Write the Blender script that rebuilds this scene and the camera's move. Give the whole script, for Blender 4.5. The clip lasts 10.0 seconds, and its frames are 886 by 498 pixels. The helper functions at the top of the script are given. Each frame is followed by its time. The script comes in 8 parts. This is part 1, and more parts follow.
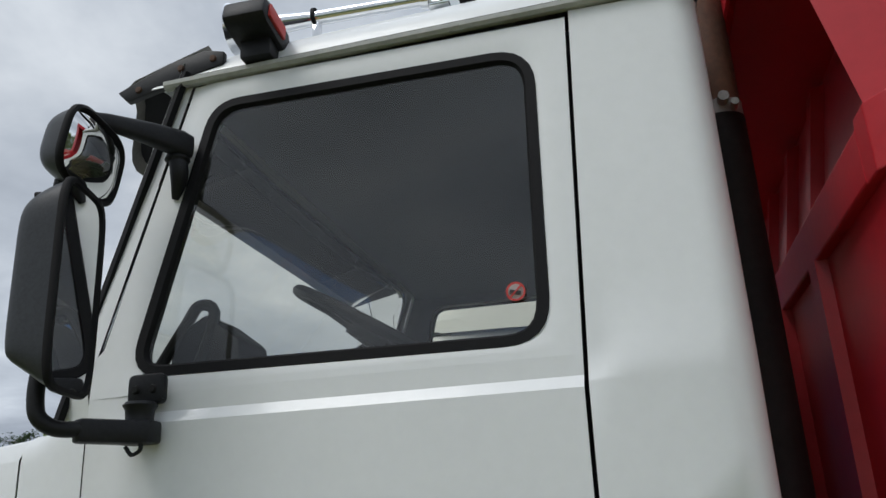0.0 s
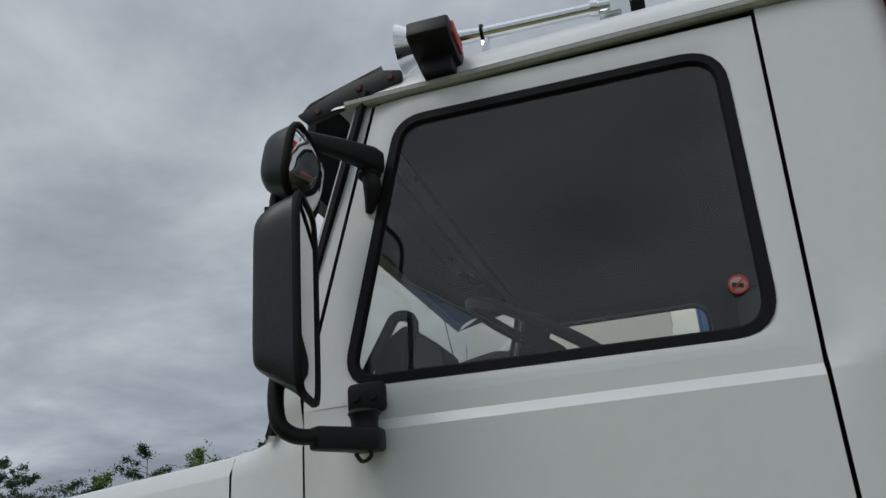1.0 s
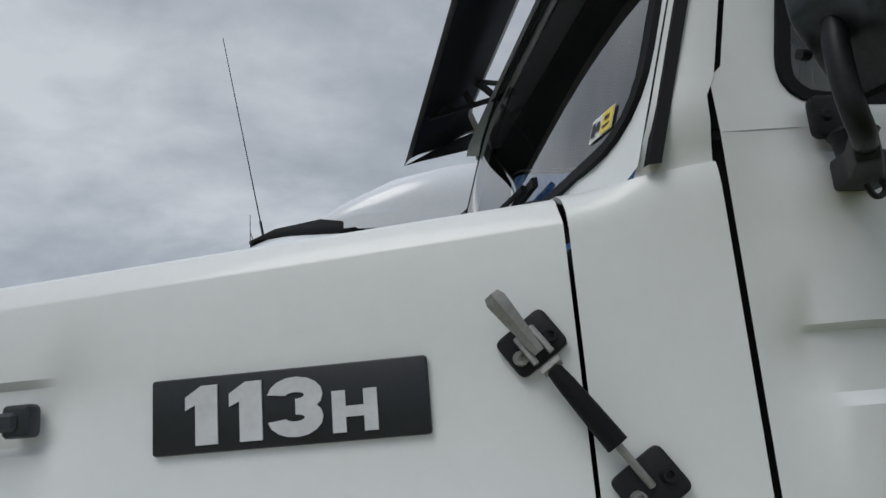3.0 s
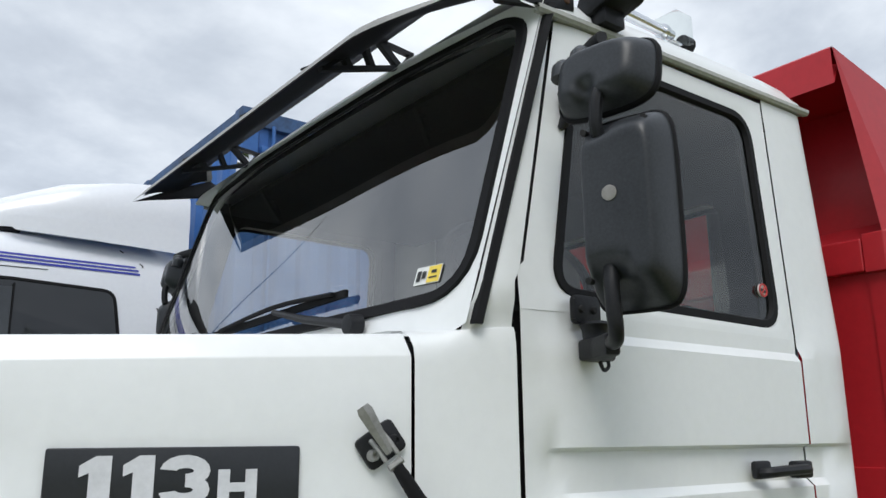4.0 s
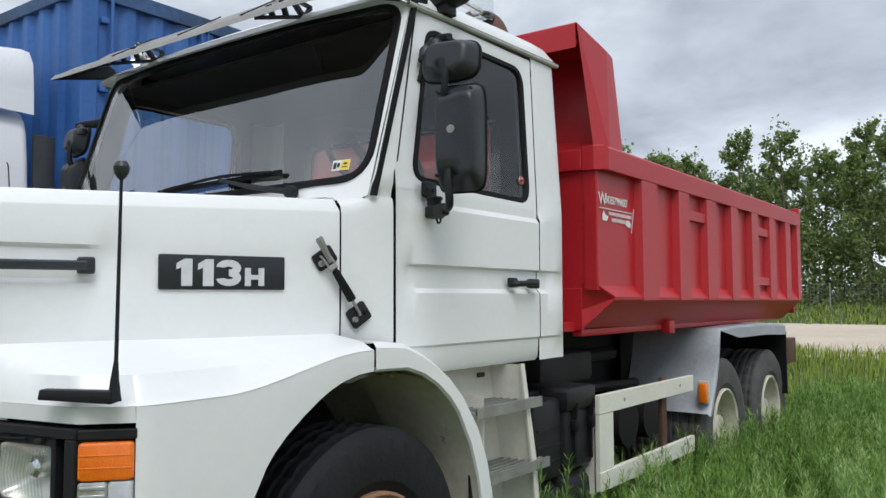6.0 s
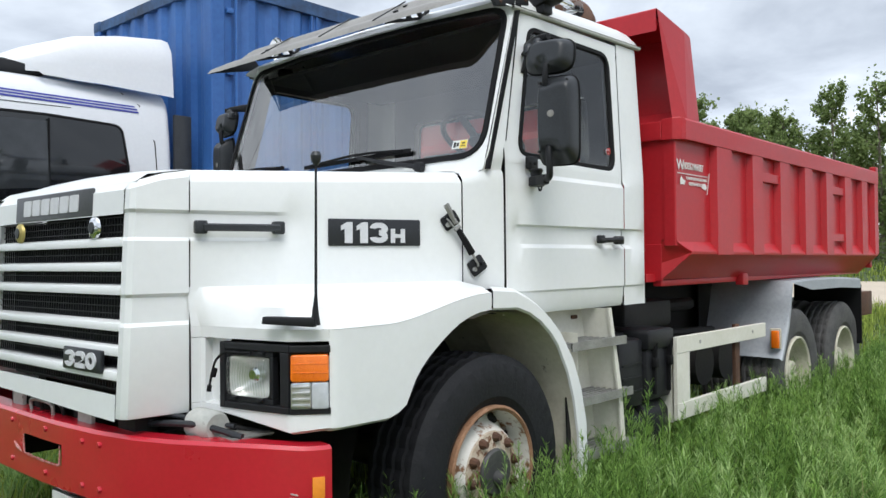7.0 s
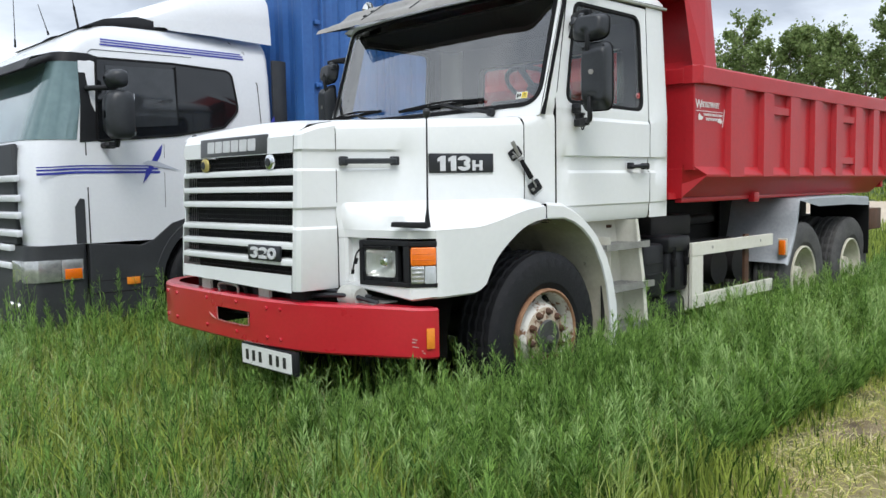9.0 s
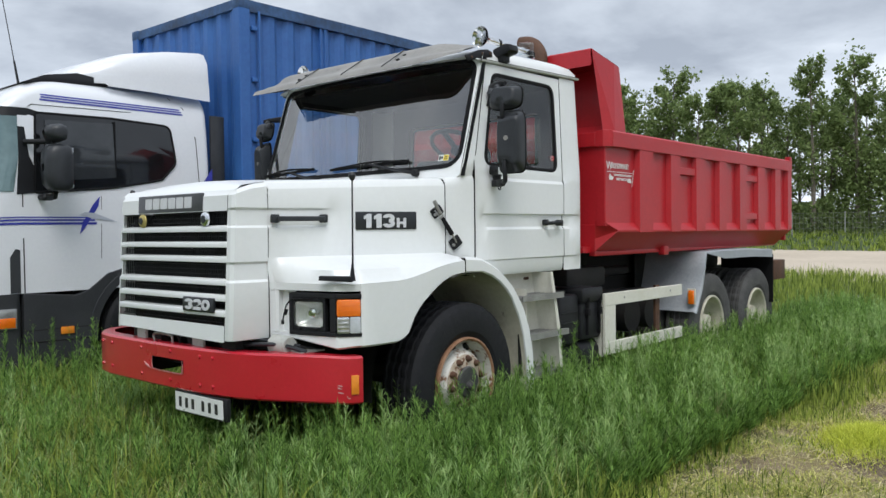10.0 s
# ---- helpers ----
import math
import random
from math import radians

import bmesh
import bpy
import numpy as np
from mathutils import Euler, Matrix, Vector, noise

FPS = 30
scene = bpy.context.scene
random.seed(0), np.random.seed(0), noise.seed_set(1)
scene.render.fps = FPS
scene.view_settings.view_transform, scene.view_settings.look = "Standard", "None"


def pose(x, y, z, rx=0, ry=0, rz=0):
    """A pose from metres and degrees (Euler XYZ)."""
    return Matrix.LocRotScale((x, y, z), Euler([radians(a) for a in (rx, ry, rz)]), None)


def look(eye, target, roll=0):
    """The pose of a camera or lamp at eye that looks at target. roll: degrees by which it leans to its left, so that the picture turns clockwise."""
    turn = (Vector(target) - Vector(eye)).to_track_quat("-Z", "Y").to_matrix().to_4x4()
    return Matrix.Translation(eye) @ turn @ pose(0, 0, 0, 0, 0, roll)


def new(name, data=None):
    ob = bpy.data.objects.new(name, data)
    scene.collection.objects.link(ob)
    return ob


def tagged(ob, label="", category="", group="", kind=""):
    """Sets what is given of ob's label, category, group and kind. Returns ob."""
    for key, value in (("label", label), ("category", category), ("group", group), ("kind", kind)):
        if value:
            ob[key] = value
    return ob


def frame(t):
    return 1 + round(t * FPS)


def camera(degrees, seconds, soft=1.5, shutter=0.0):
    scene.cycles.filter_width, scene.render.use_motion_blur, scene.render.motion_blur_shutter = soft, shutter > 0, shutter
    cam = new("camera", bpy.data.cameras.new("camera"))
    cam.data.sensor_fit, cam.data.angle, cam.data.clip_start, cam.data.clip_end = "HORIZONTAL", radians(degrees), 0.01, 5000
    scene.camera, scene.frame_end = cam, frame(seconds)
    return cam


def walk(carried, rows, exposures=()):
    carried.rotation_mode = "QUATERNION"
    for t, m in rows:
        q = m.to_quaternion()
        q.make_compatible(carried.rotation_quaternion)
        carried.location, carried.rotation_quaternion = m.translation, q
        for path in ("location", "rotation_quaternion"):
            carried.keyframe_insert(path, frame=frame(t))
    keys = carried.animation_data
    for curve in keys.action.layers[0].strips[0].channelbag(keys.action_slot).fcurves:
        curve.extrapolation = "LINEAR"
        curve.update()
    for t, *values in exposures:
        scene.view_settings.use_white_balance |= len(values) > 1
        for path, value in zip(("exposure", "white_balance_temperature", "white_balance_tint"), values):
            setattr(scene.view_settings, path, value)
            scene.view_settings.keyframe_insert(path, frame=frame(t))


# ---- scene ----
cam = camera(57.4, 10.0)
PATH = [
    (0, (1.257, -2.708, 1.662), (0.839, -0.858, 2.295), -3.0),
    (0.5, (1.138, -2.754, 1.646), (0.744, -0.943, 2.397), -3.8),
    (1, (0.885, -2.809, 1.616), (0.402, -1.005, 2.332), -4.7),
    (1.5, (0.557, -2.659, 1.512), (0.019, -0.837, 2.14), -1.9),
    (2, (0.226, -2.495, 1.446), (-0.22, -0.62, 1.978), -1.6),
    (2.2, (0.065, -2.435, 1.447), (-0.286, -0.535, 1.961), -2.3),
    (3.3, (-0.717, -2.166, 1.589), (-0.011, -0.342, 2.006), -4.0),
    (3.5, (-0.839, -2.193, 1.621), (0.135, -0.49, 2.01), -2.6),
    (4, (-1.11, -2.423, 1.67), (0.072, -0.877, 2.131), -0.5),
    (4.5, (-1.393, -2.636, 1.68), (-0.043, -1.247, 2.177), -1.1),
    (5, (-1.696, -2.781, 1.632), (-0.149, -1.572, 2.013), -2.2),
    (5.2, (-1.811, -2.856, 1.593), (-0.222, -1.686, 1.917), -2.4),
    (6.3, (-2.562, -3.222, 1.501), (-0.96, -2.028, 1.579), 0.1),
    (6.5, (-2.693, -3.268, 1.497), (-1.119, -2.036, 1.554), -0.2),
    (7, (-3.009, -3.497, 1.479), (-1.519, -2.164, 1.508), -0.6),
    (7.5, (-3.336, -3.693, 1.423), (-1.866, -2.338, 1.366), -0.9),
    (8, (-3.615, -3.92, 1.412), (-2.147, -2.567, 1.279), -1.1),
    (8.5, (-3.862, -4.163, 1.449), (-2.428, -2.778, 1.281), -0.7),
    (9, (-4.111, -4.315, 1.479), (-2.706, -2.9, 1.32), -1.0),
    (9.5, (-4.258, -4.464, 1.508), (-2.811, -3.087, 1.416), -1.3),
    (10, (-4.3, -4.646, 1.537), (-2.791, -3.334, 1.491), -0.7),
]
EXPO = [(0.0, -0.3), (0.5, -0.5), (1.0, -0.8), (2.0, -0.97), (3.5, -0.28), (4.0, 0.1), (4.5, -0.15), (5.0, -0.15), (6.5, 0.26), (8.5, 0.5), (10.0, 0.12)]
walk(cam, [(t, look(eye, target, roll)) for t, eye, target, roll in PATH], EXPO)

# ---- sky and sun: a high overcast with broken grey cloud ----
SUN_ELEV, SUN_AZ = 55.0, -132.0      # degrees; azimuth from +x
world = bpy.data.worlds.new("overcast_sky")
scene.world = world
world.use_nodes = True
wn, wl = world.node_tree.nodes, world.node_tree.links
wn.clear()


def wnode(kind, **inputs):
    n = wn.new(kind)
    for k, v in inputs.items():
        n.inputs[k.replace("_", " ")].default_value = v
    return n


coord = wn.new("ShaderNodeTexCoord")
sep = wn.new("ShaderNodeSeparateXYZ")
wl.new(coord.outputs["Generated"], sep.inputs[0])


def wmath(op, a, b=None):
    n = wn.new("ShaderNodeMath")
    n.operation = op
    for i, v in enumerate((a, b)):
        if v is None:
            continue
        if isinstance(v, (int, float)):
            n.inputs[i].default_value = v
        else:
            wl.new(v, n.inputs[i])
    return n.outputs[0]


up = wmath("MAXIMUM", sep.outputs["Z"], 0.0)
flat = wmath("ADD", up, 0.22)
comb = wn.new("ShaderNodeCombineXYZ")
wl.new(wmath("DIVIDE", sep.outputs["X"], flat), comb.inputs[0])
wl.new(wmath("DIVIDE", sep.outputs["Y"], flat), comb.inputs[1])
comb.inputs[2].default_value = 3.7
big = wnode("ShaderNodeTexNoise", Scale=0.85, Detail=7.0, Roughness=0.56, Distortion=0.35)
fine = wnode("ShaderNodeTexNoise", Scale=2.6, Detail=6.0, Roughness=0.55, Distortion=0.2)
wl.new(comb.outputs[0], big.inputs["Vector"])
wl.new(comb.outputs[0], fine.inputs["Vector"])
mix = wmath("ADD", wmath("MULTIPLY", big.outputs["Fac"], 0.72), wmath("MULTIPLY", fine.outputs["Fac"], 0.28))
ramp = wn.new("ShaderNodeValToRGB")
wl.new(mix, ramp.inputs["Fac"])
ramp.color_ramp.elements[0].position, ramp.color_ramp.elements[0].color = 0.37, (0.35, 0.395, 0.47, 1)
ramp.color_ramp.elements[1].position, ramp.color_ramp.elements[1].color = 0.63, (0.91, 0.97, 1.04, 1)
e = ramp.color_ramp.elements.new(0.5)
e.color = (0.575, 0.635, 0.72, 1)
rise = wmath("ADD", wmath("MULTIPLY", wmath("POWER", up, 3.0), 2.4), wmath("ADD", wmath("MULTIPLY", up, -1.5), 1.72))
cloud = wn.new("ShaderNodeVectorMath")
cloud.operation = "SCALE"
wl.new(ramp.outputs["Color"], cloud.inputs[0])
wl.new(rise, cloud.inputs["Scale"])
sky = wn.new("ShaderNodeTexSky")
sky.sky_type = "NISHITA"
sky.sun_disc = False
sky.sun_elevation, sky.sun_rotation = radians(SUN_ELEV), radians(90 - SUN_AZ)
blue = wn.new("ShaderNodeVectorMath")
blue.operation = "SCALE"
blue.inputs["Scale"].default_value = 0.05
wl.new(sky.outputs[0], blue.inputs[0])
both = wn.new("ShaderNodeMix")
both.data_type = "RGBA"
both.inputs["Factor"].default_value = 0.9
wl.new(blue.outputs[0], both.inputs["A"])
wl.new(cloud.outputs[0], both.inputs["B"])
back = wnode("ShaderNodeBackground", Strength=0.86)
wl.new(both.outputs["Result"], back.inputs["Color"])
wout = wn.new("ShaderNodeOutputWorld")
wl.new(back.outputs[0], wout.inputs[0])

sun_data = bpy.data.lights.new("sun", "SUN")
sun_data.energy, sun_data.angle, sun_data.color = 1.7, radians(30), (1.0, 0.98, 0.95)
sun = new("sun", sun_data)
sun_way = Vector((math.cos(radians(SUN_AZ)) * math.cos(radians(SUN_ELEV)), math.sin(radians(SUN_AZ)) * math.cos(radians(SUN_ELEV)), math.sin(radians(SUN_ELEV))))
sun.matrix_world = look(sun_way * 60, (0, 0, 0))

# ---- materials ----
def surface(name, c1, c2, rough=0.5, rough2=None, big=1.5, fine=40.0, metal=0.0, bump=0.0, coat=0.0, spot=None, spot_at=0.62, island=0.0, piece=0.0, bump_scale=None, leaf=0.0, sheen=0.5):
    """Painted, cast or natural surface: two tones mixed by coarse and fine noise, with optional spots of dirt or rust."""
    m = bpy.data.materials.new(name)
    m.use_nodes = True
    n, l = m.node_tree.nodes, m.node_tree.links
    b = n["Principled BSDF"]
    tc = n.new("ShaderNodeTexCoord")

    def noisy(scale, detail=5.0):
        t = n.new("ShaderNodeTexNoise")
        t.inputs["Scale"].default_value, t.inputs["Detail"].default_value, t.inputs["Roughness"].default_value = scale, detail, 0.6
        l.new(tc.outputs["Object"], t.inputs["Vector"])
        return t.outputs["Fac"]

    def calc(op, a, c):
        t = n.new("ShaderNodeMath")
        t.operation = op
        for i, v in enumerate((a, c)):
            if isinstance(v, (int, float)):
                t.inputs[i].default_value = v
            else:
                l.new(v, t.inputs[i])
        return t.outputs[0]

    coarse, small = noisy(big), noisy(fine)
    fac = calc("ADD", calc("MULTIPLY", coarse, 0.6), calc("MULTIPLY", small, 0.4))
    if island or piece:
        src = n.new("ShaderNodeNewGeometry").outputs["Random Per Island"] if island else n.new("ShaderNodeObjectInfo").outputs["Random"]
        fac = calc("ADD", calc("MULTIPLY", fac, 1 - (island or piece)), calc("MULTIPLY", src, island or piece))
    r = n.new("ShaderNodeValToRGB")
    lo, hi = (0.32, 0.68) if not (island or piece) else (0.2, 0.8)
    r.color_ramp.elements[0].position, r.color_ramp.elements[0].color = lo, (*c1, 1)
    r.color_ramp.elements[1].position, r.color_ramp.elements[1].color = hi, (*c2, 1)
    l.new(fac, r.inputs["Fac"])
    colour = r.outputs["Color"]
    if spot:
        s = n.new("ShaderNodeValToRGB")
        s.color_ramp.elements[0].position, s.color_ramp.elements[1].position = spot_at, spot_at + 0.06
        l.new(calc("ADD", calc("MULTIPLY", noisy(big * 3.1, 8.0), 0.6), calc("MULTIPLY", small, 0.4)), s.inputs["Fac"])
        mx = n.new("ShaderNodeMix")
        mx.data_type = "RGBA"
        mx.inputs["B"].default_value = (*spot, 1)
        l.new(s.outputs["Color"], mx.inputs["Factor"])
        l.new(colour, mx.inputs["A"])
        colour = mx.outputs["Result"]
    l.new(colour, b.inputs["Base Color"])
    mr = n.new("ShaderNodeMapRange")
    mr.inputs["To Min"].default_value, mr.inputs["To Max"].default_value = rough, rough if rough2 is None else rough2
    l.new(coarse, mr.inputs["Value"])
    l.new(mr.outputs[0], b.inputs["Roughness"])
    b.inputs["Metallic"].default_value = metal
    b.inputs["Specular IOR Level"].default_value = sheen
    b.inputs["Coat Weight"].default_value = coat
    b.inputs["Coat Roughness"].default_value = 0.08
    if bump:
        bp = n.new("ShaderNodeBump")
        bp.inputs["Strength"].default_value, bp.inputs["Distance"].default_value = bump, 0.01
        l.new(noisy(bump_scale, 6.0) if bump_scale else small, bp.inputs["Height"])
        l.new(bp.outputs[0], b.inputs["Normal"])
    if leaf:
        tr = n.new("ShaderNodeBsdfTranslucent")
        l.new(colour, tr.inputs["Color"])
        ms = n.new("ShaderNodeMixShader")
        ms.inputs[0].default_value = leaf
        l.new(b.outputs[0], ms.inputs[1])
        l.new(tr.outputs[0], ms.inputs[2])
        l.new(ms.outputs[0], n["Material Output"].inputs["Surface"])
    return m


def glass(name, tint, ior=1.75, rough=0.0):
    """A thin pane: tinted see-through with a mirror gloss that grows to grazing angles."""
    m = bpy.data.materials.new(name)
    m.use_nodes = True
    n, l = m.node_tree.nodes, m.node_tree.links
    n.remove(n["Principled BSDF"])
    clear, gloss, ms, lw, power, line = (n.new(k) for k in ("ShaderNodeBsdfTransparent", "ShaderNodeBsdfGlossy", "ShaderNodeMixShader", "ShaderNodeLayerWeight", "ShaderNodeMath", "ShaderNodeMath"))
    clear.inputs["Color"].default_value = (*tint, 1)
    gloss.inputs["Roughness"].default_value = rough
    f0 = ((ior - 1) / (ior + 1)) ** 2
    lw.inputs["Blend"].default_value = 0.5
    power.operation, line.operation = "POWER", "MULTIPLY_ADD"
    power.inputs[1].default_value, line.inputs[1].default_value, line.inputs[2].default_value = 5.0, 1 - f0, f0
    l.new(lw.outputs["Facing"], power.inputs[0])
    l.new(power.outputs[0], line.inputs[0])
    l.new(line.outputs[0], ms.inputs[0])
    l.new(clear.outputs[0], ms.inputs[1])
    l.new(gloss.outputs[0], ms.inputs[2])
    l.new(ms.outputs[0], n["Material Output"].inputs["Surface"])
    return m


WHITE = surface("white_cab_paint", (0.735, 0.755, 0.755), (0.79, 0.81, 0.81), 0.30, 0.42, 0.9, 30, coat=0.25, spot=(0.60, 0.60, 0.57), spot_at=0.71, bump=0.03, bump_scale=6)
CREAM = surface("cream_step_paint", (0.62, 0.61, 0.52), (0.74, 0.73, 0.66), 0.45, 0.6, 2.5, 40, spot=(0.25, 0.19, 0.13), spot_at=0.64, bump=0.05)
GUTTER = surface("weathered_gutter_paint", (0.30, 0.31, 0.29), (0.50, 0.51, 0.48), 0.5, 0.65, 3, 40, spot=(0.16, 0.15, 0.13), spot_at=0.6)
LINER = surface("dirty_wheel_well_paint", (0.46, 0.43, 0.34), (0.68, 0.65, 0.55), 0.6, 0.8, 3, 25, spot=(0.14, 0.11, 0.08), spot_at=0.62, bump=0.1)
RED = surface("red_tipper_paint", (0.38, 0.008, 0.015), (0.49, 0.013, 0.022), 0.38, 0.52, 1.2, 30, coat=0.1, spot=(0.33, 0.03, 0.03), spot_at=0.66, bump=0.04, bump_scale=9)
BUMPER_RED = surface("red_bumper_paint", (0.44, 0.008, 0.022), (0.54, 0.014, 0.03), 0.22, 0.36, 2.0, 50, coat=0.6, spot=(0.40, 0.05, 0.05), spot_at=0.68, bump=0.03, bump_scale=12)
BARE = surface("bare_scraped_steel", (0.35, 0.28, 0.26), (0.75, 0.7, 0.68), 0.4, 0.6, 30, 120, metal=0.4)
TORN = surface("torn_red_steel", (0.40, 0.02, 0.03), (0.52, 0.36, 0.34), 0.4, 0.6, 40, 120)
BLACK = surface("black_plastic", (0.007, 0.0075, 0.009), (0.018, 0.019, 0.022), 0.40, 0.58, 3, 120, bump=0.08, sheen=0.28)
GREY_PLASTIC = surface("weathered_grey_plastic", (0.018, 0.020, 0.023), (0.042, 0.046, 0.052), 0.30, 0.46, 4, 150, bump=0.035, sheen=0.35)
VISOR_GREY = surface("faded_grey_sun_visor", (0.16, 0.155, 0.145), (0.30, 0.29, 0.27), 0.42, 0.6, 3, 60, spot=(0.09, 0.085, 0.08), spot_at=0.6, bump=0.05)
# near-black colour holds the shade below the sun visor
VISOR_SHADE = surface("shade_black_visor_underside", (0.005, 0.005, 0.006), (0.012, 0.012, 0.013), 0.55, 0.7, 3, 60, sheen=0.15)
RUBBER = surface("black_rubber_seal", (0.004, 0.004, 0.005), (0.009, 0.009, 0.010), 0.6, 0.75, 5, 80, sheen=0.2)
TYRE = surface("worn_tyre_rubber", (0.006, 0.007, 0.009), (0.018, 0.018, 0.021), 0.55, 0.8, 6, 60, bump=0.25, spot=(0.05, 0.048, 0.046), spot_at=0.67, sheen=0.3)
TYRE_OLD = surface("dusty_tyre_rubber", (0.04, 0.04, 0.042), (0.10, 0.098, 0.095), 0.75, 0.9, 6, 60, bump=0.25)
RIM = surface("rusty_white_rim_paint", (0.60, 0.58, 0.53), (0.74, 0.72, 0.68), 0.45, 0.65, 4, 30, spot=(0.22, 0.10, 0.045), spot_at=0.53, bump=0.12)
RIM_EDGE = surface("rusty_rim_edge", (0.16, 0.075, 0.035), (0.34, 0.19, 0.11), 0.6, 0.8, 10, 80, bump=0.2)
RUST = surface("rusty_steel", (0.05, 0.025, 0.016), (0.13, 0.06, 0.032), 0.65, 0.85, 6, 60, bump=0.25)
HUB = surface("greasy_hub", (0.03, 0.032, 0.036), (0.09, 0.088, 0.085), 0.4, 0.6, 10, 60)
PALE_RIM = surface("muddy_pale_rim", (0.48, 0.45, 0.35), (0.68, 0.66, 0.55), 0.6, 0.8, 5, 40, spot=(0.22, 0.17, 0.11), spot_at=0.6)
RUSTY_RING = surface("rust_streaked_ring", (0.30, 0.20, 0.12), (0.60, 0.55, 0.46), 0.6, 0.8, 7, 40, spot=(0.15, 0.065, 0.03), spot_at=0.5, bump=0.2)
CHASSIS = surface("oily_black_chassis", (0.006, 0.006, 0.007), (0.022, 0.021, 0.020), 0.55, 0.8, 4, 40, bump=0.15, sheen=0.3)
STEEL = surface("worn_tread_steel", (0.22, 0.22, 0.21), (0.40, 0.40, 0.38), 0.4, 0.6, 8, 90, metal=0.5, bump=0.2)
ZINC = surface("galvanised_mudguard", (0.27, 0.30, 0.33), (0.42, 0.45, 0.48), 0.45, 0.65, 2.5, 35, metal=0.25, spot=(0.20, 0.21, 0.22), spot_at=0.62, bump=0.05)
CHROME = surface("chrome", (0.72, 0.73, 0.75), (0.85, 0.86, 0.87), 0.06, 0.14, 4, 60, metal=1.0)
MIRROR = surface("mirror_glass", (0.82, 0.83, 0.84), (0.86, 0.87, 0.88), 0.015, 0.02, 2, 20, metal=1.0)
LETTER = surface("silver_grey_letters", (0.52, 0.53, 0.55), (0.66, 0.67, 0.69), 0.4, 0.5, 20, 100)
BADGE = surface("black_badge_plate", (0.010, 0.012, 0.015), (0.02, 0.022, 0.026), 0.35, 0.45, 6, 100)
BADGE_GREY = surface("dark_grey_badge_plate", (0.05, 0.053, 0.058), (0.09, 0.093, 0.10), 0.35, 0.5, 8, 80)
PLATE = surface("number_plate_white", (0.66, 0.67, 0.65), (0.76, 0.77, 0.75), 0.35, 0.5, 8, 60)
INK = surface("black_plate_ink", (0.012, 0.012, 0.012), (0.02, 0.02, 0.02), 0.5, 0.5)
ORANGE = surface("orange_lamp_lens", (0.75, 0.13, 0.006), (0.95, 0.22, 0.012), 0.12, 0.2, 12, 160, coat=0.6, bump=0.25)
ORANGE_PLASTIC = surface("orange_marker", (0.70, 0.20, 0.02), (0.9, 0.32, 0.03), 0.3, 0.4, 12, 100)
LENS = surface("ribbed_clear_lens", (0.34, 0.35, 0.35), (0.66, 0.67, 0.66), 0.06, 0.12, 11, 26, coat=1.0, bump=0.10, metal=0.6)
PALE_LENS = surface("frosted_lens", (0.42, 0.45, 0.48), (0.58, 0.61, 0.64), 0.2, 0.3, 14, 60, coat=0.5)
REFLECTOR = surface("silvered_reflector", (0.66, 0.66, 0.64), (0.84, 0.84, 0.82), 0.18, 0.32, 18, 70, metal=0.5, bump=0.05)
LAMP_GLASS = glass("lamp_glass", (0.93, 0.95, 0.94), 1.6)
YELLOW = surface("yellow_sticker", (0.75, 0.55, 0.06), (0.85, 0.65, 0.1), 0.5)
GOLD = surface("tarnished_gold_badge", (0.42, 0.33, 0.10), (0.6, 0.5, 0.2), 0.35, 0.5, 30, 90, metal=0.6)
STICKER_RED = surface("red_sticker", (0.45, 0.03, 0.03), (0.6, 0.06, 0.05), 0.5)
DECAL = surface("white_decal", (0.72, 0.70, 0.69), (0.8, 0.78, 0.77), 0.5, 0.6, 30, 90)
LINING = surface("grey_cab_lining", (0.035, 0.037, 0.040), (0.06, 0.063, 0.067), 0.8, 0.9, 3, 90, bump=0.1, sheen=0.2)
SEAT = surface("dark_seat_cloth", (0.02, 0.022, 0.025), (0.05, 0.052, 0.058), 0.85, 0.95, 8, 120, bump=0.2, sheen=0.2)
BLUE = surface("blue_container_paint", (0.025, 0.10, 0.33), (0.045, 0.16, 0.44), 0.4, 0.6, 1.0, 20, spot=(0.02, 0.05, 0.13), spot_at=0.66, bump=0.05)
BLUE_WORN = surface("grimy_blue_rail", (0.02, 0.035, 0.07), (0.05, 0.13, 0.30), 0.5, 0.7, 2.5, 18, bump=0.1)
WHITE2 = surface("white_tractor_paint", (0.70, 0.72, 0.76), (0.77, 0.79, 0.82), 0.2, 0.3, 0.8, 30, coat=0.5, spot=(0.66, 0.68, 0.72), spot_at=0.72)
STRIPE = surface("blue_stripe_film", (0.025, 0.035, 0.30), (0.04, 0.05, 0.38), 0.3, 0.4, 8, 80)
PLASTIC2 = surface("anthracite_bumper_plastic", (0.022, 0.024, 0.028), (0.042, 0.045, 0.05), 0.5, 0.62, 3, 100, bump=0.1)
WINDSCREEN = glass("windscreen_glass", (0.98, 0.98, 0.94), 3.0)
SIDE_GLASS = glass("side_window_glass", (0.98, 0.975, 0.88), 1.9)
GRASS = surface("grass_blades", (0.030, 0.078, 0.012), (0.48, 0.57, 0.12), 0.5, 0.65, 0.9, 3, island=0.6, leaf=0.42, sheen=0.2)
WEED = surface("feathery_weed_leaves", (0.020, 0.076, 0.012), (0.36, 0.57, 0.14), 0.55, 0.7, 0.6, 3, island=0.55, leaf=0.5, sheen=0.2)
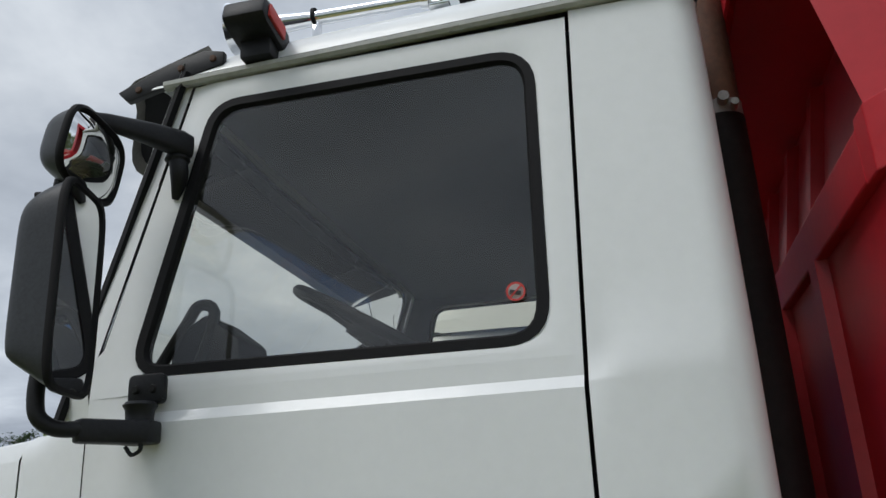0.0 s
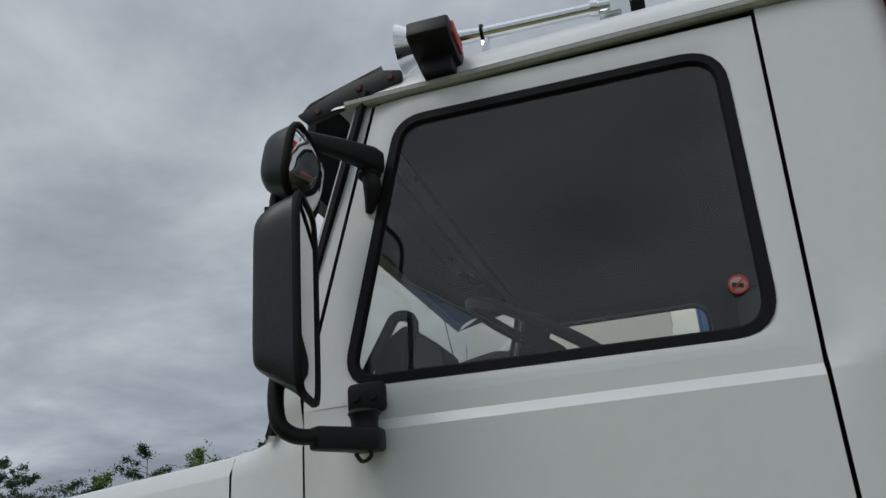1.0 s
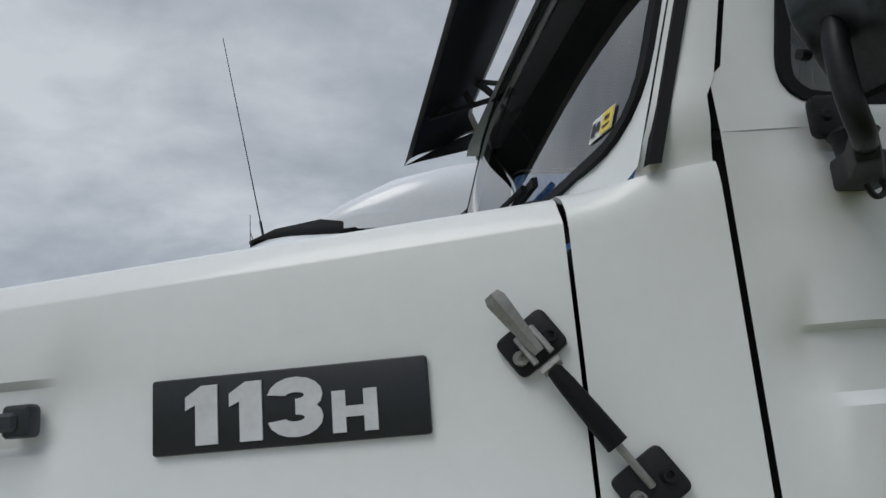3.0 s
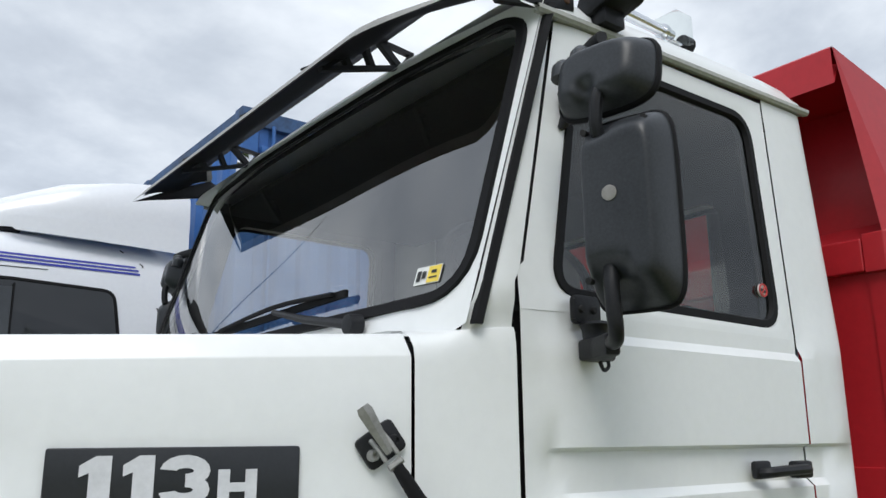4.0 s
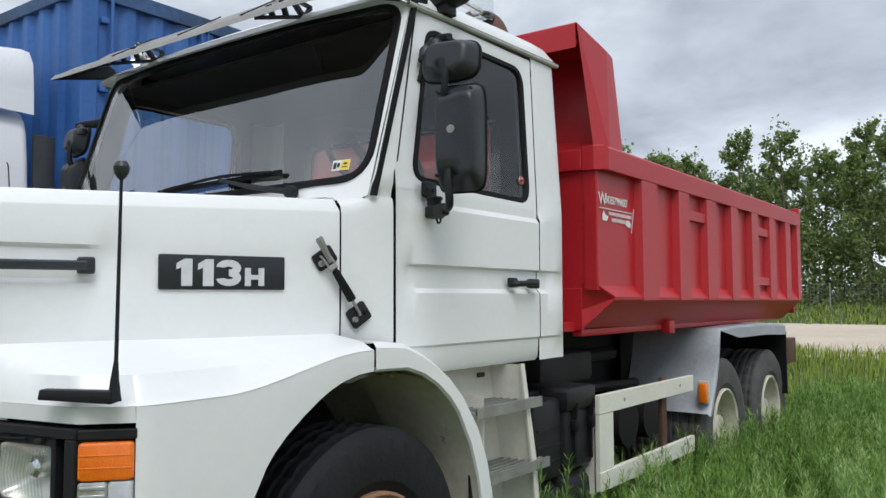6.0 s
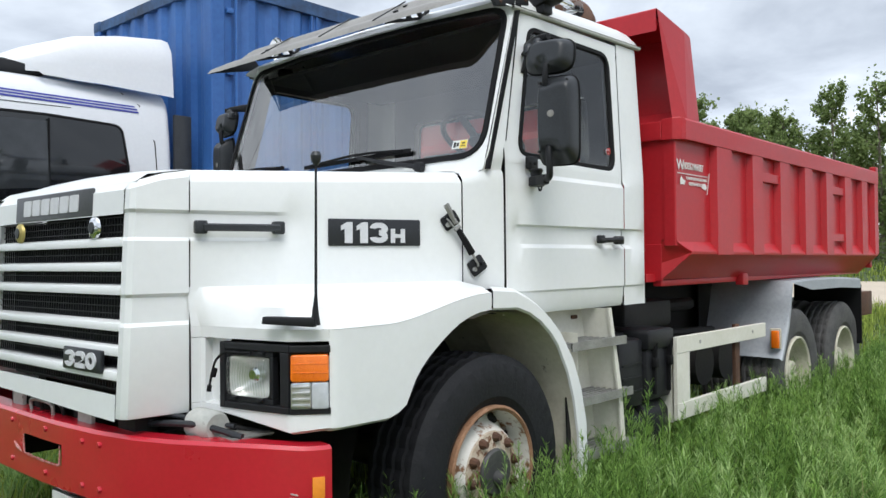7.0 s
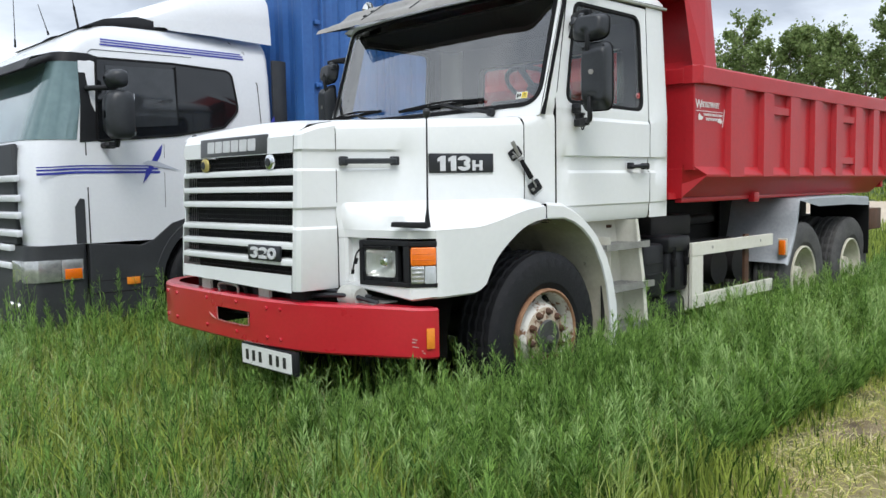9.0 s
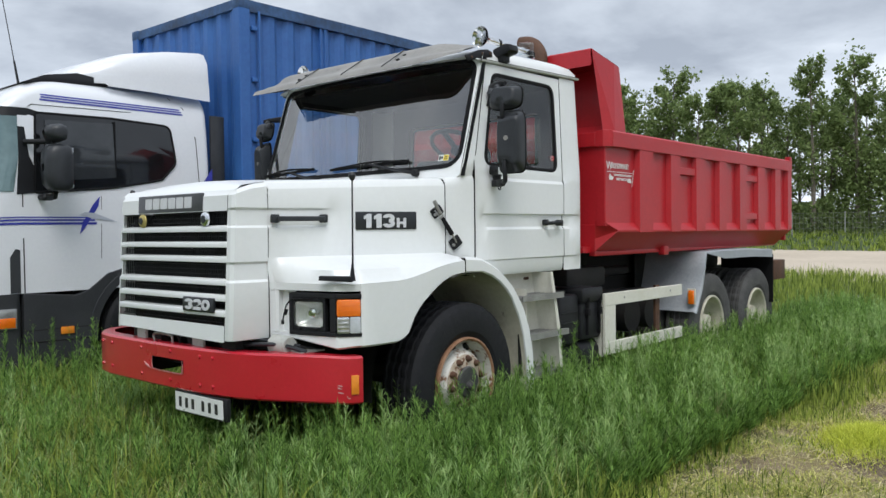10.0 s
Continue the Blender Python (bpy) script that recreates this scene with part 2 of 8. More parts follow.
WEED_PALE = surface("pale_weed_tips", (0.16, 0.30, 0.08), (0.55, 0.72, 0.30), 0.55, 0.7, 0.6, 3, island=0.55, leaf=0.5, sheen=0.2)
GRASS_PALE = surface("pale_grass_blades", (0.20, 0.30, 0.06), (0.62, 0.70, 0.28), 0.5, 0.65, 0.9, 3, island=0.6, leaf=0.42, sheen=0.2)
MOSSY = surface("bright_yellow_green_tuft", (0.42, 0.48, 0.05), (0.78, 0.82, 0.16), 0.6, 0.8, 0.8, 4, island=0.6, leaf=0.4, sheen=0.2)
CUT_MAT = surface("yellow_green_cut_grass", (0.26, 0.27, 0.07), (0.74, 0.72, 0.24), 0.6, 0.8, 0.8, 4, island=0.6, leaf=0.25, sheen=0.2)
STRAW = surface("cut_dry_grass", (0.30, 0.25, 0.11), (0.74, 0.66, 0.40), 0.7, 0.85, 0.7, 4, island=0.6, leaf=0.2, sheen=0.2)
LEAF = surface("tree_leaves", (0.09, 0.14, 0.045), (0.33, 0.42, 0.16), 0.5, 0.65, 0.12, 2, island=0.45, leaf=0.5, sheen=0.2)
NEEDLE = surface("pine_needles", (0.02, 0.045, 0.018), (0.06, 0.10, 0.04), 0.6, 0.75, 0.3, 2, island=0.6, leaf=0.15, sheen=0.2)
BARK = surface("tree_bark", (0.09, 0.075, 0.055), (0.24, 0.21, 0.17), 0.8, 0.95, 2, 20, bump=0.3)
FENCE_POST = surface("grey_fence_post", (0.25, 0.25, 0.24), (0.42, 0.42, 0.40), 0.6, 0.7)
SAND = surface("pale_sandy_gravel", (0.40, 0.33, 0.25), (0.58, 0.50, 0.40), 0.85, 0.95, 0.12, 3.0, bump=0.2)


def ground_material():
    m = bpy.data.materials.new("meadow_soil")
    m.use_nodes = True
    n, l = m.node_tree.nodes, m.node_tree.links
    b = n["Principled BSDF"]
    tc = n.new("ShaderNodeTexCoord")

    def noisy(scale, detail=6.0):
        t = n.new("ShaderNodeTexNoise")
        t.inputs["Scale"].default_value, t.inputs["Detail"].default_value = scale, detail
        l.new(tc.outputs["Object"], t.inputs["Vector"])
        return t.outputs["Fac"]

    def ramp(fac, *stops):
        r = n.new("ShaderNodeValToRGB")
        while len(r.color_ramp.elements) < len(stops):
            r.color_ramp.elements.new(0.5)
        for el, (p, c) in zip(r.color_ramp.elements, stops):
            el.position, el.color = p, (*c, 1)
        l.new(fac, r.inputs["Fac"])
        return r.outputs["Color"]

    soil = ramp(noisy(5.0), (0.3, (0.025, 0.035, 0.012)), (0.55, (0.055, 0.085, 0.022)), (0.75, (0.10, 0.14, 0.04)))
    dry = ramp(noisy(1.4), (0.36, (0.12, 0.09, 0.06)), (0.45, (0.24, 0.19, 0.115)), (0.53, (0.24, 0.21, 0.09)), (0.64, (0.19, 0.22, 0.06)))
    sp = n.new("ShaderNodeSeparateXYZ")
    l.new(tc.outputs["Object"], sp.inputs[0])
    edge = n.new("ShaderNodeMath")
    edge.operation = "MULTIPLY_ADD"
    l.new(noisy(0.8, 4.0), edge.inputs[0])
    edge.inputs[1].default_value = 0.7
    l.new(sp.outputs["Y"], edge.inputs[2])
    mr = n.new("ShaderNodeMapRange")
    mr.inputs["From Min"].default_value, mr.inputs["From Max"].default_value = -2.25, -1.95
    l.new(edge.outputs[0], mr.inputs["Value"])
    mr2 = n.new("ShaderNodeMapRange")
    mr2.inputs["From Min"].default_value, mr2.inputs["From Max"].default_value = -7.5, -6.5
    l.new(edge.outputs[0], mr2.inputs["Value"])
    inv = n.new("ShaderNodeMath")
    inv.operation = "SUBTRACT"
    inv.inputs[0].default_value = 1.0
    l.new(mr2.outputs[0], inv.inputs[1])
    mxx = n.new("ShaderNodeMath")
    mxx.operation = "MAXIMUM"
    l.new(mr.outputs[0], mxx.inputs[0])
    l.new(inv.outputs[0], mxx.inputs[1])
    mx = n.new("ShaderNodeMix")
    mx.data_type = "RGBA"
    l.new(mxx.outputs[0], mx.inputs["Factor"])
    l.new(dry, mx.inputs["A"])
    l.new(soil, mx.inputs["B"])
    l.new(mx.outputs["Result"], b.inputs["Base Color"])
    b.inputs["Roughness"].default_value = 0.95
    bp = n.new("ShaderNodeBump")
    bp.inputs["Strength"].default_value, bp.inputs["Distance"].default_value = 0.5, 0.04
    l.new(noisy(14.0, 8.0), bp.inputs["Height"])
    l.new(bp.outputs[0], b.inputs["Normal"])
    return m


SOIL = ground_material()

# ---- mesh helpers ----
def base(name, at, label, category, group=""):
    """The Empty at a thing's base that carries its parts."""
    ob = new(name)
    ob.location = at
    ob.empty_display_size = 0.2
    return tagged(ob, label, category, group)


def part(name, bm, material, parent=None, label="", smooth=True, angle=32):
    """Links a bmesh, built in world coordinates, as one mesh object under a thing or a part."""
    bmesh.ops.remove_doubles(bm, verts=bm.verts, dist=1e-5)
    bmesh.ops.recalc_face_normals(bm, faces=bm.faces)
    me = bpy.data.meshes.new(name)
    bm.to_mesh(me)
    bm.free()
    me.materials.append(material)
    if smooth:
        me.shade_smooth()
        me.set_sharp_from_angle(angle=radians(angle))
    ob = new(name, me)
    if parent:
        ob.parent = parent
        ob.matrix_parent_inverse = Matrix.Translation(-parent.location) if parent.parent is None else Matrix()
    if label:
        tagged(ob, label)
    return ob


def B():
    return bmesh.new()


def box(bm, x0, x1, y0, y1, z0, z1, bevel=0.0, seg=2):
    made = bmesh.ops.create_cube(bm, size=1)["verts"]
    for v in made:
        v.co = Vector(((x0 + x1) / 2 + v.co.x * (x1 - x0), (y0 + y1) / 2 + v.co.y * (y1 - y0), (z0 + z1) / 2 + v.co.z * (z1 - z0)))
    if bevel:
        edges = list({e for v in made for e in v.link_edges})
        bmesh.ops.bevel(bm, geom=edges, offset=bevel, segments=seg, affect="EDGES", profile=0.5)
    return bm


def beam(bm, a, b, w, h, bevel=0.0):
    """A bar of section w (across) by h (up) from a to b."""
    a, b = Vector(a), Vector(b)
    way = (b - a).normalized()
    side = way.cross(Vector((0, 0, 1)))
    side = side.normalized() if side.length > 1e-4 else Vector((0, 1, 0))
    top = side.cross(way)
    ring = lambda p: [bm.verts.new(p + side * sx * w / 2 + top * sz * h / 2) for sx, sz in ((-1, -1), (1, -1), (1, 1), (-1, 1))]
    r0, r1 = ring(a), ring(b)
    fs = [bm.faces.new(r0), bm.faces.new(r1[::-1])]
    for i in range(4):
        fs.append(bm.faces.new((r0[i], r1[i], r1[(i + 1) % 4], r0[(i + 1) % 4])))
    if bevel:
        bmesh.ops.bevel(bm, geom=list({e for f in fs for e in f.edges}), offset=bevel, segments=1, affect="EDGES")
    return bm


def prism(bm, pts, axis, a, b, bevel=0.0):
    """A polygon in the two other axes, pulled from a to b along axis (0, 1, 2)."""
    def at(p, v):
        c = [p[0], p[1]]
        c.insert(axis, v)
        return Vector(c)
    lo, hi = [bm.verts.new(at(p, a)) for p in pts], [bm.verts.new(at(p, b)) for p in pts]
    fs = [bm.faces.new(lo), bm.faces.new(hi[::-1])]
    for i in range(len(pts)):
        j = (i + 1) % len(pts)
        fs.append(bm.faces.new((lo[i], hi[i], hi[j], lo[j])))
    if bevel:
        bmesh.ops.recalc_face_normals(bm, faces=fs)
        bmesh.ops.bevel(bm, geom=list({e for f in fs for e in f.edges}), offset=bevel, segments=2, affect="EDGES", profile=0.5)
    return bm


def skin(bm, rows, closed=False, thick=0.0):
    """A surface through rows of points; closed joins the ends of each row; thick gives it depth."""
    vs = [[bm.verts.new(Vector(p)) for p in row] for row in rows]
    fs = []
    for r0, r1 in zip(vs, vs[1:]):
        n = len(r0)
        for i in range(n if closed else n - 1):
            j = (i + 1) % n
            fs.append(bm.faces.new((r0[i], r1[i], r1[j], r0[j])))
    if thick:
        bmesh.ops.solidify(bm, geom=fs, thickness=thick)
    return bm


def tube(bm, pts, r, n=10, caps=True):
    """A round bar along points; r is one radius or one for each point."""
    pts = [Vector(p) for p in pts]
    rs = [r] * len(pts) if isinstance(r, (int, float)) else r
    way = (pts[1] - pts[0]).normalized()
    side = way.orthogonal().normalized()
    rings = []
    for i, p in enumerate(pts):
        t = (pts[min(i + 1, len(pts) - 1)] - pts[max(i - 1, 0)]).normalized()
        side = (side - t * side.dot(t)).normalized()
        other = t.cross(side)
        rings.append([bm.verts.new(p + (side * math.cos(2 * math.pi * k / n) + other * math.sin(2 * math.pi * k / n)) * rs[i]) for k in range(n)])
    for r0, r1 in zip(rings, rings[1:]):
        for k in range(n):
            bm.faces.new((r0[k], r1[k], r1[(k + 1) % n], r0[(k + 1) % n]))
    if caps:
        bm.faces.new(rings[0][::-1])
        bm.faces.new(rings[-1])
    return bm


def arc(points, n=6):
    """A smooth line (Catmull-Rom) through points."""
    p = [Vector(q) for q in points]
    p = [2 * p[0] - p[1]] + p + [2 * p[-1] - p[-2]]
    out = []
    for i in range(1, len(p) - 2):
        for k in range(n):
            t = k / n
            out.append(0.5 * ((2 * p[i]) + (p[i + 1] - p[i - 1]) * t + (2 * p[i - 1] - 5 * p[i] + 4 * p[i + 1] - p[i + 2]) * t * t + (3 * p[i] - p[i - 1] - 3 * p[i + 1] + p[i + 2]) * t ** 3))
    return out + [p[-2]]


def lathe(bm, prof, at, axis=1, n=48, closed=False, wobble=None):
    """Turns (radius, along) points round an axis through at."""
    at = Vector(at)
    rows = []
    for r, a in prof:
        row = []
        for k in range(n):
            w = 2 * math.pi * k / n
            rr = r * (1 + wobble(k, r)) if wobble else r
            c = [rr * math.cos(w), rr * math.sin(w)]
            c.insert(axis, a)
            row.append(at + Vector(c))
        rows.append(row)
    if closed:
        rows.append(rows[0])
    skin(bm, rows, closed=True)
    return bm


def rounded(pts, r, n=5):
    """A polygon with rounded corners; r is one radius or one for each corner."""
    out, m = [], len(pts)
    for i in range(m):
        rad = r[i] if isinstance(r, (list, tuple)) else r
        p, a, b = Vector(pts[i]), Vector(pts[i - 1]), Vector(pts[(i + 1) % m])
        u, v = (a - p).normalized(), (b - p).normalized()
        half = u.angle(v) / 2
        d = min(rad / math.tan(half), (a - p).length * 0.48, (b - p).length * 0.48)
        s, e = p + u * d, p + v * d
        for k in range(n + 1):
            t = k / n
            out.append((1 - t) ** 2 * s + 2 * t * (1 - t) * p + t * t * e)
    return out


def reach(poly, c, ang):
    """Where the ray from c at an angle leaves a polygon."""
    d = Vector((math.cos(ang), math.sin(ang)))
    best = None
    for i in range(len(poly)):
        a, b = Vector(poly[i - 1]) - c, Vector(poly[i]) - c
        e = b - a
        den = d.x * e.y - d.y * e.x
        if abs(den) < 1e-9:
            continue
        t = (a.x * e.y - a.y * e.x) / den
        s = (a.x * d.y - a.y * d.x) / den
        if t > 1e-6 and -1e-6 <= s <= 1 + 1e-6 and (best is None or t > best):
            best = t
    return c + d * (best or 0.001)


def ring_rows(outer, inner, c, steps=3):
    """Rows of 2D points from an outer polygon to an inner one, seen from c."""
    c = Vector(c)
    angs = sorted({round(math.atan2(p[1] - c.y, p[0] - c.x), 5) for p in list(outer) + list(inner)})
    lo, hi = [reach(outer, c, a) for a in angs], [reach(inner, c, a) for a in angs]
    return [[o.lerp(i, k / steps) for o, i in zip(lo, hi)] for k in range(steps + 1)]


def fan(bm, pts):
    bm.faces.new([bm.verts.new(Vector(p)) for p in pts])
    return bm


def seal(bm, loop, place, w=0.02, d=0.012):
    """A rubber bead along a closed 2D loop; place maps (u, v, out) to the world."""
    n = len(loop)
    c = sum((Vector(p) for p in loop), Vector((0, 0))) / n
    rows = []
    for i in range(n):
        p = Vector(loop[i])
        t = (Vector(loop[(i + 1) % n]) - Vector(loop[i - 1])).normalized()
        o = Vector((t.y, -t.x))
        if o.dot(p - c) < 0:
            o = -o
        rows.append([place(*(p + o * w), 0.0), place(*(p + o * w * 0.8), d), place(*(p - o * w * 0.6), d), place(*(p - o * w), 0.0)])
    rows.append(rows[0])
    return skin(bm, rows)


def words(text, size, m, depth=0.004, bold=0.0):
    """Lettering as mesh data, laid by the pose m, with its left foot at m's origin."""
    cu = bpy.data.curves.new("letters", "FONT")
    cu.body, cu.size, cu.extrude, cu.offset = text, size, depth, bold
    ob = bpy.data.objects.new("letters", cu)
    scene.collection.objects.link(ob)
    me = bpy.data.meshes.new_from_object(ob.evaluated_get(bpy.context.evaluated_depsgraph_get()))
    bpy.data.objects.remove(ob)
    bpy.data.curves.remove(cu)
    bm = bmesh.new()
    bm.from_mesh(me)
    bpy.data.meshes.remove(me)
    bmesh.ops.transform(bm, matrix=m, verts=bm.verts)
    return bm


def facing(origin, right, upward):
    """A pose whose x runs along right and y along upward."""
    r, u = Vector(right).normalized(), Vector(upward)
    n = r.cross(u).normalized()
    u = n.cross(r)
    return Matrix(((r.x, u.x, n.x, origin[0]), (r.y, u.y, n.y, origin[1]), (r.z, u.z, n.z, origin[2]), (0, 0, 0, 1)))


def slab(bm, m, w, h, d, bevel=0.0, round_off=0.0):
    """A flat plate w by h, d proud of the pose m."""
    loop = rounded([(0, 0), (w, 0), (w, h), (0, h)], round_off, 3) if round_off else [Vector(p) for p in ((0, 0), (w, 0), (w, h), (0, h))]
    tmp = bmesh.new()
    prism(tmp, [(p.x, p.y) for p in loop], 2, -0.002, d, bevel)
    bmesh.ops.transform(tmp, matrix=m, verts=tmp.verts)
    me = bpy.data.meshes.new("tmp")
    tmp.to_mesh(me)
    tmp.free()
    bm.from_mesh(me)
    bpy.data.meshes.remove(me)
    return bm


def lerp_table(tab, x):
    for (x0, y0), (x1, y1) in zip(tab, tab[1:]):
        if x <= x1:
            return y0 + (y1 - y0) * min(max((x - x0) / (x1 - x0), 0), 1)
    return tab[-1][1]


def ease(a, b, x):
    t = min(max((x - a) / (b - a), 0), 1)
    return t * t * (3 - 2 * t)


def figures(text, w, h, s, step, m, d):
    """Heavy block figures, each w by h with strokes s wide, set step apart and laid by the pose m."""
    out = bmesh.new()
    for i, ch in enumerate(text):
        bm = bmesh.new()
        if ch == "1":
            prism(bm, [(w * 0.72 - s * 1.25, 0), (w * 0.72, 0), (w * 0.72, h), (w * 0.72 - s * 0.9, h), (w * 0.12, h * 0.82), (w * 0.12, h * 0.60), (w * 0.72 - s * 1.25, h * 0.68)], 2, 0.0, d)
        elif ch == "H":
            for x in (0, w - s):
                prism(bm, [(x, 0), (x + s, 0), (x + s, h), (x, h)], 2, 0.0, d)
            prism(bm, [(s, h * 0.36), (w - s, h * 0.36), (w - s, h * 0.62), (s, h * 0.62)], 2, 0.0, d)
        else:
            rx, q = (w - s) / 2, (h - s * 0.8) / 4
            turn = lambda cx, cy, ax, ay, a0, a1: [(cx + ax * math.cos(radians(a0 + (a1 - a0) * k / 12)), cy + ay * math.sin(radians(a0 + (a1 - a0) * k / 12))) for k in range(13)]
            lo, hi = s * 0.4 + q, h - s * 0.4 - q
            hook = lambda bm, cx, cy, a0, a1, depth: prism(bm, turn(cx, cy, rx + s / 2, q + s * 0.4, a0, a1) + turn(cx, cy, rx - s * 0.5, q - s * 0.4, a1, a0), 2, 0.0, depth)
            if ch == "3":
                hook(bm, w / 2, hi, 172, -88, d)
                hook(bm, w / 2, lo, 88, -172, d * 0.98)
            elif ch == "2":
                hook(bm, w / 2, hi, 172, -42, d)
                prism(bm, [(0, s * 0.3), (s * 0.9, s * 0.3), (w - s * 0.1, hi - q * 0.35), (w - s * 0.75, hi - q * 1.25)], 2, 0.0, d * 0.96)
                prism(bm, [(s * 0.1, 0), (w, 0), (w, s * 0.8), (s * 0.1, s * 0.8)], 2, 0.0, d * 0.98)
            elif ch == "0":
                for a0, a1 in ((0, 180), (180, 360)):
                    prism(bm, turn(w / 2, h / 2, w / 2, h / 2, a0, a1) + turn(w / 2, h / 2, w / 2 - s, h / 2 - s * 0.8, a1, a0), 2, 0.0, d)
        bmesh.ops.transform(bm, matrix=m @ Matrix.Translation((step * i, 0, 0)), verts=bm.verts)
        me = bpy.data.meshes.new("tmp")
        bm.to_mesh(me)
        bm.free()
        out.from_mesh(me)
        bpy.data.meshes.remove(me)
    return out

# ---- the white and red tipper truck; x runs to its tail, its visible flank faces -y ----
truck = base("tipper_truck", (0, 0, 0), "white bonneted tipper truck with red body parked in tall grass", "truck")


def yside(z):
    return 1.15 - max(0.0, z - 1.95) * 0.065


def crease(x, z):
    """How far the pressed lines of the door stand proud; its front edge draws in to meet the cowl."""
    fade = ease(0.088, 0.24, x)
    groove = lerp_table([(1.538, 0), (1.556, 1), (1.644, 1), (1.652, 0)], z) * fade
    ledge = lerp_table([(1.886, 1), (1.908, 0)], z) * ease(0.09, 0.26, x)
    low = lerp_table([(1.318, 1), (1.326, 0)], z)
    return 0.015 * ledge - 0.02 * groove - 0.009 * low - lead(x)


def lead(x):
    return 0.013 * (1 - ease(0.08, 0.24, x))


DOOR_X = 0.083


def door_rear(z):
    return lerp_table([(1.2, 1.162), (1.685, 1.163), (1.89, 1.166), (2.76, 1.205)], z)


def door_front(z):
    return DOOR_X if z < 2.04 else 0.105 + (z - 2.06) * 0.258


WINDOW = rounded([(0.192, 2.0), (1.10, 1.988), (1.114, 2.655), (0.342, 2.655)], [0.06, 0.085, 0.085, 0.08], 6)
WINDOW = [Vector((p.x, p.y)) for p in WINDOW]
DOOR_ROWS = [1.212, 1.235, 1.317, 1.327, 1.43, 1.537, 1.557, 1.6, 1.643, 1.653, 1.75, 1.885, 1.909, 1.95]


def cab_door(sign):
    bm = B()
    tuck = lambda z: 0.018 * ease(1.25, 1.21, z)
    skin(bm, [[(x, sign * (yside(z) + crease(x, z) - tuck(z)), z) for x in [DOOR_X + (door_rear(z) - DOOR_X) * i / 34 for i in range(35)]] for z in DOOR_ROWS], thick=0.03)
    outline = [(DOOR_X, 1.95), (door_rear(1.95), 1.95), (door_rear(2.728), 2.728), (door_front(2.722), 2.722), (door_front(2.06), 2.06), (DOOR_X, 2.04)]
    rows = ring_rows(outline, WINDOW, (0.68, 2.3), 3)
    skin(bm, [[(p.x, sign * (yside(p.y) - lead(p.x - (p.y - 2.0) * 0.2) - 0.006 * ease(0.6, 1.0, k / 3)), p.y) for p in row + [row[0]]] for k, row in enumerate(rows)], thick=0.03)
    door = part("cab_door", bm, WHITE, truck, "white pressed-steel cab door with two creases", angle=28)
    put = lambda u, v, o: (u, sign * (yside(v) - 0.012 + o), v)
    part("window_seal", seal(B(), WINDOW, put, 0.015, 0.012), RUBBER, door, "black rubber window seal")
    pane = part("window_pane", fan(B(), [(p.x, sign * (yside(p.y) - 0.012), p.y) for p in WINDOW]), SIDE_GLASS, door, "tinted side window", smooth=False)
    pane.visible_shadow = False
    lin = ring_rows(outline[:2] + [(door_rear(2.7), 2.70), (0.28, 2.70)] + outline[4:], WINDOW, (0.68, 2.3), 1)
    bm = skin(B(), [[(p.x, sign * (yside(p.y) - 0.048), p.y) for p in row] + [(row[0].x, sign * (yside(row[0].y) - 0.048), row[0].y)] for row in lin])
    skin(bm, [[(x, sign * 1.085, z) for x in (0.1, 1.155)] for z in (1.23, 1.95)])
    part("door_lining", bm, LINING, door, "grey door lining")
    bm = B()
    y = sign * 1.166
    s = sign
    slab(bm, facing((0.862, y, 1.565), (1, 0, 0), (0, 0, 1)), 0.075, 0.046, 0.012, 0.003, 0.012)
    tube(bm, arc([(0.887, y + s * 0.004, 1.578), (0.902, y + s * 0.034, 1.582), (0.98, y + s * 0.04, 1.585), (1.07, y + s * 0.038, 1.586), (1.10, y + s * 0.006, 1.584)], 4), 0.014, 8)
    box(bm, 1.035, 1.11, min(y, y + s * 0.034), max(y, y + s * 0.034), 1.562, 1.608, 0.008)
    part("door_handle", bm, BLACK, door, "black pull handle")
    return door


door = cab_door(-1)
cab_door(1)
for s in (-1, 1):
    for x0, x1, z1 in ((1.135, 1.22, 2.70), (0.04, 0.12, 2.03)):
        part("door_jamb", box(B(), x0, x1, s * 1.095 - 0.006, s * 1.095 + 0.006, 1.23, min(z1, 1.97)), CHASSIS, truck)
    part("door_jamb", prism(B(), [(1.14, 1.97), (1.22, 1.97), (1.235, 2.70), (1.155, 2.70)], 1, s * 1.062 - 0.005, s * 1.062 + 0.005), CHASSIS, truck)
bm = B()
lathe(bm, [(0.0, 0.0), (0.019, 0.0), (0.019, 0.003), (0.0, 0.003)], (1.048, -yside(2.09) + 0.006, 2.09), 1, 24)
smoke = part("sticker", bm, DECAL, door, "round white no-smoking sticker with a red ring")
bm = lathe(B(), [(0.016, -0.002), (0.020, -0.002), (0.020, 0.001), (0.016, 0.001)], (1.048, -yside(2.09) + 0.002, 2.09), 1, 24, closed=True)
beam(bm, (1.037, -yside(2.09) + 0.001, 2.079), (1.059, -yside(2.09) + 0.001, 2.101), 0.004, 0.003)
part("ring", bm, STICKER_RED, smoke)
bm = beam(B(), (1.036, -yside(2.09) + 0.002, 2.091), (1.058, -yside(2.09) + 0.002, 2.086), 0.004, 0.008)
part("pictogram", bm, INK, smoke)


# rear quarter panels, back wall with window, lower skirt
def rear_x(z):
    return 1.488 + (z - 1.2) * 0.006


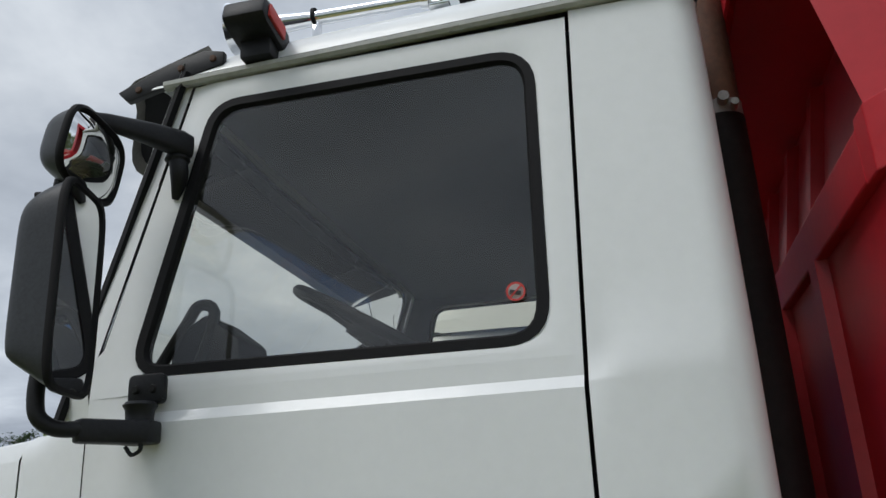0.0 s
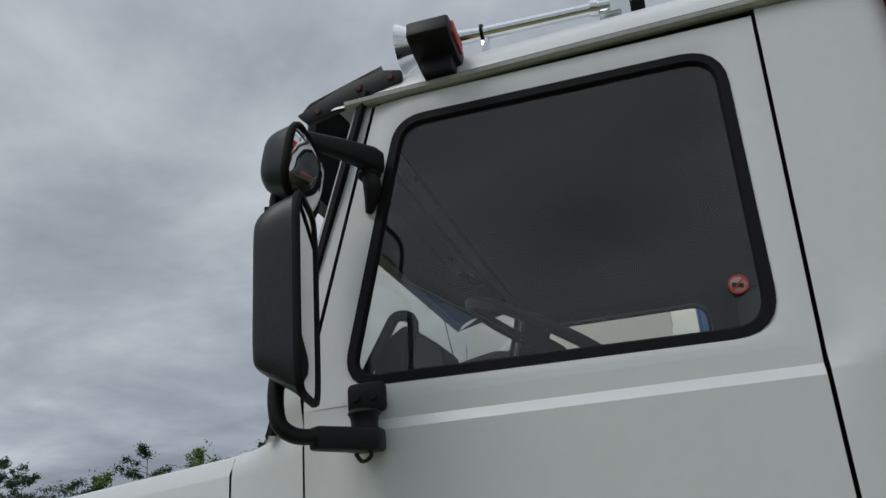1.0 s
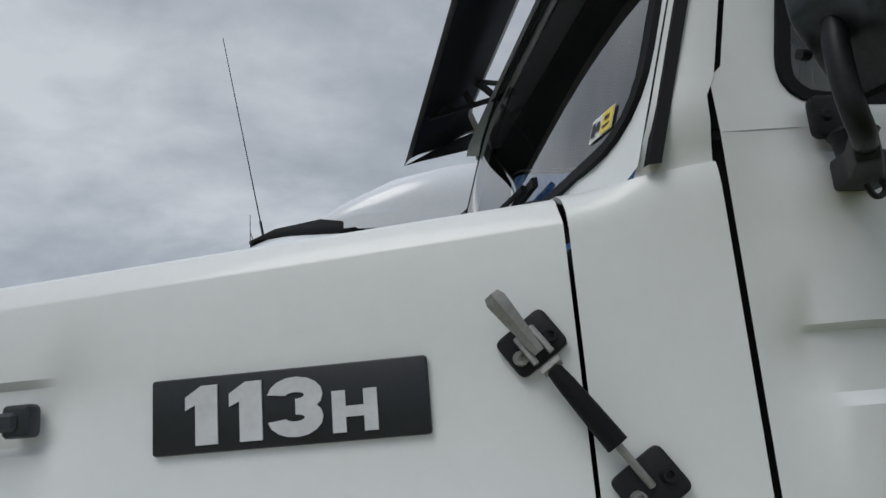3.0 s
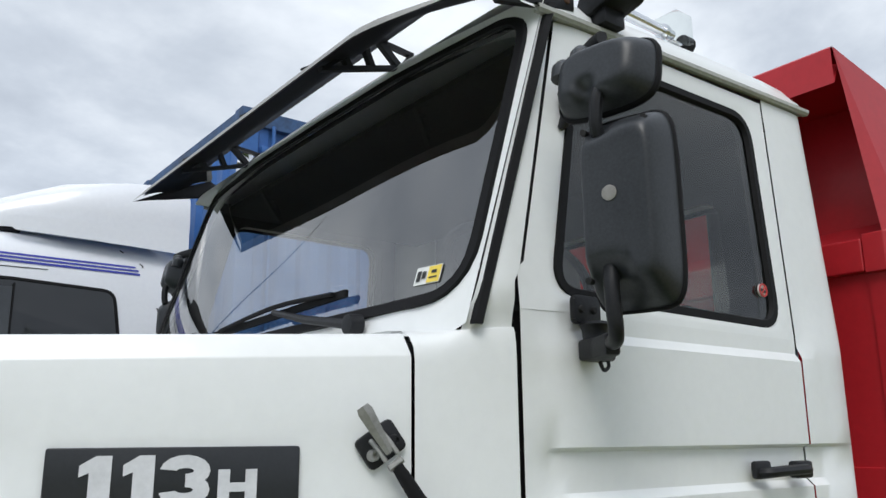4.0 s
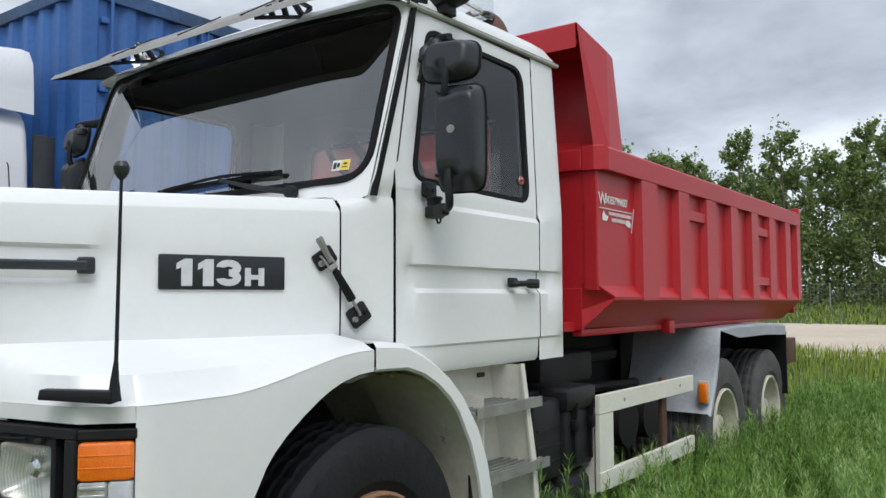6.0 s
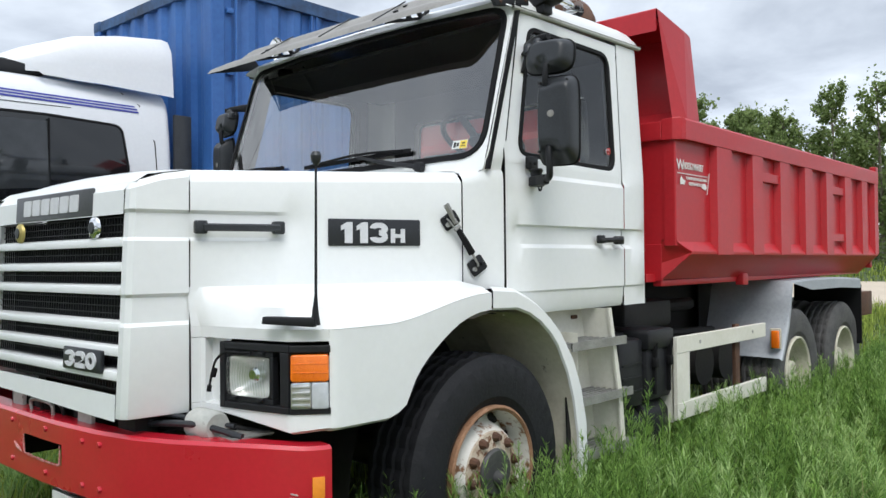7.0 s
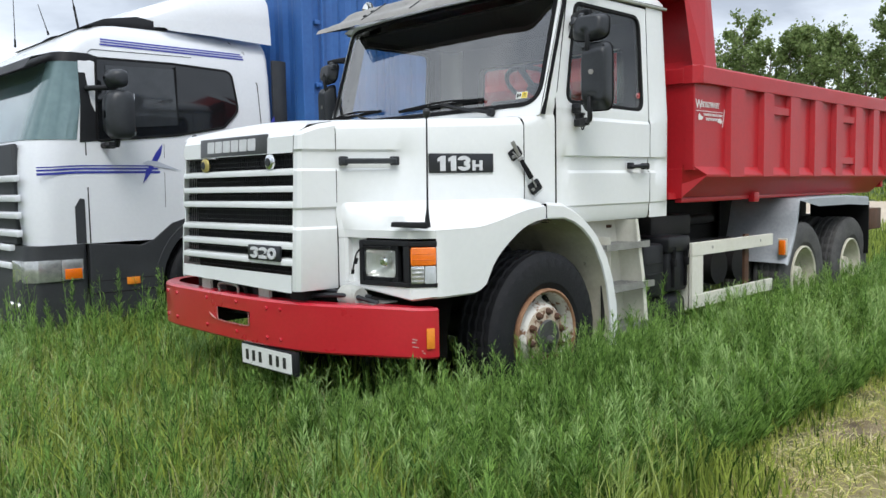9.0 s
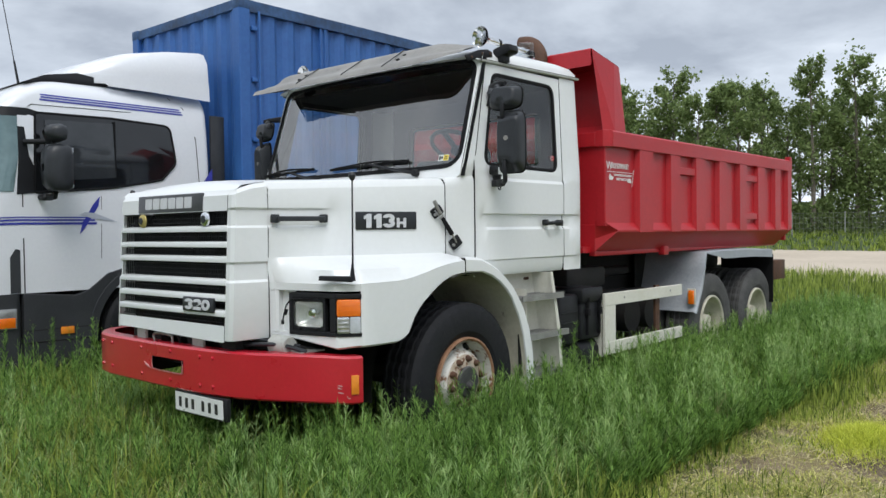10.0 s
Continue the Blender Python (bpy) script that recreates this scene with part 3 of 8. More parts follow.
for sign in (-1, 1):
    rows = []
    for z in [1.212, 1.235, 1.317, 1.327, 1.43, 1.537, 1.557, 1.643, 1.653, 1.75, 1.893, 1.90, 1.93, 1.97, 2.1, 2.4, 2.6, 2.745]:
        r, xr, y = 0.075, rear_x(z), yside(z)
        def pressed(x):
            tail = ease(1.32, 1.23, x)
            g = lerp_table([(1.538, 0), (1.556, 1), (1.644, 1), (1.652, 0)], z)
            rise = 1.905 + 0.05 * ease(1.19, 1.25, x)
            return (0.015 * (1 - ease(rise - 0.01, rise + 0.01, z)) - 0.02 * g) * (0.45 + 0.55 * tail) - 0.009 * lerp_table([(1.318, 1), (1.326, 0)], z)
        row = [(x, sign * (y + pressed(x)), z) for x in [door_rear(z) + 0.009 + (xr - r - door_rear(z) - 0.009) * q for q in (0, 0.08, 0.16, 0.26, 0.4, 0.6, 1.0)]]
        row += [(xr - r + r * math.sin(a), sign * (y - r + r * math.cos(a)), z) for a in (0.25, 0.5, 0.8, 1.1, 1.35, math.pi / 2)]
        row += [(xr, sign * (y - 0.16), z)]
        rows.append(row)
    part("rear_quarter_panel", skin(B(), rows, thick=0.025), WHITE, truck)
REARWIN = [Vector(p) for p in rounded([(-0.78, 2.08), (0.78, 2.08), (0.76, 2.52), (-0.76, 2.52)], 0.07, 5)]
rows = ring_rows([(-0.99, 1.2), (0.99, 1.2), (0.97, 2.75), (-0.97, 2.75)], REARWIN, (0, 2.3), 1)
back = part("cab_back", skin(B(), [[(rear_x(p.y) - 0.003, p.x, p.y) for p in row + [row[0]]] for row in rows], thick=0.02), WHITE, truck)
part("back_lining", skin(B(), [[(rear_x(p.y) - 0.06, p.x, p.y) for p in row + [row[0]]] for row in rows]), LINING, back)
pane = part("rear_window", fan(B(), [(rear_x(p.y) - 0.012, p.x, p.y) for p in REARWIN]), SIDE_GLASS, back, smooth=False)
pane.visible_shadow = False
part("window_seal", seal(B(), REARWIN, lambda u, v, o: (rear_x(v) - 0.004 + o, u, v), 0.022, 0.012), RUBBER, back)


# windscreen, its surround and the pillars
def yb(x):
    return 0.665 + 0.328 * (x + 1.345)


def wsx(y, z):
    return -0.03 + (z - 1.93) * 0.3176 - 0.06 * (1 - (y / 1.1) ** 4)


SCREEN = [Vector(p) for p in rounded([(-1.072, 1.985), (-0.6, 1.975), (0, 1.973), (0.6, 1.975), (1.072, 1.985), (1.055, 2.742), (0.5, 2.752), (0, 2.755), (-0.5, 2.752), (-1.055, 2.742)], [0.13, 0.3, 0.3, 0.3, 0.13, 0.1, 0.3, 0.3, 0.3, 0.1], 6)]
rows = ring_rows([(-1.096, 1.914), (-1.05, 1.888), (-0.5, 1.885), (0, 1.885), (0.5, 1.885), (1.05, 1.888), (1.096, 1.914), (1.098, 2.795), (0.5, 2.81), (0, 2.815), (-0.5, 2.81), (-1.098, 2.795)], SCREEN, (0, 2.35), 2)
front = part("windscreen_frame", skin(B(), [[(wsx(p.x, p.y), p.x, p.y) for p in row + [row[0]]] for row in rows], thick=-0.03), WHITE, truck)
put = lambda u, v, o: (wsx(u, v) - o, u, v)
part("window_seal", seal(B(), SCREEN, put, 0.016, 0.010), RUBBER, front, "black rubber windscreen seal")
part("lining", skin(B(), [[(wsx(p.x, p.y) + 0.045, p.x, p.y) for p in row + [row[0]]] for row in rows[1:]]), LINING, front)
bm = B()
grid = [[(wsx(y, z) + 0.002, y, z) for y in [(-1.072 + 0.017 * k) + 2 * (1.072 - 0.017 * k) * i / 40 for i in range(41)]] for k, z in enumerate([1.985 + 0.75 * j / 6 for j in range(7)]) for k in [(z - 1.985) / 0.75]]
pane = part("windscreen", skin(bm, grid), WINDSCREEN, front, "raked windscreen mirroring the grey sky", angle=60)
pane.visible_shadow = False


def on_screen(y0, y1, z0, z1, off):
    """A film that lies on the curved glass."""
    return skin(B(), [[(wsx(y, z) - off, y, z) for y in [y0 + (y1 - y0) * i / 6 for i in range(7)]] for z in (z0, (z0 + z1) / 2, z1)])


stick1 = part("sticker", on_screen(-0.985, -0.900, 2.022, 2.066, 0.0012), PLATE, front, "yellow and white windscreen sticker", smooth=False)
part("yellow_half", on_screen(-0.983, -0.943, 2.024, 2.064, 0.0024), YELLOW, stick1, smooth=False)
for y0, y1, z0, z1 in ((-0.938, -0.926, 2.036, 2.054), (-0.922, -0.908, 2.030, 2.056), (-0.976, -0.950, 2.034, 2.038), (-0.972, -0.955, 2.046, 2.054)):
    part("print", on_screen(y0, y1, z0, z1, 0.0036), INK, stick1, smooth=False)
for sign in (-1, 1):
    rows = []
    for z in (1.893, 1.915, 1.94, 1.97, 2.01, 2.04, 2.06, 2.2, 2.4, 2.6, 2.75):
        xf, xd, y = wsx(1.103, z), door_front(z) - 0.010, yside(z) - 0.012
        yf = 1.103 - (z - 1.9) * 0.006
        rise = ease(1.91, 2.0, z)
        row = []
        for k, q in ((0.0, 0.0), (0.33, 0.42), (0.7, 0.85), (1.0, 1.0)):
            x, full = xf + (xd - xf) * k, yf + (y - yf) * q
            foot = min(full, yb(x) - 0.011)
            row.append((x, sign * (foot + (full - foot) * rise), z))
        rows.append(row)
    pillar = part("windscreen_pillar", skin(B(), rows, thick=0.02), WHITE, truck)
    lin = [[(p[0] + 0.03, p[1] - sign * 0.045, p[2]) for p in (row[0], row[-1])] for row in rows]
    part("pillar_lining", skin(B(), lin), LINING, pillar)
    bm = B()
    strip = [(wsx(1.103, z) + 0.017, sign * (1.107 - (z - 1.9) * 0.006), z) for z in (1.91, 2.1, 2.4, 2.76)]
    skin(bm, [[(x - 0.010, sign * (abs(y) - 0.008), z), (x - 0.008, sign * (abs(y) + 0.006), z), (x + 0.010, sign * (abs(y) + 0.013), z), (x + 0.016, sign * (abs(y) - 0.002), z)] for x, y, z in strip])
    part("gutter_strip", bm, RUBBER, pillar, "black rubber strip")


# roof with its rain gutter
def gutter_z(x):
    return 2.738 + 0.028 * (x - 0.3) / 1.15


rows = []
for x, h, q in ((0.155, 0.03, 0.0), (0.19, 0.058, 0.0), (0.25, 0.085, 0.02), (0.35, 0.105, 0.03), (0.6, 0.12, 0.04), (1.0, 0.125, 0.045), (1.3, 0.122, 0.04), (1.42, 0.11, 0.035), (1.47, 0.085, 0.02), (1.495, 0.045, 0.01), (1.505, 0.0, 0.0)):
    g = gutter_z(x)
    half = []
    for y, k in ((1.098, -0.02), (1.098, 0.0), (1.09, 0.35), (1.06, 0.72), (1.0, 0.94), (0.85, 1.05), (0.5, 1.2), (0.0, 1.28)):
        half.append((y - (0.02 if x > 1.48 else 0), g + h * k + (q if k > 1 else 0) * (k - 1)))
    rows.append([(x, -y, z) for y, z in half] + [(x, y, z) for y, z in half[-2::-1]])
roof = part("roof", skin(B(), rows, thick=0.015), WHITE, truck, "white rounded cab roof", angle=40)
for sign in (-1, 1):
    bm = B()
    run = [(x, gutter_z(x)) for x in (0.2, 0.27, 0.45, 0.8, 1.2, 1.42, 1.485)]
    skin(bm, [[(x, sign * 1.094, z - 0.014), (x, sign * 1.110, z - 0.015), (x, sign * 1.117, z - 0.008), (x, sign * 1.117, z + 0.003), (x, sign * 1.111, z + 0.003), (x, sign * 1.108, z - 0.004), (x, sign * 1.094, z - 0.004)] for x, z in run])
    part("rain_gutter", bm, GUTTER, roof, "weathered rain gutter")
    bm = skin(B(), [[(x, sign * 1.094, z + 0.010), (x, sign * 1.110, z + 0.009), (x, sign * 1.110, z - 0.003), (x, sign * 1.094, z - 0.003)] for x, z in run])
    part("gutter_joint", bm, RUBBER, roof)
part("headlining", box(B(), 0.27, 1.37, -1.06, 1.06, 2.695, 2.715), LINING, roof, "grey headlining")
part("cab_floor", box(B(), 0.05, 1.36, -1.08, 1.08, 1.22, 1.26), CHASSIS, truck)

# cab inside: dashboard, steering wheel, seats
bm = prism(B(), [(0.06, 1.5), (0.42, 1.62), (0.40, 1.88), (0.22, 1.955), (0.03, 1.93)], 1, -1.04, 1.04, 0.02)
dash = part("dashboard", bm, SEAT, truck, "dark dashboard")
part("binnacle", prism(B(), [(0.20, 1.94), (0.42, 1.94), (0.38, 2.05), (0.27, 2.065)], 1, -0.75, -0.42, 0.02), BLACK, dash)
bm = B()
lathe(bm, [(0.235 + 0.017 * math.cos(a), 0.017 * math.sin(a)) for a in [2 * math.pi * k / 8 for k in range(9)]], (0, 0, 0), 2, 40)
for k in range(2):
    a = math.pi * k
    beam(bm, (0.03 * math.cos(a), 0.03 * math.sin(a), -0.03), (0.23 * math.cos(a), 0.23 * math.sin(a), 0), 0.05, 0.014)
lathe(bm, [(0.0, 0.0), (0.06, -0.005), (0.07, -0.04), (0.0, -0.05)], (0, 0, 0), 2, 20)
bmesh.ops.transform(bm, matrix=Matrix.Translation((0.572, -0.60, 2.172)) @ Matrix.Rotation(radians(30.6), 4, "Y"), verts=bm.verts)
part("door_side_box", prism(B(), [(0.20, 1.90), (0.40, 1.90), (0.39, 2.08), (0.30, 2.15), (0.22, 2.10)], 1, -1.04, -0.88, 0.015), BLACK, dash)
part("steering_wheel", bm, BLACK, truck, "black steering wheel")
for y in (-0.58, 0.55):
    bm = B()
    box(bm, 0.62, 1.12, y - 0.25, y + 0.25, 1.45, 1.62, 0.06, 3)
    prism(bm, [(1.02, 1.6), (1.16, 1.6), (1.24, 2.1), (1.14, 2.12)], 1, y - 0.24, y + 0.24, 0.05)
    box(bm, 0.7, 1.05, y - 0.15, y + 0.15, 1.25, 1.46)
    part("cab_seat", bm, SEAT, truck)
bm = tube(B(), arc([(0.20, -1.05, 2.03), (0.25, -1.03, 2.13), (0.28, -1.03, 2.17), (0.32, -1.03, 2.15), (0.30, -1.04, 2.05), (0.27, -1.05, 1.98)], 4), 0.014, 8)
part("grab_handle", bm, BLACK, truck, "black grab handle inside the door pillar")

# ---- bonnet, nose and grille ----
def edge_z(x):
    return lerp_table([(-1.535, 1.79), (-1.475, 1.82), (-1.32, 1.846), (-0.145, 1.890)], x)


BANDS = [(0.905, 0.0), (0.918, 0.005), (1.243, 0.005), (1.258, -0.007), (1.352, -0.007), (1.366, 0.004), (1.566, 0.004), (1.58, -0.008), (1.672, -0.008), (1.686, 0.004)]
bm = B()
xs = [-1.322, -1.2, -1.08, -1.0, -0.94, -0.88, -0.82, -0.7, -0.5, -0.3, -0.150]
for sign in (-1, 1):
    rows = []
    for z, o in [(1.37, 0.0)] + BANDS[6:]:
        rows.append([(x, sign * (yb(x) + (o - 0.004) * (1 - ease(-1.02, -0.84, x))), z) for x in xs])
    for dz, inn in ((-0.052, 0.0), (-0.046, 0.002), (-0.007, 0.028), (0.0, 0.040)):
        rows.append([(x, sign * (yb(x) - inn), edge_z(x) + dz) for x in xs])
    skin(bm, rows, thick=0.02)
rows = []
for x in xs:
    w = yb(x) - 0.040
    rows.append([(x, w * u, edge_z(x) + 0.03 * (1 - u * u)) for u in (-1, -0.8, -0.5, -0.2, 0, 0.2, 0.5, 0.8, 1)])
skin(bm, rows, thick=0.015)
bonnet = part("bonnet", bm, WHITE, truck, "white engine bonnet", angle=24)


def nose_x(z, k=1.0):
    return -0.05 * (1.79 - z) * k


def nose_column(x, y, sign, k):
    col = [(x + nose_x(z, k) - o * 0.6, sign * (y + o), z) for z, o in BANDS]
    t = edge_z(x)
    return col + [(x, sign * y, t - 0.03), (x + 0.018, sign * (y - 0.018), t)]


bm = B()
for sign in (-1, 1):
    near = ((-1.535, 0.576, 1), (-1.535, 0.612, 1), (-1.523, 0.638, 0.9), (-1.43, 0.652, 0.5), (-1.326, 0.670, 0.1))
    far = ((-1.535, 0.660, 1), (-1.535, 0.672, 1), (-1.525, 0.682, 0.9), (-1.43, 0.688, 0.5), (-1.326, 0.690, 0.1))
    cols = [nose_column(x, y, sign, k) for x, y, k in (near if sign < 0 else far)]
    skin(bm, cols, thick=0.02)
for z0, z1 in ((1.668, 1.76), (0.905, 0.992)):
    ys = [-0.576 + 1.236 * i / 12 for i in range(13)]
    rows = [[(-1.535 + nose_x(z) - 0.003, y, z + (0.012 * math.sin(y * 2.2) if z1 < 1 and z == z0 else 0)) for y in ys] for z in (z0, (z0 + z1) / 2, z1)]
    if z1 > 1:
        rows += [[(-1.535, y, 1.764) for y in ys], [(-1.517, y, 1.79 + 0.004 * (1 - y * y)) for y in ys]]
    skin(bm, rows, thick=0.02)
rows = []
for x in (-1.517, -1.475, -1.40, -1.326):
    w = lerp_table([(-1.535, 0.637), (-1.523, 0.66), (-1.43, 0.675), (-1.326, 0.694)], x)
    rows.append([(x, 0.042 + w * u, edge_z(x) - 0.009 * ease(-1.475, -1.52, x) + 0.03 * ease(-1.525, -1.36, x) * (1 - u * u)) for u in (-1, -0.8, -0.5, 0, 0.5, 0.8, 1)])
skin(bm, rows, thick=0.015)
nose = part("nose_panel", bm, WHITE, truck, "white nose panel framing the grille", angle=24)

BARS = [(1.541, 1.582), (1.447, 1.487), (1.358, 1.400), (1.223, 1.264), (1.130, 1.173), (1.039, 1.082)]
for z0, z1 in BARS:
    xf = -1.541 + nose_x(z0)
    bm = prism(B(), [(xf, z0 + 0.004), (xf + 0.002, z1 - 0.006), (xf + 0.05, z1 + 0.004), (xf + 0.05, z0 + 0.006)], 1, -0.580, 0.664, 0.003)
    part("grille_bar", bm, WHITE, nose)
bm = B()
for i in range(52):
    y = -0.568 + 1.22 * i / 51
    beam(bm, (-1.510, y, 1.66), (-1.540, y, 1.0), 0.004, 0.006)
for i in range(24):
    z = 1.005 + 0.655 * i / 23
    beam(bm, (-1.510 + nose_x(z), -0.570, z), (-1.510 + nose_x(z), 0.654, z), 0.006, 0.004)
part("grille_mesh", bm, BLACK, nose, "black wire mesh behind the bars", smooth=False)
core = part("radiator", box(B(), -1.475, -1.44, -0.56, 0.64, 0.97, 1.66), CHASSIS, truck, "dark radiator core", smooth=False)
for k in range(13):
    part("fin", box(B(), -1.487, -1.475, -0.41, 0.46, 1.0 + 0.05 * k, 1.012 + 0.05 * k), CHASSIS, core, smooth=False)
part("engine_block", box(B(), -1.38, -0.1, -0.56, 0.56, 0.75, 1.78, 0.05), CHASSIS, truck)

# badges on the nose and flank
m = facing((-1.538, 0.444, 1.672), (0, -1, 0), (0.05, 0, 1))
maker = part("maker_badge", slab(B(), m, 0.765, 0.112, 0.009, 0.003, 0.006), BADGE_GREY, nose, "dark grey maker's badge")
bm = B()
for i in range(6):
    slab(bm, m @ Matrix.Translation((0.095 + 0.094 * i, 0.022, 0.010)), 0.080, 0.070, 0.003, 0, 0.01)
part("lettering", bm, LETTER, maker, "row of silver blocks")
m = facing((-1.577, -0.150, 1.062), (0, -1, 0), (0.05, 0, 1))
power = part("power_badge", slab(B(), m, 0.330, 0.088, 0.014, 0.003, 0.008), BADGE, nose, "dark badge with silver numerals")
part("number", figures("320", 0.084, 0.066, 0.023, 0.092, m @ Matrix.Translation((0.028, 0.011, 0.012)), 0.008), LETTER, power, smooth=False)
for y, mt, nm in ((0.380, GOLD, "gold club badge"), (-0.354, CHROME, "round chrome emblem")):
    bm = lathe(B(), [(0.0, -0.018), (0.030, -0.016), (0.042, -0.010), (0.045, 0.0), (0.0, 0.002)], (-1.547, y, 1.622), 0, 28)
    disc = part("emblem", bm, mt, nose, nm)
    bm = lathe(B(), [(0.0, -0.004), (0.022, -0.003), (0.024, 0.0)], (-1.565, y, 1.622), 0, 20)
    part("emblem_centre", bm, BADGE, disc)
ux = Vector((1, -0.328, 0)).normalized()
m = facing((-0.782, -yb(-0.782) - 0.003, 1.547), ux, (0, 0, 1))
model = part("model_badge", slab(B(), m, 0.4405, 0.116, 0.006, 0.002, 0.006), BADGE, bonnet, "black model badge with silver numerals")
part("number", figures("113", 0.088, 0.090, 0.029, 0.072, m @ Matrix.Translation((0.046, 0.012, 0.004)), 0.005), LETTER, model, smooth=False)
part("letter", figures("H", 0.070, 0.062, 0.021, 0.06, m @ Matrix.Translation((0.292, 0.013, 0.004)), 0.005), LETTER, model, smooth=False)
bm = B()
gx0, gx1, gz = -1.312, -0.968, 1.619
p0, p1 = Vector((gx0, -yb(gx0), gz)), Vector((gx1, -yb(gx1), gz))
out = Vector((-0.31, -0.95, 0))
for p in (p0, p1):
    slab(bm, facing(p - ux * (0.0 if p is p0 else 0.05) + Vector((0, -0.001, -0.025)), ux, (0, 0, 1)), 0.05, 0.052, 0.03, 0.006, 0.01)
beam(bm, p0 + ux * 0.03 + out * 0.03, p1 - ux * 0.02 + out * 0.03, 0.018, 0.03, 0.006)
part("grab_rail", bm, GREY_PLASTIC, bonnet, "grey bonnet grab rail")

# cowl between bonnet and doors
bm = B()
for sign in (-1, 1):
    rows = []
    for z, inn in ((1.345, 0.012), (1.366, 0.002), (1.5, 0), (1.7, 0), (1.83, 0), (1.858, 0.004), (1.884, 0.022), (1.897, 0.05), (1.903, 0.10), (1.905, 0.17)):
        row = []
        for i in range(7):
            x = -0.143 + 0.218 * i / 6
            y = yb(x)
            hump = 0.012 * ease(0.3, 1.0, i / 6)
            row.append((x, sign * (y - inn * (1 - (0.85 if inn < 0.08 else 0.3) * ease(0.15, 0.5, i / 6))), z + hump * (1 if z > 1.8 else 0)))
        rows.append(row)
    skin(bm, rows, thick=0.02)
rows = [[(x, y, 1.892 + dz + 0.038 * (1 - y ** 2)) for y in [-1.0 + 2.0 * i / 16 for i in range(17)]] for x, dz in ((-0.146, -0.005), (-0.05, 0.0), (0.02, 0.01))]
skin(bm, rows, thick=0.012)
cowl = part("cowl", bm, WHITE, truck, "white cowl below the windscreen")

# bonnet strap latch
n_out = Vector((-0.312, -0.95, 0)).normalized()
la, lb = Vector((-0.213, -1.038, 1.664)), Vector((-0.080, -1.082, 1.458))
run = (lb - la).normalized()
across = n_out.cross(run).normalized()


def on_latch(c, u, v, o):
    return c + across * u + run * v + n_out * o


bm = slab(B(), facing(on_latch(la, -0.044, 0.034, 0.002), across, -run), 0.088, 0.068, 0.010, 0.003, 0.012)
latch = part("bonnet_latch", bm, BLACK, truck, "black rubber bonnet strap with a steel lever")
part("lower_pad", slab(B(), facing(on_latch(lb, -0.044, 0.042, 0.004), across, -run), 0.088, 0.076, 0.010, 0.003, 0.012), BLACK, latch)
for c in (la, lb):
    for u in (-0.026, 0.026):
        part("screw", lathe(B(), [(0.0, -0.006), (0.005, -0.006), (0.006, -0.010), (0.010, -0.010), (0.012, 0.0), (0.012, 0.004)], on_latch(c, u, 0.008, 0.013), 1, 12), STEEL if u < 0 else BLACK, latch)
bm = B()
for u in (-0.014, 0.014):
    tube(bm, [on_latch(la, u, -0.018, 0.012), on_latch(la, u, 0.0, 0.026), on_latch(la, u, 0.03, 0.03)], 0.005, 6)
tube(bm, [on_latch(la, -0.016, 0.045, 0.028), on_latch(la, 0.016, 0.045, 0.028)], 0.008, 8)
part("hinge_yoke", bm, STEEL, latch, "worn steel yoke")
part("strap", tube(B(), [on_latch(la, 0, 0.05, 0.026), on_latch(la, 0, 0.075, 0.028), on_latch(la, 0, 0.13, 0.028), on_latch(la, 0, 0.185, 0.026)], [0.012, 0.014, 0.016, 0.017], 12), RUBBER, latch, "dusty black rubber strap")
part("pull_rod", tube(B(), [on_latch(la, 0, 0.18, 0.026), on_latch(lb, 0, -0.012, 0.024), on_latch(lb, 0, 0.006, 0.016)], 0.006, 8), STEEL, latch)
bm = B()
rows = []
for v, w, o in ((0.02, 0.008, 0.034), (-0.01, 0.011, 0.040), (-0.045, 0.014, 0.046), (-0.075, 0.016, 0.05), (-0.086, 0.012, 0.049)):
    rows.append([on_latch(la, u * w, v, o + 0.005 * (1 - abs(u))) for u in (-1, -0.6, 0, 0.6, 1)])
skin(bm, rows, thick=0.004)
part("lever", bm, STEEL, latch, "bare steel lever")

# wings
FACE0, FACE1 = Vector((-1.285, -0.680)), Vector((-1.100, -1.232))


KNEE, KNEE_U = Vector((-1.205, -1.135)), 0.735


def ledge_z(x):
    return 1.235 + 0.098 * ease(-0.85, -0.2, x)


def face_spot(u):
    """A place along the lamp face, which bends at the knee towards the flank."""
    if u < 0:
        return Vector((-1.323, -0.674))
    return FACE0.lerp(KNEE, u / KNEE_U) if u < KNEE_U else KNEE.lerp(FACE1, (u - KNEE_U) / (1 - KNEE_U))


def face_low(u):
    return lerp_table([(0, 0.905), (0.2, 0.90), (0.735, 0.853), (1, 0.868)], u)


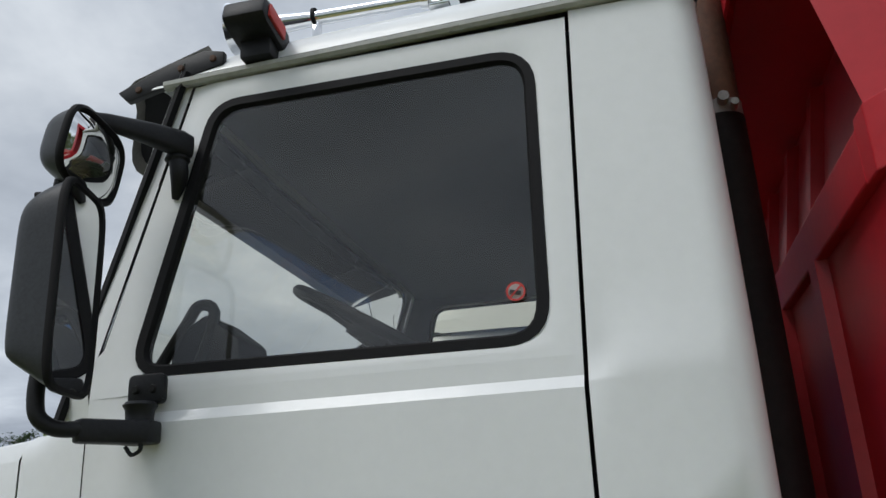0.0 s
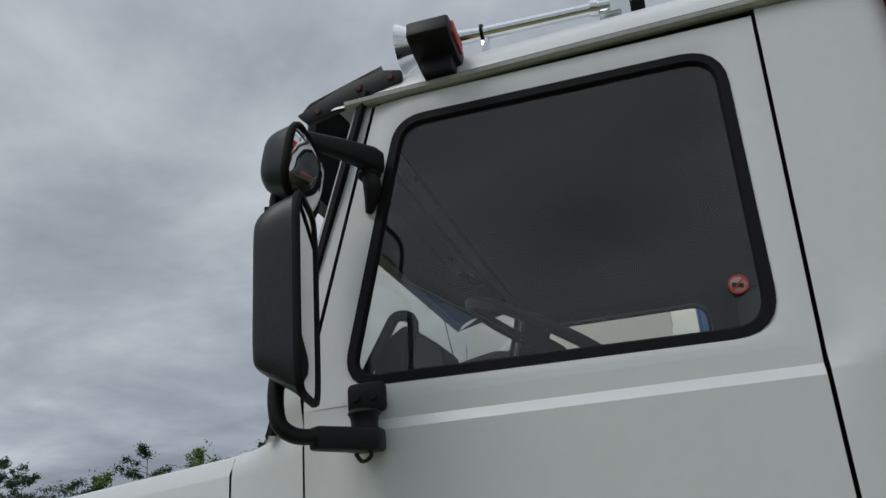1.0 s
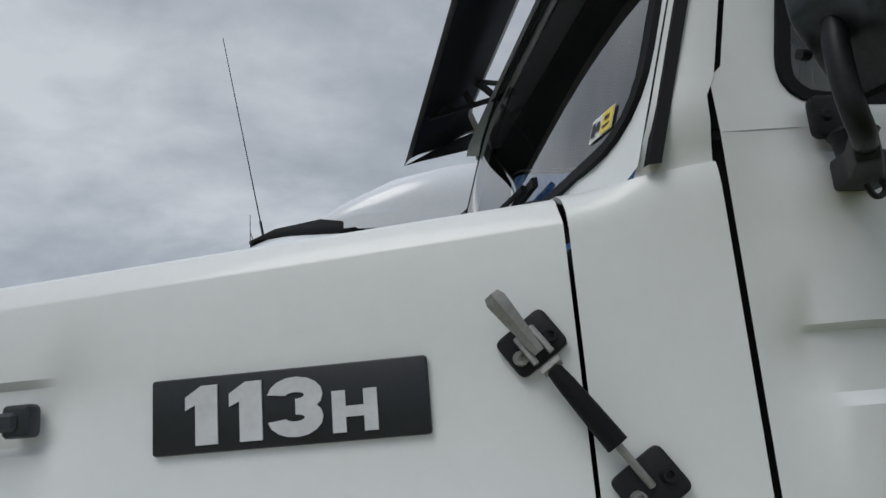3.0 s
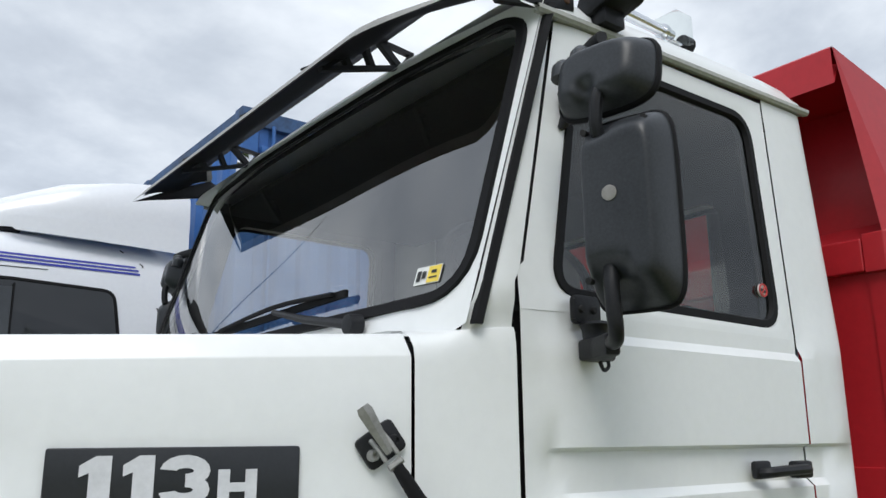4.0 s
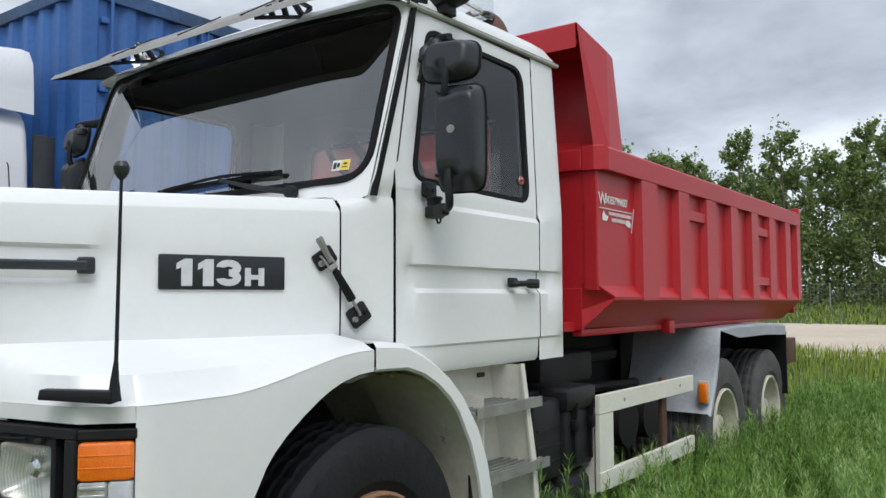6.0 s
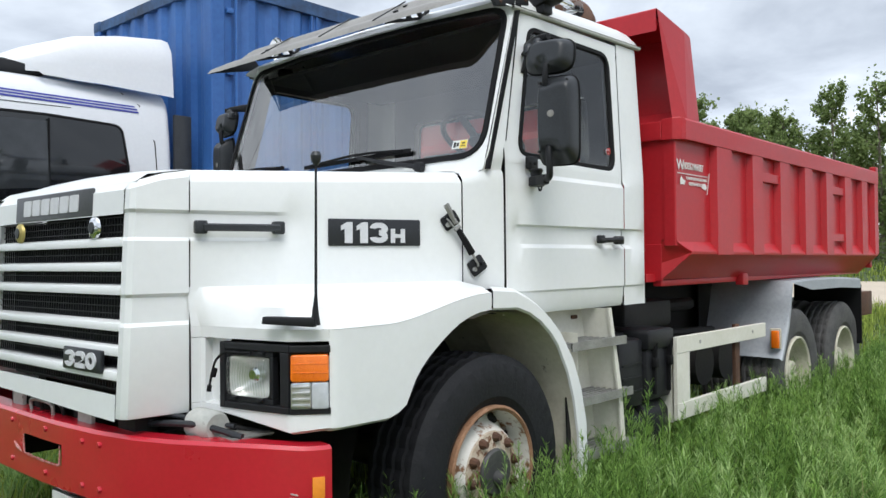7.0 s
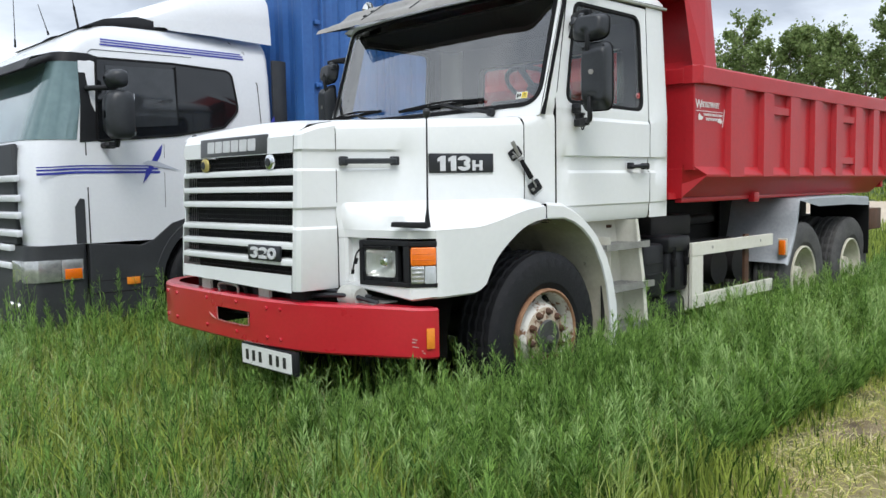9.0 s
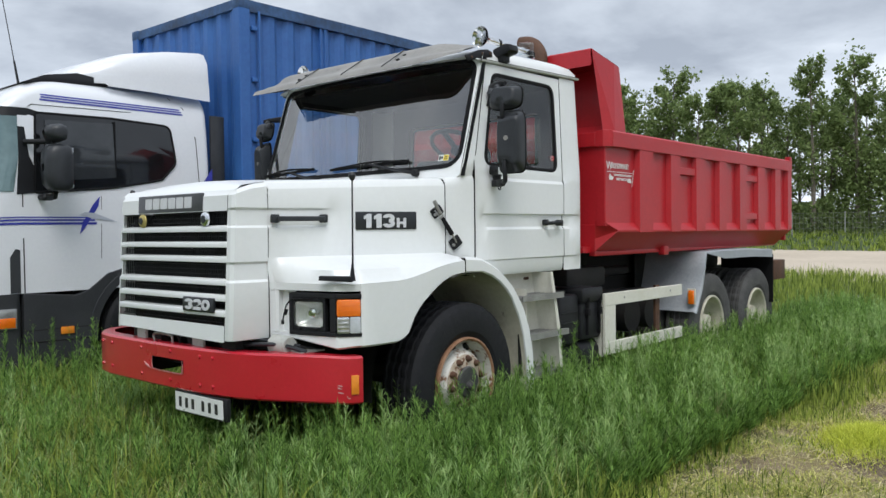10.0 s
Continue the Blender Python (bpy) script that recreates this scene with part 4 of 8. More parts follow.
ARCH = [(-1.3, 0.868), (-0.813, 0.863), (-0.76, 0.878), (-0.719, 0.902), (-0.695, 0.945), (-0.667, 0.995), (-0.63, 1.04), (-0.579, 1.087), (-0.51, 1.137), (-0.445, 1.179), (-0.39, 1.208), (-0.329, 1.232), (-0.25, 1.25), (-0.174, 1.256)]
REAR_IN = [(-0.165, 1.256), (0.018, 1.252), (0.12, 1.222), (0.207, 1.177), (0.29, 1.115), (0.348, 1.054), (0.434, 0.913), (0.487, 0.772), (0.522, 0.596), (0.535, 0.36)]
REAR_OUT = [(-0.165, 1.362), (0.0, 1.350), (0.10, 1.312), (0.19, 1.268), (0.30, 1.198), (0.385, 1.125), (0.50, 0.98), (0.57, 0.83), (0.617, 0.653), (0.63, 0.36)]
for sign in (-1, 1):
    s = -sign
    bm = B()
    us = [-0.05, 0, 0.08, 0.16, 0.3, 0.45, 0.6, 0.70, 0.735, 0.77, 0.87, 1.0]
    spot = face_spot
    inn = Vector((0.9, 0.43))
    def col(x, y, z, d=0.0):
        q = Vector((x, y)) + inn * d
        return (q.x, s * q.y, z)
    skin(bm, [[col(*spot(u), face_low(u), 0.03) for u in us], [col(*spot(u), face_low(u) + 0.012, 0.0) for u in us], [col(*spot(u), 0.938, 0.0) for u in us], [col(*spot(u), 0.945, 0.045) for u in us]])
    skin(bm, [[col(*spot(u), 1.188, 0.045) for u in us], [col(*spot(u), 1.192, 0.0) for u in us], [col(*spot(u), 1.235, -0.003) for u in us]])
    skin(bm, [[col(*spot(u), z, d) for u, d in ((-0.05, 0.0), (0.0, 0.0), (0.04, 0.002), (0.055, 0.04), (0.22, 0.045))] for z in (0.94, 1.19)])
    side = [(-1.0995, 1.2325), (-1.088, 1.243), (-1.06, 1.249), (-1.0, 1.25)] + [(x, 1.25) for x, z in ARCH[1:]]
    rows = []
    for x, y in side:
        lo = lerp_table(ARCH, x)
        rows.append([(x, -s * (y - 0.02), lo - 0.001)] + [(x, -s * (y - 0.004 * abs(k - 0.6)), lo + (ledge_z(x) - lo) * k) for k in (0.03, 0.35, 0.7, 1.0)])
    skin(bm, rows)
    def shelf(x, y, xi, zb):
        q0 = Vector((x, y))
        q3 = Vector((xi, yb(xi) - 0.004))
        pull = (q3 - q0)
        q1 = q0 + pull.normalized() * min(0.014, pull.length * 0.2)
        q2 = q0 + pull.normalized() * min(0.055, pull.length * 0.6)
        q2b = q2.lerp(q3, 0.55)
        up_by = (1.387 - zb) / 0.152
        return [(q0.x, sign * q0.y, zb), (q1.x, sign * q1.y, zb + 0.014 * up_by), (q2.x, sign * q2.y, zb + 0.078 * up_by), (q2b.x, sign * q2b.y, zb + 0.118 * up_by), (q3.x, sign * q3.y, 1.375 + 0.012)]
    rows = [shelf(spot(u).x, -spot(u).y, -1.316 + 0.33 * u, 1.235) for u in us]
    rows += [shelf(x, y, max(x, -0.99), ledge_z(x)) for x, y in side]
    skin(bm, rows)
    wing = part("front_wing", bm, WHITE, truck, "white front wing with a cut wheel arch", angle=44)
    bm = B()
    part("arch_inner", skin(B(), [[(xi, -s * 0.80, zi), (xi, -s * 1.236, zi)] for xi, zi in REAR_IN], thick=0.006), LINER, wing, "dirty cream inside of the arch")
    rows = [[(xi, -s * 1.238, zi - 0.002), (xi, -s * 1.25, zi + 0.008), (xi + (xo - xi) * 0.8, -s * 1.25, zi + (zo - zi) * 0.8), (xo, -s * 1.235, zo - 0.002), (xo, -s * 1.14, zo + 0.004)] for (xi, zi), (xo, zo) in zip(REAR_IN, REAR_OUT)]
    skin(bm, rows, thick=0.008)
    part("wing_rear", bm, WHITE, wing)
    bm = B()
    rows = []
    for k in range(25):
        a = radians(-14 + 118 * k / 24)
        r = 0.70
        rows.append([(-0.1 + r * math.cos(a), -s * y, 0.53 + r * math.sin(a) * (1.02 if math.sin(a) > 0 else 1)) for y in (1.22, 0.95, 0.72, 0.45)])
    skin(bm, rows, thick=0.01)
    liner = part("wheel_well", bm, LINER, wing, "dirty painted wheel well")
    rows = []
    for k in range(13):
        a = radians(104 + 80 * k / 12)
        rows.append([(-0.1 + 0.76 * math.cos(a), -s * y, 0.53 + 0.74 * math.sin(a)) for y in (1.06, 0.8, 0.45)])
    part("front_liner", skin(B(), rows, thick=0.01), CHASSIS, wing, "black inner wheel arch")
    if sign == -1:
        d = Vector((0.592, 0, 0.483)).normalized()
        for y in (-0.982, -1.097):
            c = Vector((-0.1, y, 0.53)) + d * 0.692
            part("bracket_hole", tube(B(), [c - d * 0.012, c + d * 0.01], 0.022, 12), CHASSIS, liner)
        part("slot", beam(B(), (0.50, -1.2, 0.80), (0.51, -1.2, 0.45), 0.01, 0.03), CHASSIS, liner)

# headlamp units: a black surround over two facets, a domed lamp glass, and the indicator round the corner
def lamp_unit(s):
    flip = Matrix.Diagonal((1, s * -1, 1, 1))
    way_a, way_b = (KNEE - FACE0).normalized(), (FACE1 - KNEE).normalized()
    at_a = flip @ facing((FACE0.x, FACE0.y, 0.93), (way_a.x, way_a.y, 0), (0, 0, 1))
    at_b = flip @ facing((KNEE.x, KNEE.y, 0.93), (way_b.x, way_b.y, 0), (0, 0, 1))
    A = lambda u, v, o: at_a @ Matrix.Translation((u + 0.012, v, o))
    P = lambda u, v, o: at_a @ Vector((u + 0.012, v, o))
    wide_a, wide_b = (KNEE - FACE0).length - 0.012, (FACE1 - KNEE).length
    bm = B()
    for u, v, w, h, d in ((0.10, 0.0, 0.028, 0.25, 0.012), (0.128, 0.222, wide_a - 0.128, 0.028, 0.012), (0.128, 0.0, wide_a - 0.128, 0.026, 0.012), (wide_a - 0.040, 0.026, 0.040, 0.196, 0.012)):
        slab(bm, A(u, v, -0.03), w, h, d + 0.026, 0.004)
    for u, v, w, h in ((0.128, 0.20, 0.24, 0.022), (0.128, 0.026, 0.24, 0.022), (0.128, 0.048, 0.012, 0.152), (0.350, 0.048, 0.018, 0.152)):
        slab(bm, A(u, v, -0.03), w, h, 0.030, 0.003)
    slab(bm, A(0.11, 0.004, -0.09), wide_a - 0.12, 0.242, 0.012)
    slab(bm, at_b @ Matrix.Translation((0.0, 0.222, -0.03)), wide_b + 0.004, 0.026, 0.036, 0.003)
    slab(bm, at_b @ Matrix.Translation((0.0, 0.0, -0.03)), wide_b + 0.004, 0.024, 0.036, 0.003)
    slab(bm, at_b @ Matrix.Translation((0.0, 0.01, -0.045)), wide_b - 0.01, 0.23, 0.02)
    lamp = part("headlamp_unit", bm, BLACK, truck, "headlamp and indicator in a black surround", smooth=False)
    # bowl, bulb shield and domed ribbed glass
    loop = rounded([(0.142, 0.050), (0.345, 0.050), (0.350, 0.198), (0.138, 0.198)], [0.028, 0.022, 0.022, 0.028], 4)
    mid = Vector((0.245, 0.124))
    bowl = [[P(*(mid + (q - mid) * f), o) for q in loop] for f, o in ((1.0, -0.006), (0.92, -0.030), (0.7, -0.055), (0.4, -0.068), (0.12, -0.072))]
    bm = skin(B(), bowl, closed=True)
    bm.faces.new([bm.verts.new(p) for p in bowl[-1]])
    part("reflector", bm, REFLECTOR, lamp, "silvered lamp bowl", angle=60)
    bulb = [[P(*(mid + Vector((0.0, 0.004)) + Vector((math.cos(k * math.pi / 7), math.sin(k * math.pi / 7))) * r), o) for k in range(14)] for r, o in ((0.030, -0.066), (0.030, -0.030), (0.018, -0.020))]
    bm = skin(B(), bulb, closed=True)
    bm.faces.new([bm.verts.new(p) for p in bulb[-1]])
    part("bulb_shield", bm, CHROME, lamp)
    dome = [[P(*(mid + (q - mid) * f), o) for q in loop] for f, o in ((1.0, -0.006), (1.0, 0.008), (0.96, 0.016), (0.75, 0.022), (0.45, 0.026), (0.15, 0.028))]
    bm = skin(B(), dome, closed=True)
    bm.faces.new([bm.verts.new(p) for p in dome[-1]])
    cover = part("headlamp_lens", bm, LAMP_GLASS, lamp, "clear headlamp glass", angle=60)
    cover.visible_shadow = False
    bm = B()
    for k in range(15):
        u = 0.152 + 0.0132 * k
        tall_rib = 0.056 if 4 <= k <= 9 else 0.066
        tube(bm, [P(u, 0.124 - tall_rib, 0.010), P(u, 0.124, 0.019), P(u, 0.124 + tall_rib, 0.010)], 0.0022, 5)
    ribs = part("lens_rib", bm, LAMP_GLASS, cover)
    ribs.visible_shadow = False
    for u, v in ((0.165, 0.205), (0.305, 0.207), (0.165, 0.036), (0.300, 0.036)):
        part("lens_clip", slab(B(), A(u, v, 0.0), 0.026, 0.012, 0.016, 0.003), BLACK, lamp)
    bm = slab(B(), at_b @ Matrix.Translation((0.004, 0.118, -0.03)), wide_b - 0.006, 0.098, 0.046, 0.006, 0.012)
    for k in range(2):
        slab(bm, at_b @ Matrix.Translation((0.008, 0.150 + 0.032 * k, 0.0)), wide_b - 0.014, 0.003, 0.018, 0.001)
    part("indicator_lens", bm, ORANGE, lamp, "orange indicator lens")
    bm = slab(B(), at_b @ Matrix.Translation((0.004, 0.020, -0.03)), wide_b * 0.52, 0.096, 0.044, 0.005, 0.010)
    for k in range(4):
        slab(bm, at_b @ Matrix.Translation((0.010, 0.028 + 0.022 * k, 0.0)), wide_b * 0.44, 0.012, 0.017, 0.002)
    part("marker_lens", bm, LENS, lamp, "clear ribbed marker lens")
    bm = slab(B(), at_b @ Matrix.Translation((wide_b * 0.55, 0.020, -0.03)), wide_b * 0.43, 0.096, 0.044, 0.005, 0.008)
    part("position_lens", bm, PALE_LENS, lamp, "frosted position lens")
    bm = B()
    tube(bm, arc([P(0.27, 0.214, 0.012), P(0.20, 0.213, 0.02), P(0.145, 0.212, 0.022), P(0.105, 0.18, 0.03), P(0.088, 0.13, 0.034), P(0.078, 0.075, 0.04)], 5), 0.005, 6)
    tube(bm, [P(0.10, 0.150, 0.03), P(0.092, 0.118, 0.034)], 0.011, 8)
    tube(bm, [P(0.080, 0.085, 0.039), P(0.077, 0.062, 0.04)], 0.009, 8)
    part("washer_hose", bm, RUBBER, lamp, "loose black washer hose")


lamp_unit(-1)
lamp_unit(1)

# corner marker rods
for s in (-1, 1):
    bm = prism(B(), [(-1.365, 1.258), (-1.165, 1.248), (-1.165, 1.282), (-1.36, 1.285)], 1, s * 1.235 - 0.018, s * 1.235 + 0.018, 0.004)
    if s < 0:
        bmesh.ops.transform(bm, matrix=Matrix.Translation((-1.165, -1.235, 0)) @ Matrix.Rotation(radians(-60), 4, "Z") @ Matrix.Translation((1.165, 1.235, 0)), verts=bm.verts)
    else:
        bmesh.ops.transform(bm, matrix=Matrix.Translation((-1.165, 1.235, 0)) @ Matrix.Rotation(radians(60), 4, "Z") @ Matrix.Translation((1.165, -1.235, 0)), verts=bm.verts)
    rod = part("corner_marker", bm, BLACK, truck, "black corner marker rod with a grey ball")
    tube(bm := B(), [(-1.165, s * 1.235, 1.255), (-1.166, s * 1.236, 1.31), (-1.163, s * 1.236, 1.36), (-1.160, s * 1.238, 1.83)], [0.018, 0.011, 0.0055, 0.0042], 8)
    part("rod", bm, BLACK, rod)
    bm = lathe(B(), [(0.0, 0.032), (0.014, 0.028), (0.021, 0.014), (0.019, -0.002), (0.010, -0.016), (0.006, -0.02)], (-1.160, s * 1.238, 1.845), 2, 14)
    part("ball", bm, GREY_PLASTIC, rod)

# wipers
for y0, y1 in ((-0.74, 0.18), (0.31, 1.11)):
    bm = B()
    w = lambda y, z, o: Vector((wsx(y, z) - o, y, z))
    tube(bm, [w(y0, 1.945, 0.03), w(y0 + 0.25 * (y1 - y0), 1.985, 0.045), w(y0 + 0.5 * (y1 - y0), 2.035, 0.035)], [0.013, 0.011, 0.008], 8)
    lathe(bm, [(0.0, -0.02), (0.025, -0.015), (0.028, 0.02)], w(y0, 1.945, 0.03), 0, 12)
    arm = part("wiper", bm, BLACK, truck, "black wiper resting on the windscreen")
    bm = beam(B(), w(y0 + 0.1 * (y1 - y0), 2.04, 0.018), w(y1, 2.018, 0.018), 0.012, 0.02)
    tube(bm, arc([w(y0 + 0.15 * (y1 - y0), 2.042, 0.03), w(y0 + 0.5 * (y1 - y0), 2.05, 0.04), w(y1 - 0.06, 2.025, 0.03)], 4), 0.007, 6)
    part("blade", bm, RUBBER, arm)

# ---- bumper with its number plate ----
PLAN = [(-1.105, -1.247), (-1.135, -1.243), (-1.2, -1.205), (-1.3, -1.105), (-1.42, -0.935), (-1.49, -0.80), (-1.545, -0.64), (-1.585, -0.42), (-1.602, -0.165), (-1.606, 0.02), (-1.604, 0.2), (-1.598, 0.5), (-1.588, 0.8), (-1.56, 0.97), (-1.50, 1.09), (-1.40, 1.19), (-1.25, 1.235), (-1.1, 1.245)]
ZS = [0.0, 0.012, 0.105, 0.188, 0.263, 0.276]


def bump_z(x, y, k):
    lo = 0.565 - 0.02 * ease(-1.4, -1.15, x) * (1 if y < 0 else 0)
    return lo + k + 0.0 * y


bm = B()
cols = []
for i, (x, y) in enumerate(PLAN):
    x0, y0 = PLAN[max(i - 1, 0)]
    x1, y1 = PLAN[min(i + 1, len(PLAN) - 1)]
    nrm = Vector((-(y1 - y0), x1 - x0)).normalized()
    inw = nrm if nrm.x > 0 else -nrm
    c = []
    for k, d in [(0.0, 0.09)] + [(0.0, 0.012)] + [(z, 0.0) for z in ZS[1:-1]] + [(0.276, 0.012), (0.276, 0.09)]:
        c.append(bm.verts.new((x + inw.x * d, y + inw.y * d, bump_z(x, y, k))))
    cols.append(c)
fs = []
for i, (c0, c1) in enumerate(zip(cols, cols[1:])):
    for j in range(len(c0) - 1):
        if -0.17 <= PLAN[i][1] < 0.19 and j == 3:
            continue
        fs.append(bm.faces.new((c0[j], c1[j], c1[j + 1], c0[j + 1])))
bmesh.ops.solidify(bm, geom=fs, thickness=0.008)
bumper = part("bumper", bm, BUMPER_RED, truck, "red steel bumper with a tow opening and scuffs", angle=40)
bm = B()
tear = random.Random(4)
rim = [(0.195, 0.75), (0.2, 0.71), (0.19, 0.672), (0.10, 0.668), (-0.02, 0.667), (-0.12, 0.668), (-0.16, 0.672), (-0.163, 0.71), (-0.160, 0.75)]
for (y0, z0), (y1, z1) in zip(rim, rim[1:]):
    for k in range(3):
        f, g = k / 3, (k + tear.uniform(0.5, 1.0)) / 3
        a, b = Vector((-1.608, y0 + (y1 - y0) * f, z0 + (z1 - z0) * f)), Vector((-1.609, y0 + (y1 - y0) * g, z0 + (z1 - z0) * g))
        beam(bm, a, b, 0.006, tear.uniform(0.003, 0.009))
tube(bm, [(-1.612, 0.29, 0.708), (-1.614, 0.25, 0.69), (-1.609, 0.215, 0.672)], [0.003, 0.007, 0.002], 6)
part("torn_edge", bm, TORN, bumper, "torn red edge with bare flecks")
for y, z in ((0.93, 0.79), (0.93, 0.63), (0.76, 0.79), (0.76, 0.63), (0.34, 0.795), (0.34, 0.625), (-0.02, 0.80), (-0.02, 0.62), (-0.33, 0.79), (-0.33, 0.62), (-0.45, 0.79), (-0.45, 0.62)):
    x = lerp_table(sorted((q[1], q[0]) for q in PLAN), y)
    part("bolt", lathe(B(), [(0.0, -0.010), (0.010, -0.009), (0.013, 0.0), (0.013, 0.006)], (x - 0.001, y, z), 0, 6), BUMPER_RED, bumper)
bm = slab(B(), facing((-1.178, -1.226, 0.605), (0.85, -0.4, 0), (0, 0, 1)), 0.045, 0.11, 0.006, 0.002)
part("reflector", bm, ORANGE_PLASTIC, bumper, "orange reflector")
bm = B()
for z, l in ((0.60, 0.05), (0.62, 0.03), (0.645, 0.02), (0.588, 0.06), (0.66, 0.025)):
    beam(bm, (-1.24 + l * 0.3, -1.172 - 0.02 * l, z), (-1.24 + l, -1.174 - l * 0.75, z - 0.006), 0.004, 0.004)
part("scuff", bm, BARE, bumper, "scraped bare patch")
m = facing((-1.585, -0.045, 0.435), (0, -1, 0), (-0.02, 0, 1))
plate = part("plate_holder", slab(B(), m @ Matrix.Translation((-0.01, -0.01, -0.03)), 0.56, 0.135, 0.028, 0.004), BLACK, bumper, "black number plate holder")
part("number_plate", slab(B(), m, 0.515, 0.115, 0.003, 0.001, 0.006), PLATE, plate, "white number plate with dark bars", smooth=False)
for u in (0.045, 0.115, 0.185, 0.295, 0.365, 0.435):
    part("plate_bar", slab(B(), m @ Matrix.Translation((u, 0.026, 0.004)), 0.028, 0.062, 0.0015), INK, plate, smooth=False)
bm = B()
for y in (-0.42, 0.42):
    box(bm, -1.56, -1.0, y - 0.04, y + 0.04, 0.62, 0.82)
box(bm, -1.50, -1.42, -0.62, 0.8, 0.70, 0.80, 0.01)
for y, w in ((0.55, 0.16), (0.32, 0.10), (-0.1, 0.12), (-0.5, 0.14)):
    box(bm, -1.50, -1.40, y - w / 2, y + w / 2, 0.80, 0.93, 0.01)
tube(bm, arc([(-1.52, 0.22, 0.84), (-1.53, 0.2, 0.885), (-1.53, 0.02, 0.885), (-1.52, 0.0, 0.84)], 4), 0.009, 8)
tube(bm, [(-1.20, -1.0, 0.80), (-1.36, -0.7, 0.86), (-1.42, -0.3, 0.84)], 0.02, 8)
tube(bm, [(-1.15, -0.95, 0.83), (-1.32, -0.72, 0.88), (-1.40, -0.55, 0.80)], 0.012, 8)
part("front_crossmember", bm, CHASSIS, truck, "grimy chassis parts behind the bumper")
plate_bm = box(B(), -1.34, -1.16, -0.98, -0.60, 0.835, 0.842, 0.0)
part("bracket", box(B(), -1.47, -1.43, -0.02, 0.05, 0.64, 0.80, 0.004), GUTTER, truck, "grey bracket inside the tow opening")
for y, w in ((0.46, 0.11), (-0.22, 0.12)):
    part("bracket", box(B(), -1.535, -1.515, y - w / 2, y + w / 2, 0.80, 0.90, 0.004), GUTTER, truck, "dull grey bracket behind the bumper")
bm = tube(B(), arc([(-1.545, 0.27, 0.83), (-1.55, 0.26, 0.885), (-1.55, 0.06, 0.885), (-1.545, 0.05, 0.83)], 5), 0.008, 8)
part("tow_loop", bm, STEEL, truck, "bright steel loop behind the bumper")
for pts, r in (([(-1.30, -0.98, 0.845), (-1.38, -0.8, 0.88), (-1.45, -0.5, 0.86)], 0.013), ([(-1.28, -0.9, 0.87), (-1.40, -0.62, 0.90), (-1.46, -0.35, 0.87)], 0.009)):
    part("hose", tube(B(), arc(pts, 5), r, 8), GREY_PLASTIC, truck, "grey hose behind the bumper")
part("filter_can", lathe(B(), [(0.0, -0.09), (0.05, -0.09), (0.06, -0.07), (0.06, 0.05), (0.045, 0.07), (0.0, 0.07)], (-1.33, -0.78, 0.87), 1, 20), GUTTER, truck, "dull grey canister behind the bumper")
part("tread_plate", plate_bm, STEEL, truck, "bent alloy tread plate")

# ---- chassis, axles, wheels ----
bm = B()
for y in (-0.40, 0.40):
    box(bm, -1.45, 6.2, y - 0.04, y + 0.04, 0.78, 1.04)
for x in (0.6, 1.5, 2.2, 3.2, 4.0, 4.7, 5.4, 6.1):
    box(bm, x - 0.05, x + 0.05, -0.42, 0.42, 0.82, 1.0)
box(bm, 0.1, 1.3, -0.36, 0.36, 0.45, 1.2, 0.05)
for x in (-0.1, 4.02, 5.32):
    tube(bm, [(x, -0.9, 0.51), (x, 0.9, 0.51)], 0.09, 12)
    box(bm, x - 0.6, x + 0.6, -0.48, -0.38, 0.62, 0.74, 0.01)
    box(bm, x - 0.6, x + 0.6, 0.38, 0.48, 0.62, 0.74, 0.01)
box(bm, 1.7, 5.9, -0.48, 0.48, 1.06, 1.30, 0.02)
for x in (2.0, 2.6, 3.0):
    tube(bm, [(x, -1.0, 0.72), (x, 0.2, 0.72)], 0.16, 14)
tube(bm, [(1.6, -0.6, 1.1), (3.1, -0.65, 1.12)], 0.05, 10)
tube(bm, [(1.6, -0.7, 0.95), (3.3, -0.75, 0.9)], 0.035, 8)
box(bm, 1.55, 2.2, -0.95, -0.5, 1.02, 1.2, 0.03)
part("chassis", bm, CHASSIS, truck, "oily black chassis frame")


def tyre_mesh(c, w, side, mat, parent):
    half = w / 2
    prof = [(0.30, -half * 0.82), (0.34, -half * 0.98), (0.42, -half * 1.04), (0.49, -half * 0.98), (0.517, -half * 0.88), (0.53, -half * 0.80)]
    for g in (-0.55, -0.18, 0.18, 0.55):
        prof += [(0.535, half * (g - 0.10)), (0.522, half * (g - 0.06)), (0.522, half * (g + 0.06)), (0.535, half * (g + 0.10))]
    prof += [(0.53, half * 0.80), (0.517, half * 0.88), (0.49, half * 0.98), (0.42, half * 1.04), (0.34, half * 0.98), (0.30, half * 0.82)]
    lug = lambda k, r: (-0.018 if k % 3 == 0 else 0.0) if 0.500 < r < 0.5295 or r >= 0.5295 and k % 3 == 0 and r > 0.53 else 0.0
    return part("tyre", lathe(B(), prof, c, 1, 108, wobble=lug), mat, parent, angle=25)


